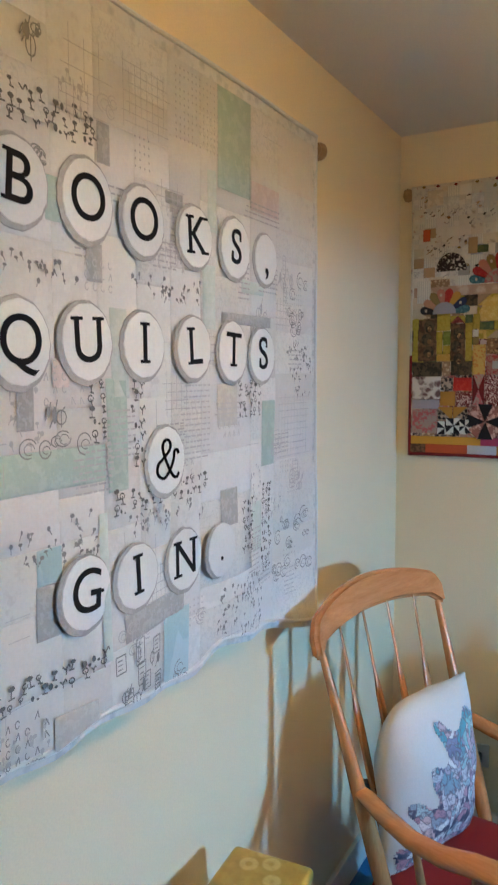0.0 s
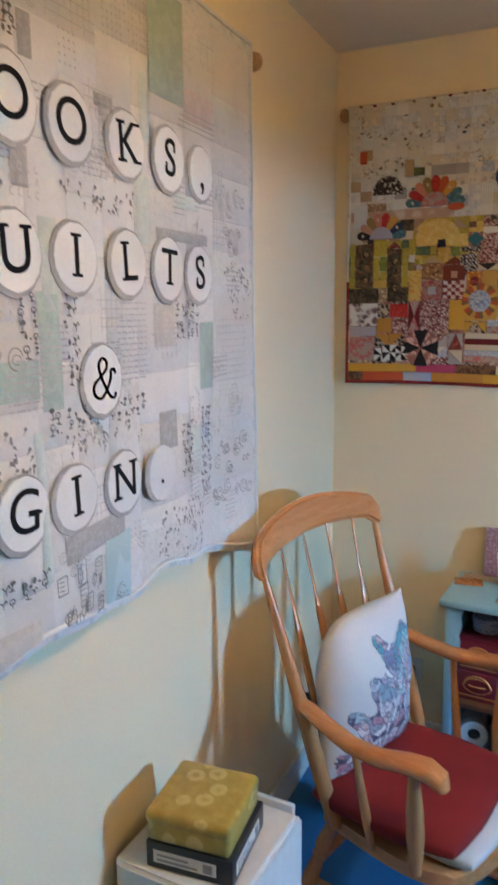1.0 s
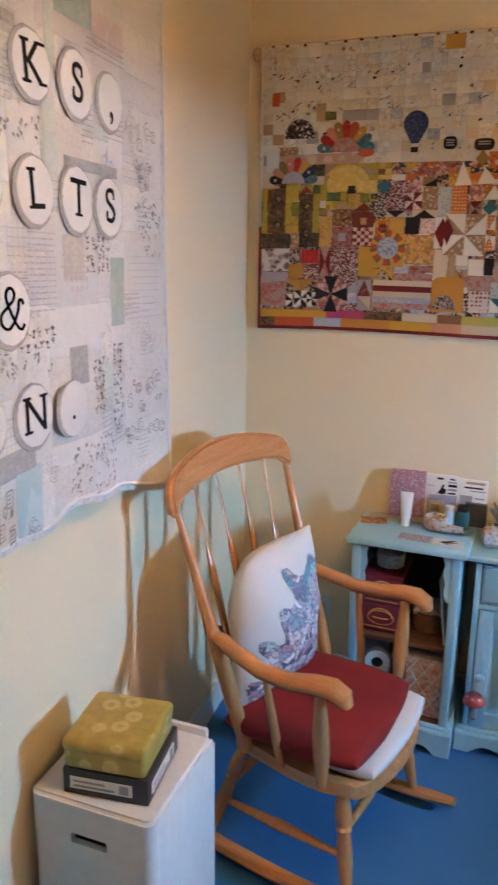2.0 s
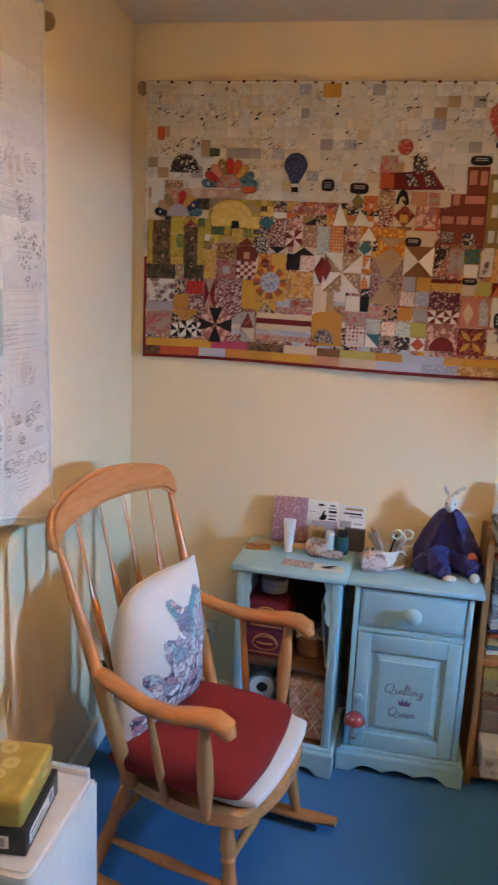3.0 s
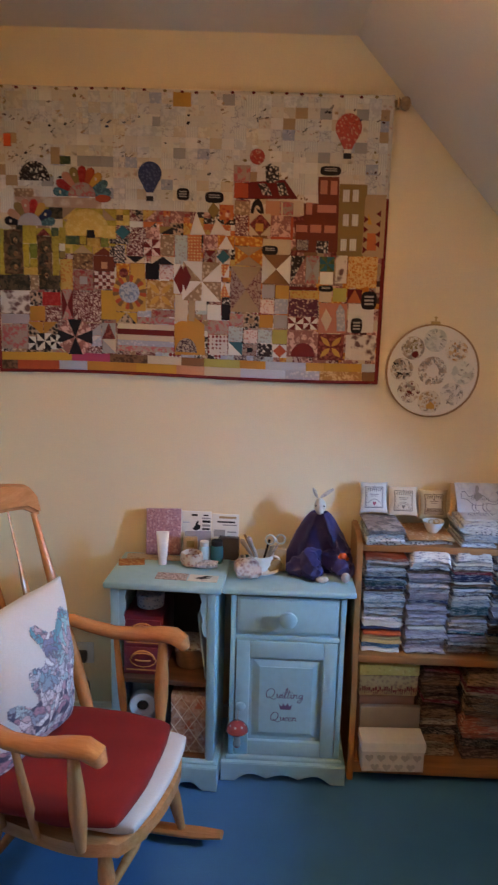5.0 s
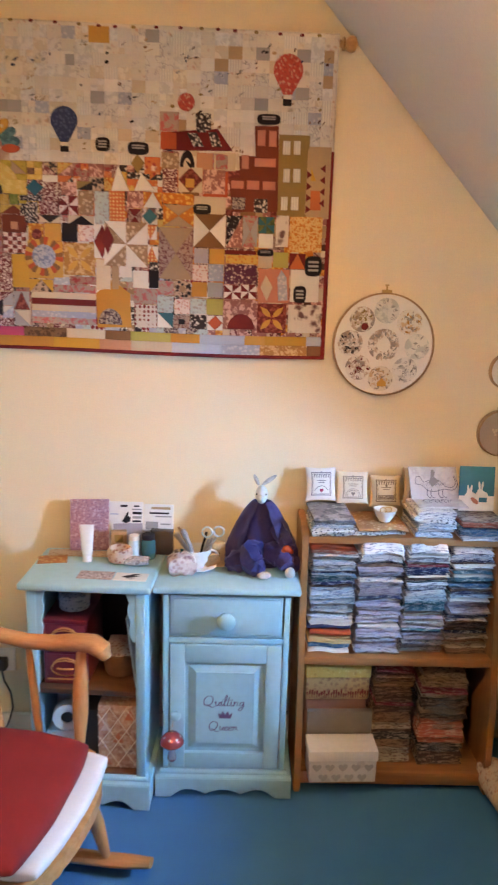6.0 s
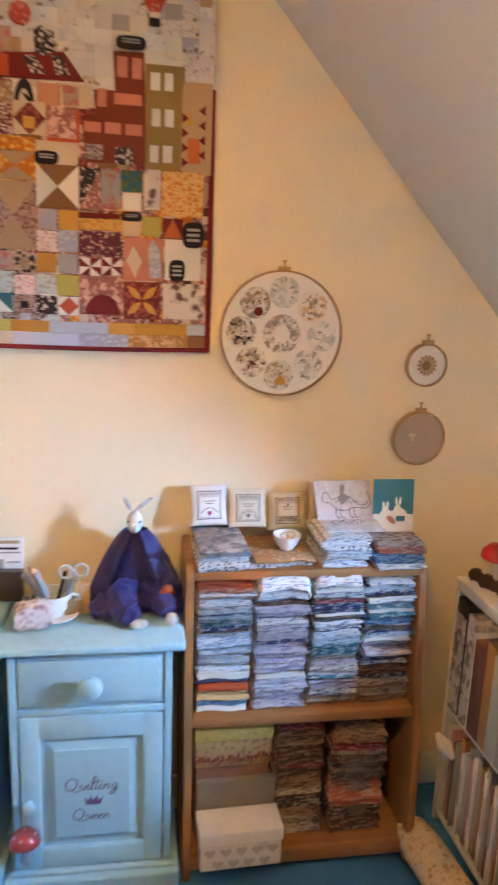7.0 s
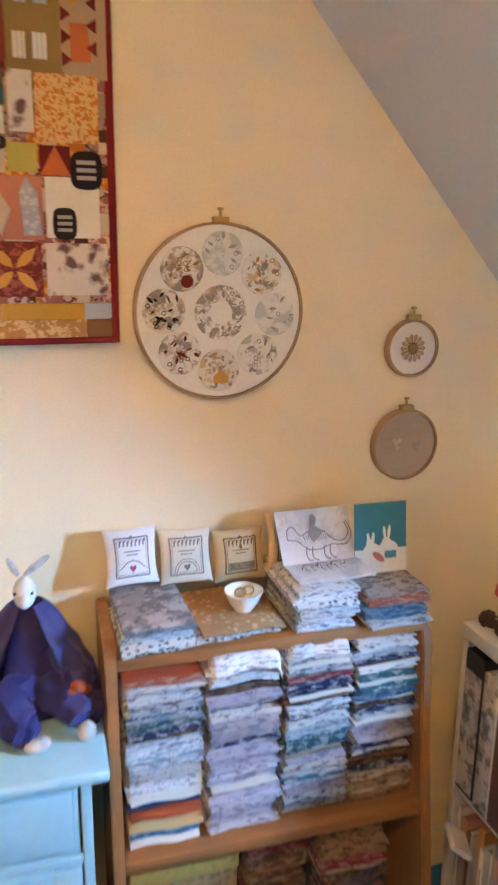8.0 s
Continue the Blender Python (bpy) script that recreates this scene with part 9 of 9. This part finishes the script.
# ---- things inside the open cabinet ----
OC = pose(0.693, -0.044, 0, 0, 0, -4.6)
rb = thing("burgundy_drawers", OC @ pose(-0.078, -0.03, 0.381), "burgundy box of two small drawers with gold scrolls", "drawer box")
part("body", box(-0.070, 0.070, -0.205, 0.0, 0, 0.218, 0.004), "burgundy", rb)
for z in (0.012, 0.114):
    d_ = part("drawer_front", box(-0.062, 0.062, -0.211, -0.2055, z, z + 0.092, 0.004), "burgundy", rb)
    part("gold_scroll", tube([(0.046 * math.cos(a), -0.2125, z + 0.046 + 0.026 * math.sin(a)) for a in [math.pi * k / 12 * 2 for k in range(25)]], 0.0022, 6), "gold_paint", d_)
    part("gold_rule", box(-0.058, 0.058, -0.2122, -0.2108, z + 0.006, z + 0.011, 0), "gold_paint", d_)
    part("gold_arch", tube([(0.040 * math.cos(a), -0.2125, z + 0.050 + 0.030 * math.sin(a)) for a in [math.pi * k / 12 for k in range(13)]], 0.0034, 6), "gold_paint", d_)
    part("pull", tube([(0.026 * math.cos(a), -0.2125 - 0.006 * math.sin(a), z + 0.046) for a in [math.pi * k / 8 for k in range(9)]], 0.003, 6), "gold_paint", d_)
rt = thing("round_tin", OC @ pose(-0.074, -0.135, 0.600), "round white tin with a blue-grey pattern", "tin")
part("body", lathe([(0.046, 0), (0.048, 0.002), (0.048, 0.030), (0, 0.030)], 28), "tin_mono", rt)
part("lid", lathe([(0.050, 0.026), (0.050, 0.046), (0.046, 0.050), (0, 0.051)], 28), "tin_mono", rt)
br = thing("basket", OC @ pose(0.075, -0.12, 0.381), "small brown woven basket holding craft pieces", "basket")
part("body", lathe([(0.050, 0), (0.056, 0.004), (0.064, 0.075), (0.060, 0.078), (0.052, 0.01), (0, 0.008)], 24, Matrix.Diagonal((1.0, 1.25, 1, 1))), "basket_brown", br)
part("folded_cloth", puff(0.10, 0.13, 0.04, 10, 2, 0.3, 0.006, 4), "pot_print", br).location = (0, 0, 0.055)
bd = thing("cutting_board", OC @ pose(0.143, -0.14, 0.381, 0, -7, 0), "thin pale blue board leaning in the cabinet", "board")
part("board", box(-0.003, 0.003, -0.10, 0.09, 0, 0.235, 0.001), "board_blue", bd)
for k, (x, z, w, h, mat) in enumerate(((-0.105, 0.103, 0.100, 0.050, "white_card"), (-0.105, 0.154, 0.100, 0.045, "box_white"), (-0.110, 0.200, 0.085, 0.11, "white_card"))):
    wbx = thing("white_carton", OC @ pose(x, -0.045 + 0.02 * (k == 2), z), "small white card carton on the bottom shelf", "carton", "white cartons")
    part("body", box(-w / 2, w / 2, -0.17 if k < 2 else -0.07, 0, 0, h - 0.001, 0.002), mat, wbx)
tp = thing("tape_roll", OC @ pose(-0.092, -0.178, 0.247, 90, 0, 10), "roll of white tape, a black plug standing in for its shaded hole", "tape")
bm = bmesh.new()
add_lathe(bm, [(0.021, 0), (0.046, 0), (0.047, 0.002), (0.047, 0.034), (0.046, 0.036), (0.021, 0.036), (0.021, 0)], 36, None, False)
part("tape", bm, "gloss_plastic", tp)
# black plug closes the hole and stands in for its shade
part("core", lathe([(0.0205, 0.004), (0.0205, 0.030), (0, 0.030)], 24), "black_card", tp)
tp2 = thing("black_case", OC @ pose(-0.012, -0.10, 0.103), "black plastic case on the bottom shelf", "case")
part("body", box(-0.026, 0.026, -0.12, 0.06, 0, 0.18, 0.004), "black_card", tp2)
cloth("rose_print", (0.52, 0.36, 0.31), ((0.36, 0.20, 0.17), (0.62, 0.52, 0.46)), 34, 0.28, "noise")
pb = thing("patterned_box", OC @ pose(0.088, -0.055, 0.103, 0, 0, 0), "pink and cream box with a diamond quilted pattern", "box")
part("body", box(-0.064, 0.064, -0.20, 0.0, 0, 0.222, 0.004), "rose_print", pb)
for k in range(5):
    for q in range(3):
        if (k + q) % 3:
            continue
        xa, za = -0.056 + 0.038 * q, 0.012 + 0.040 * k
        part("triangle", slab([(xa, za), (xa + 0.036, za), (xa + 0.018, za + 0.036)], -0.2008, -0.2001), "pouch_print" if k % 2 else "plain_salmon", pb)
lat = bmesh.new()
for k in range(-2, 3):
    for s in (-1, 1):
        x0, z0, x1, z1 = -0.064, 0.078 * k, 0.064, 0.078 * k + 0.19
        pts = [(x0 + (x1 - x0) * q / 16, z0 + (z1 - z0) * q / 16) for q in range(17)]
        pts = [(s * x, z) for x, z in pts if 0.004 < z < 0.218]
        if len(pts) > 1:
            add_tube(lat, [(x, -0.2012, z) for x, z in pts], 0.0028, 6, 0.4)
part("lattice", lat, "white_card", pb, "pale crossed ribbon lattice")

# ---- plug socket and cable ----
so = thing("plug_socket", pose(0.322, 0, 0.318), "white wall socket with a plug and black cable", "socket")
part("plate", box(-0.043, 0.043, -0.010, 0.0, -0.043, 0.043, 0.004), "gloss_plastic", so)
part("plug", box(-0.020, 0.020, -0.045, -0.0105, -0.026, 0.016, 0.007), "black_card", so, "black plug")
part("cable", tube([(0, -0.030, -0.026), (0.006, -0.028, -0.07), (0.026, -0.022, -0.12), (0.030, -0.020, -0.18), (0.012, -0.022, -0.24), (-0.02, -0.024, -0.30), (-0.03, -0.05, -0.312)], 0.003, 8), "black_card", so, "thin black cable")


# ---- white shelf unit under the slope ----
def shelf_unit():
    t = thing("shelf_unit", pose(2.112, -0.150, 0), "low white shelf unit under the slope, full of magazines", "shelf unit")
    d, L, h = 0.33, 1.05, 0.790
    part("top", box(-0.006, d, -L, 0, h - 0.032, h, 0.003), "box_white", t)
    part("shelf", box(0.004, d, -L + 0.02, -0.02, 0.375, 0.395, 0.002), "box_white", t)
    part("base", box(0.004, d, -L + 0.02, -0.02, 0.020, 0.040, 0.002), "box_white", t)
    part("side", box(0.0, d, -0.02, 0.0, 0, h - 0.032, 0.002), "box_white", t)
    part("side", box(0.0, d, -L, -L + 0.02, 0, h - 0.032, 0.002), "box_white", t)
    part("back", box(d - 0.008, d, -L + 0.02, -0.02, 0.04, h - 0.032, 0), "box_white", t)


shelf_unit()
rng = random.Random(21)
y = -0.176
spines = ["white_card", "mag_grey", "mag_pink", "mag_brown", "white_card", "mag_grey", "mag_tan", "white_card", "mag_green"]
k = 0
while y > -1.1:
    w = rng.uniform(0.006, 0.020)
    h = rng.uniform(0.26, 0.31)
    mg = thing("magazine", pose(2.118 + rng.uniform(-0.004, 0.012), y, 0.0405), "magazine standing with its spine out on the lower shelf", "magazine", "magazines on the lower shelf")
    part("cover", box(0, 0.21, -w, -0.0006, 0, h, 0.001), spines[k % len(spines)], mg)
    part("spine_print", box(-0.0006, -0.0001, -w * 0.7, -w * 0.3, h * 0.35, h * 0.8, 0), "plain_grey", mg)
    y -= w
    k += 1
fl = thing("box_file", pose(2.108, -0.172, 0.3955, 0, 0, 0), "black box file with a grey floral spine", "box file")
part("body", box(0.0, 0.25, -0.062, 0.0, 0, 0.345, 0.003), "black_card", fl)
part("floral_panel", box(-0.0015, -0.0003, -0.060, -0.004, 0.01, 0.30, 0), "file_floral", fl)
y = -0.240
for w, h, mat, label, lean in ((0.045, 0.325, "file_floral", "grey floral cardboard folder", 0), (0.006, 0.29, "white_card", "thin white folder", 0), (0.060, 0.275, "mag_maroon", "maroon folder beside a tan one", 0), (0.040, 0.300, "mag_tan", "tan cardboard folder", 0), (0.050, 0.285, "mag_aqua", "pale grey-green ring binder", 0), (0.05, 0.30, "mag_grey", "grey ring binder", 0), (0.05, 0.29, "mag_pink", "dusky pink ring binder", 0), (0.06, 0.31, "mag_brown", "brown ring binder", 0), (0.06, 0.30, "white_card", "white ring binder", 0), (0.05, 0.30, "mag_green", "sage ring binder", 0), (0.06, 0.31, "mag_grey", "grey ring binder", 0), (0.05, 0.30, "mag_tan", "tan ring binder", 0)):
    fo = thing("folder", pose(2.106, y, 0.3955), label + " standing on the shelf", "folder", "folders on the upper shelf")
    part("cover", box(0, 0.24, -w, -0.001, 0, h, 0.002), mat, fo)
    y -= w
    if y < -1.03:
        break
tag = thing("paper_roll", pose(2.100, -0.215, 0.300, 0, 35, -20), "white folded paper tag hanging over the shelf edge", "tag")
part("paper", box(-0.045, 0.010, -0.075, 0.0, -0.004, 0.012, 0.006), "white_card", tag)


# ---- red toadstools on the shelf unit ----
def toadstool(x, y, s, label, dots=True):
    t = thing("toadstool", pose(x, y, 0.7905), label, "ornament", "toadstool ornaments")
    part("stem", lathe([(0.020 * s, 0), (0.017 * s, 0.02 * s), (0.015 * s, 0.09 * s), (0, 0.092 * s)], 18), "plush_white", t)
    part("cap", lathe([(0.0, 0.082 * s), (0.042 * s, 0.084 * s), (0.050 * s, 0.092 * s), (0.046 * s, 0.112 * s), (0.028 * s, 0.130 * s), (0, 0.136 * s)], 26), "toadstool_red", t)
    for k in range(9):
        a, e = k * 2.4, 0.55 if k % 2 else 0.85
        part("spot", lathe([(0.006 * s, 0), (0.004 * s, 0.0015), (0, 0.002)], 10, Matrix.Translation((0.044 * s * math.cos(a) * e, 0.044 * s * math.sin(a) * e, (0.133 - 0.030 * e ** 3) * s)) @ Vector((math.cos(a) * e, math.sin(a) * e, 0.7)).to_track_quat("Z", "Y").to_matrix().to_4x4()), "plush_white", t)


toadstool(2.185, -0.215, 0.88, "red felt toadstool with white stem and spots")
toadstool(2.245, -0.270, 1.2, "taller red toadstool with a white stem")
for k, (x, y, r) in enumerate(((2.145, -0.185, 0.018), (2.150, -0.235, 0.020), (2.172, -0.290, 0.022), (2.165, -0.262, 0.015))):
    pn = thing("pine_cone", pose(x, y, 0.7905), "small brown pine cone beside the toadstools", "pine cone", "pine cones")
    bm = bmesh.new()
    add_lathe(bm, [(0, 0), (r * 0.6, 0.004), (r * 0.9, r * 0.6), (r * 0.7, r * 1.4), (0, r * 1.9)], 14)
    for i in range(40):
        a, s = i * 2.4, i / 40
        rr = r * (0.35 + 0.65 * math.sin(math.pi * (0.15 + 0.8 * s)))
        add_box(bm, rr * 0.7, rr * 1.15, -r * 0.22, r * 0.22, r * 1.85 * s, r * 1.85 * s + 0.003, 0, 1, pose(0, 0, 0, 0, 0, math.degrees(a)))
    part("cone", bm, "cone_brown", pn)

# ---- draught excluder on the carpet ----
de = thing("draught_excluder", pose(0, 0, 0), "cream floral fabric draught excluder lying on the carpet", "draught excluder")
pts = [(1.985, -0.235, 0.052), (1.990, -0.27, 0.056), (1.998, -0.35, 0.058), (2.008, -0.45, 0.057), (2.020, -0.58, 0.058), (2.035, -0.75, 0.057), (2.05, -0.95, 0.056), (2.06, -0.99, 0.050)]
part("tube", tube(pts, [0.030, 0.050, 0.058, 0.056, 0.057, 0.058, 0.050, 0.025], 20), "excluder_print", de)


# ---- ceiling lamp with drop petals ----
def ceiling_lamp():
    lx, ly, lz = LAMP_AT
    t = thing("ceiling_lamp", pose(lx, ly, 0), "ceiling lamp with rings of glowing white petals", "ceiling lamp")
    part("rose", lathe([(0.050, TOP - 0.02), (0.055, TOP - 0.004), (0.055, TOP - 0.0005), (0, TOP - 0.0005)], 24), "gloss_white", t)
    part("cord", tube([(0, 0, TOP - 0.02), (0, 0, lz + 0.19)], 0.004, 8), "gloss_white", t)
    for r, z, n in ((0.150, lz + 0.075, 16), (0.095, lz + 0.150, 12)):
        part("ring", tube([(r * math.cos(a), r * math.sin(a), z) for a in [2 * math.pi * k / 32 for k in range(33)]], 0.003, 6), "steel", t)
        for k in range(n):
            a = 2 * math.pi * (k + 0.5) / n
            out = [(-0.010, 0.0), (-0.022, -0.022), (-0.021, -0.045), (0.0, -0.075), (0.021, -0.045), (0.022, -0.022), (0.010, 0.0)]
            bm2 = slab(out, -0.0015, 0.0015, 0.0008)
            m_ = pose(r * math.cos(a), r * math.sin(a), z, 0, 0, math.degrees(a) - 90)
            bmesh.ops.transform(bm2, matrix=m_, verts=bm2.verts)
            part("petal", bm2, "lamp_petal", t, "translucent white drop")
    part("bulb", lathe([(0.0, lz + 0.045), (0.022, lz + 0.055), (0.030, lz + 0.078), (0.024, lz + 0.105), (0.014, lz + 0.125), (0, lz + 0.126)], 18), "bulb_glow", t)
    part("lamp_holder", lathe([(0.016, lz + 0.125), (0.018, lz + 0.130), (0.018, lz + 0.185), (0.006, lz + 0.192), (0, lz + 0.193)], 16), "gloss_white", t)
    for k in range(3):
        a = 2 * math.pi * k / 3
        part("spoke", tube([(0.016 * math.cos(a), 0.016 * math.sin(a), lz + 0.18), (0.095 * math.cos(a), 0.095 * math.sin(a), lz + 0.15), (0.150 * math.cos(a), 0.150 * math.sin(a), lz + 0.075)], 0.002, 6), "steel", t)


ceiling_lamp()
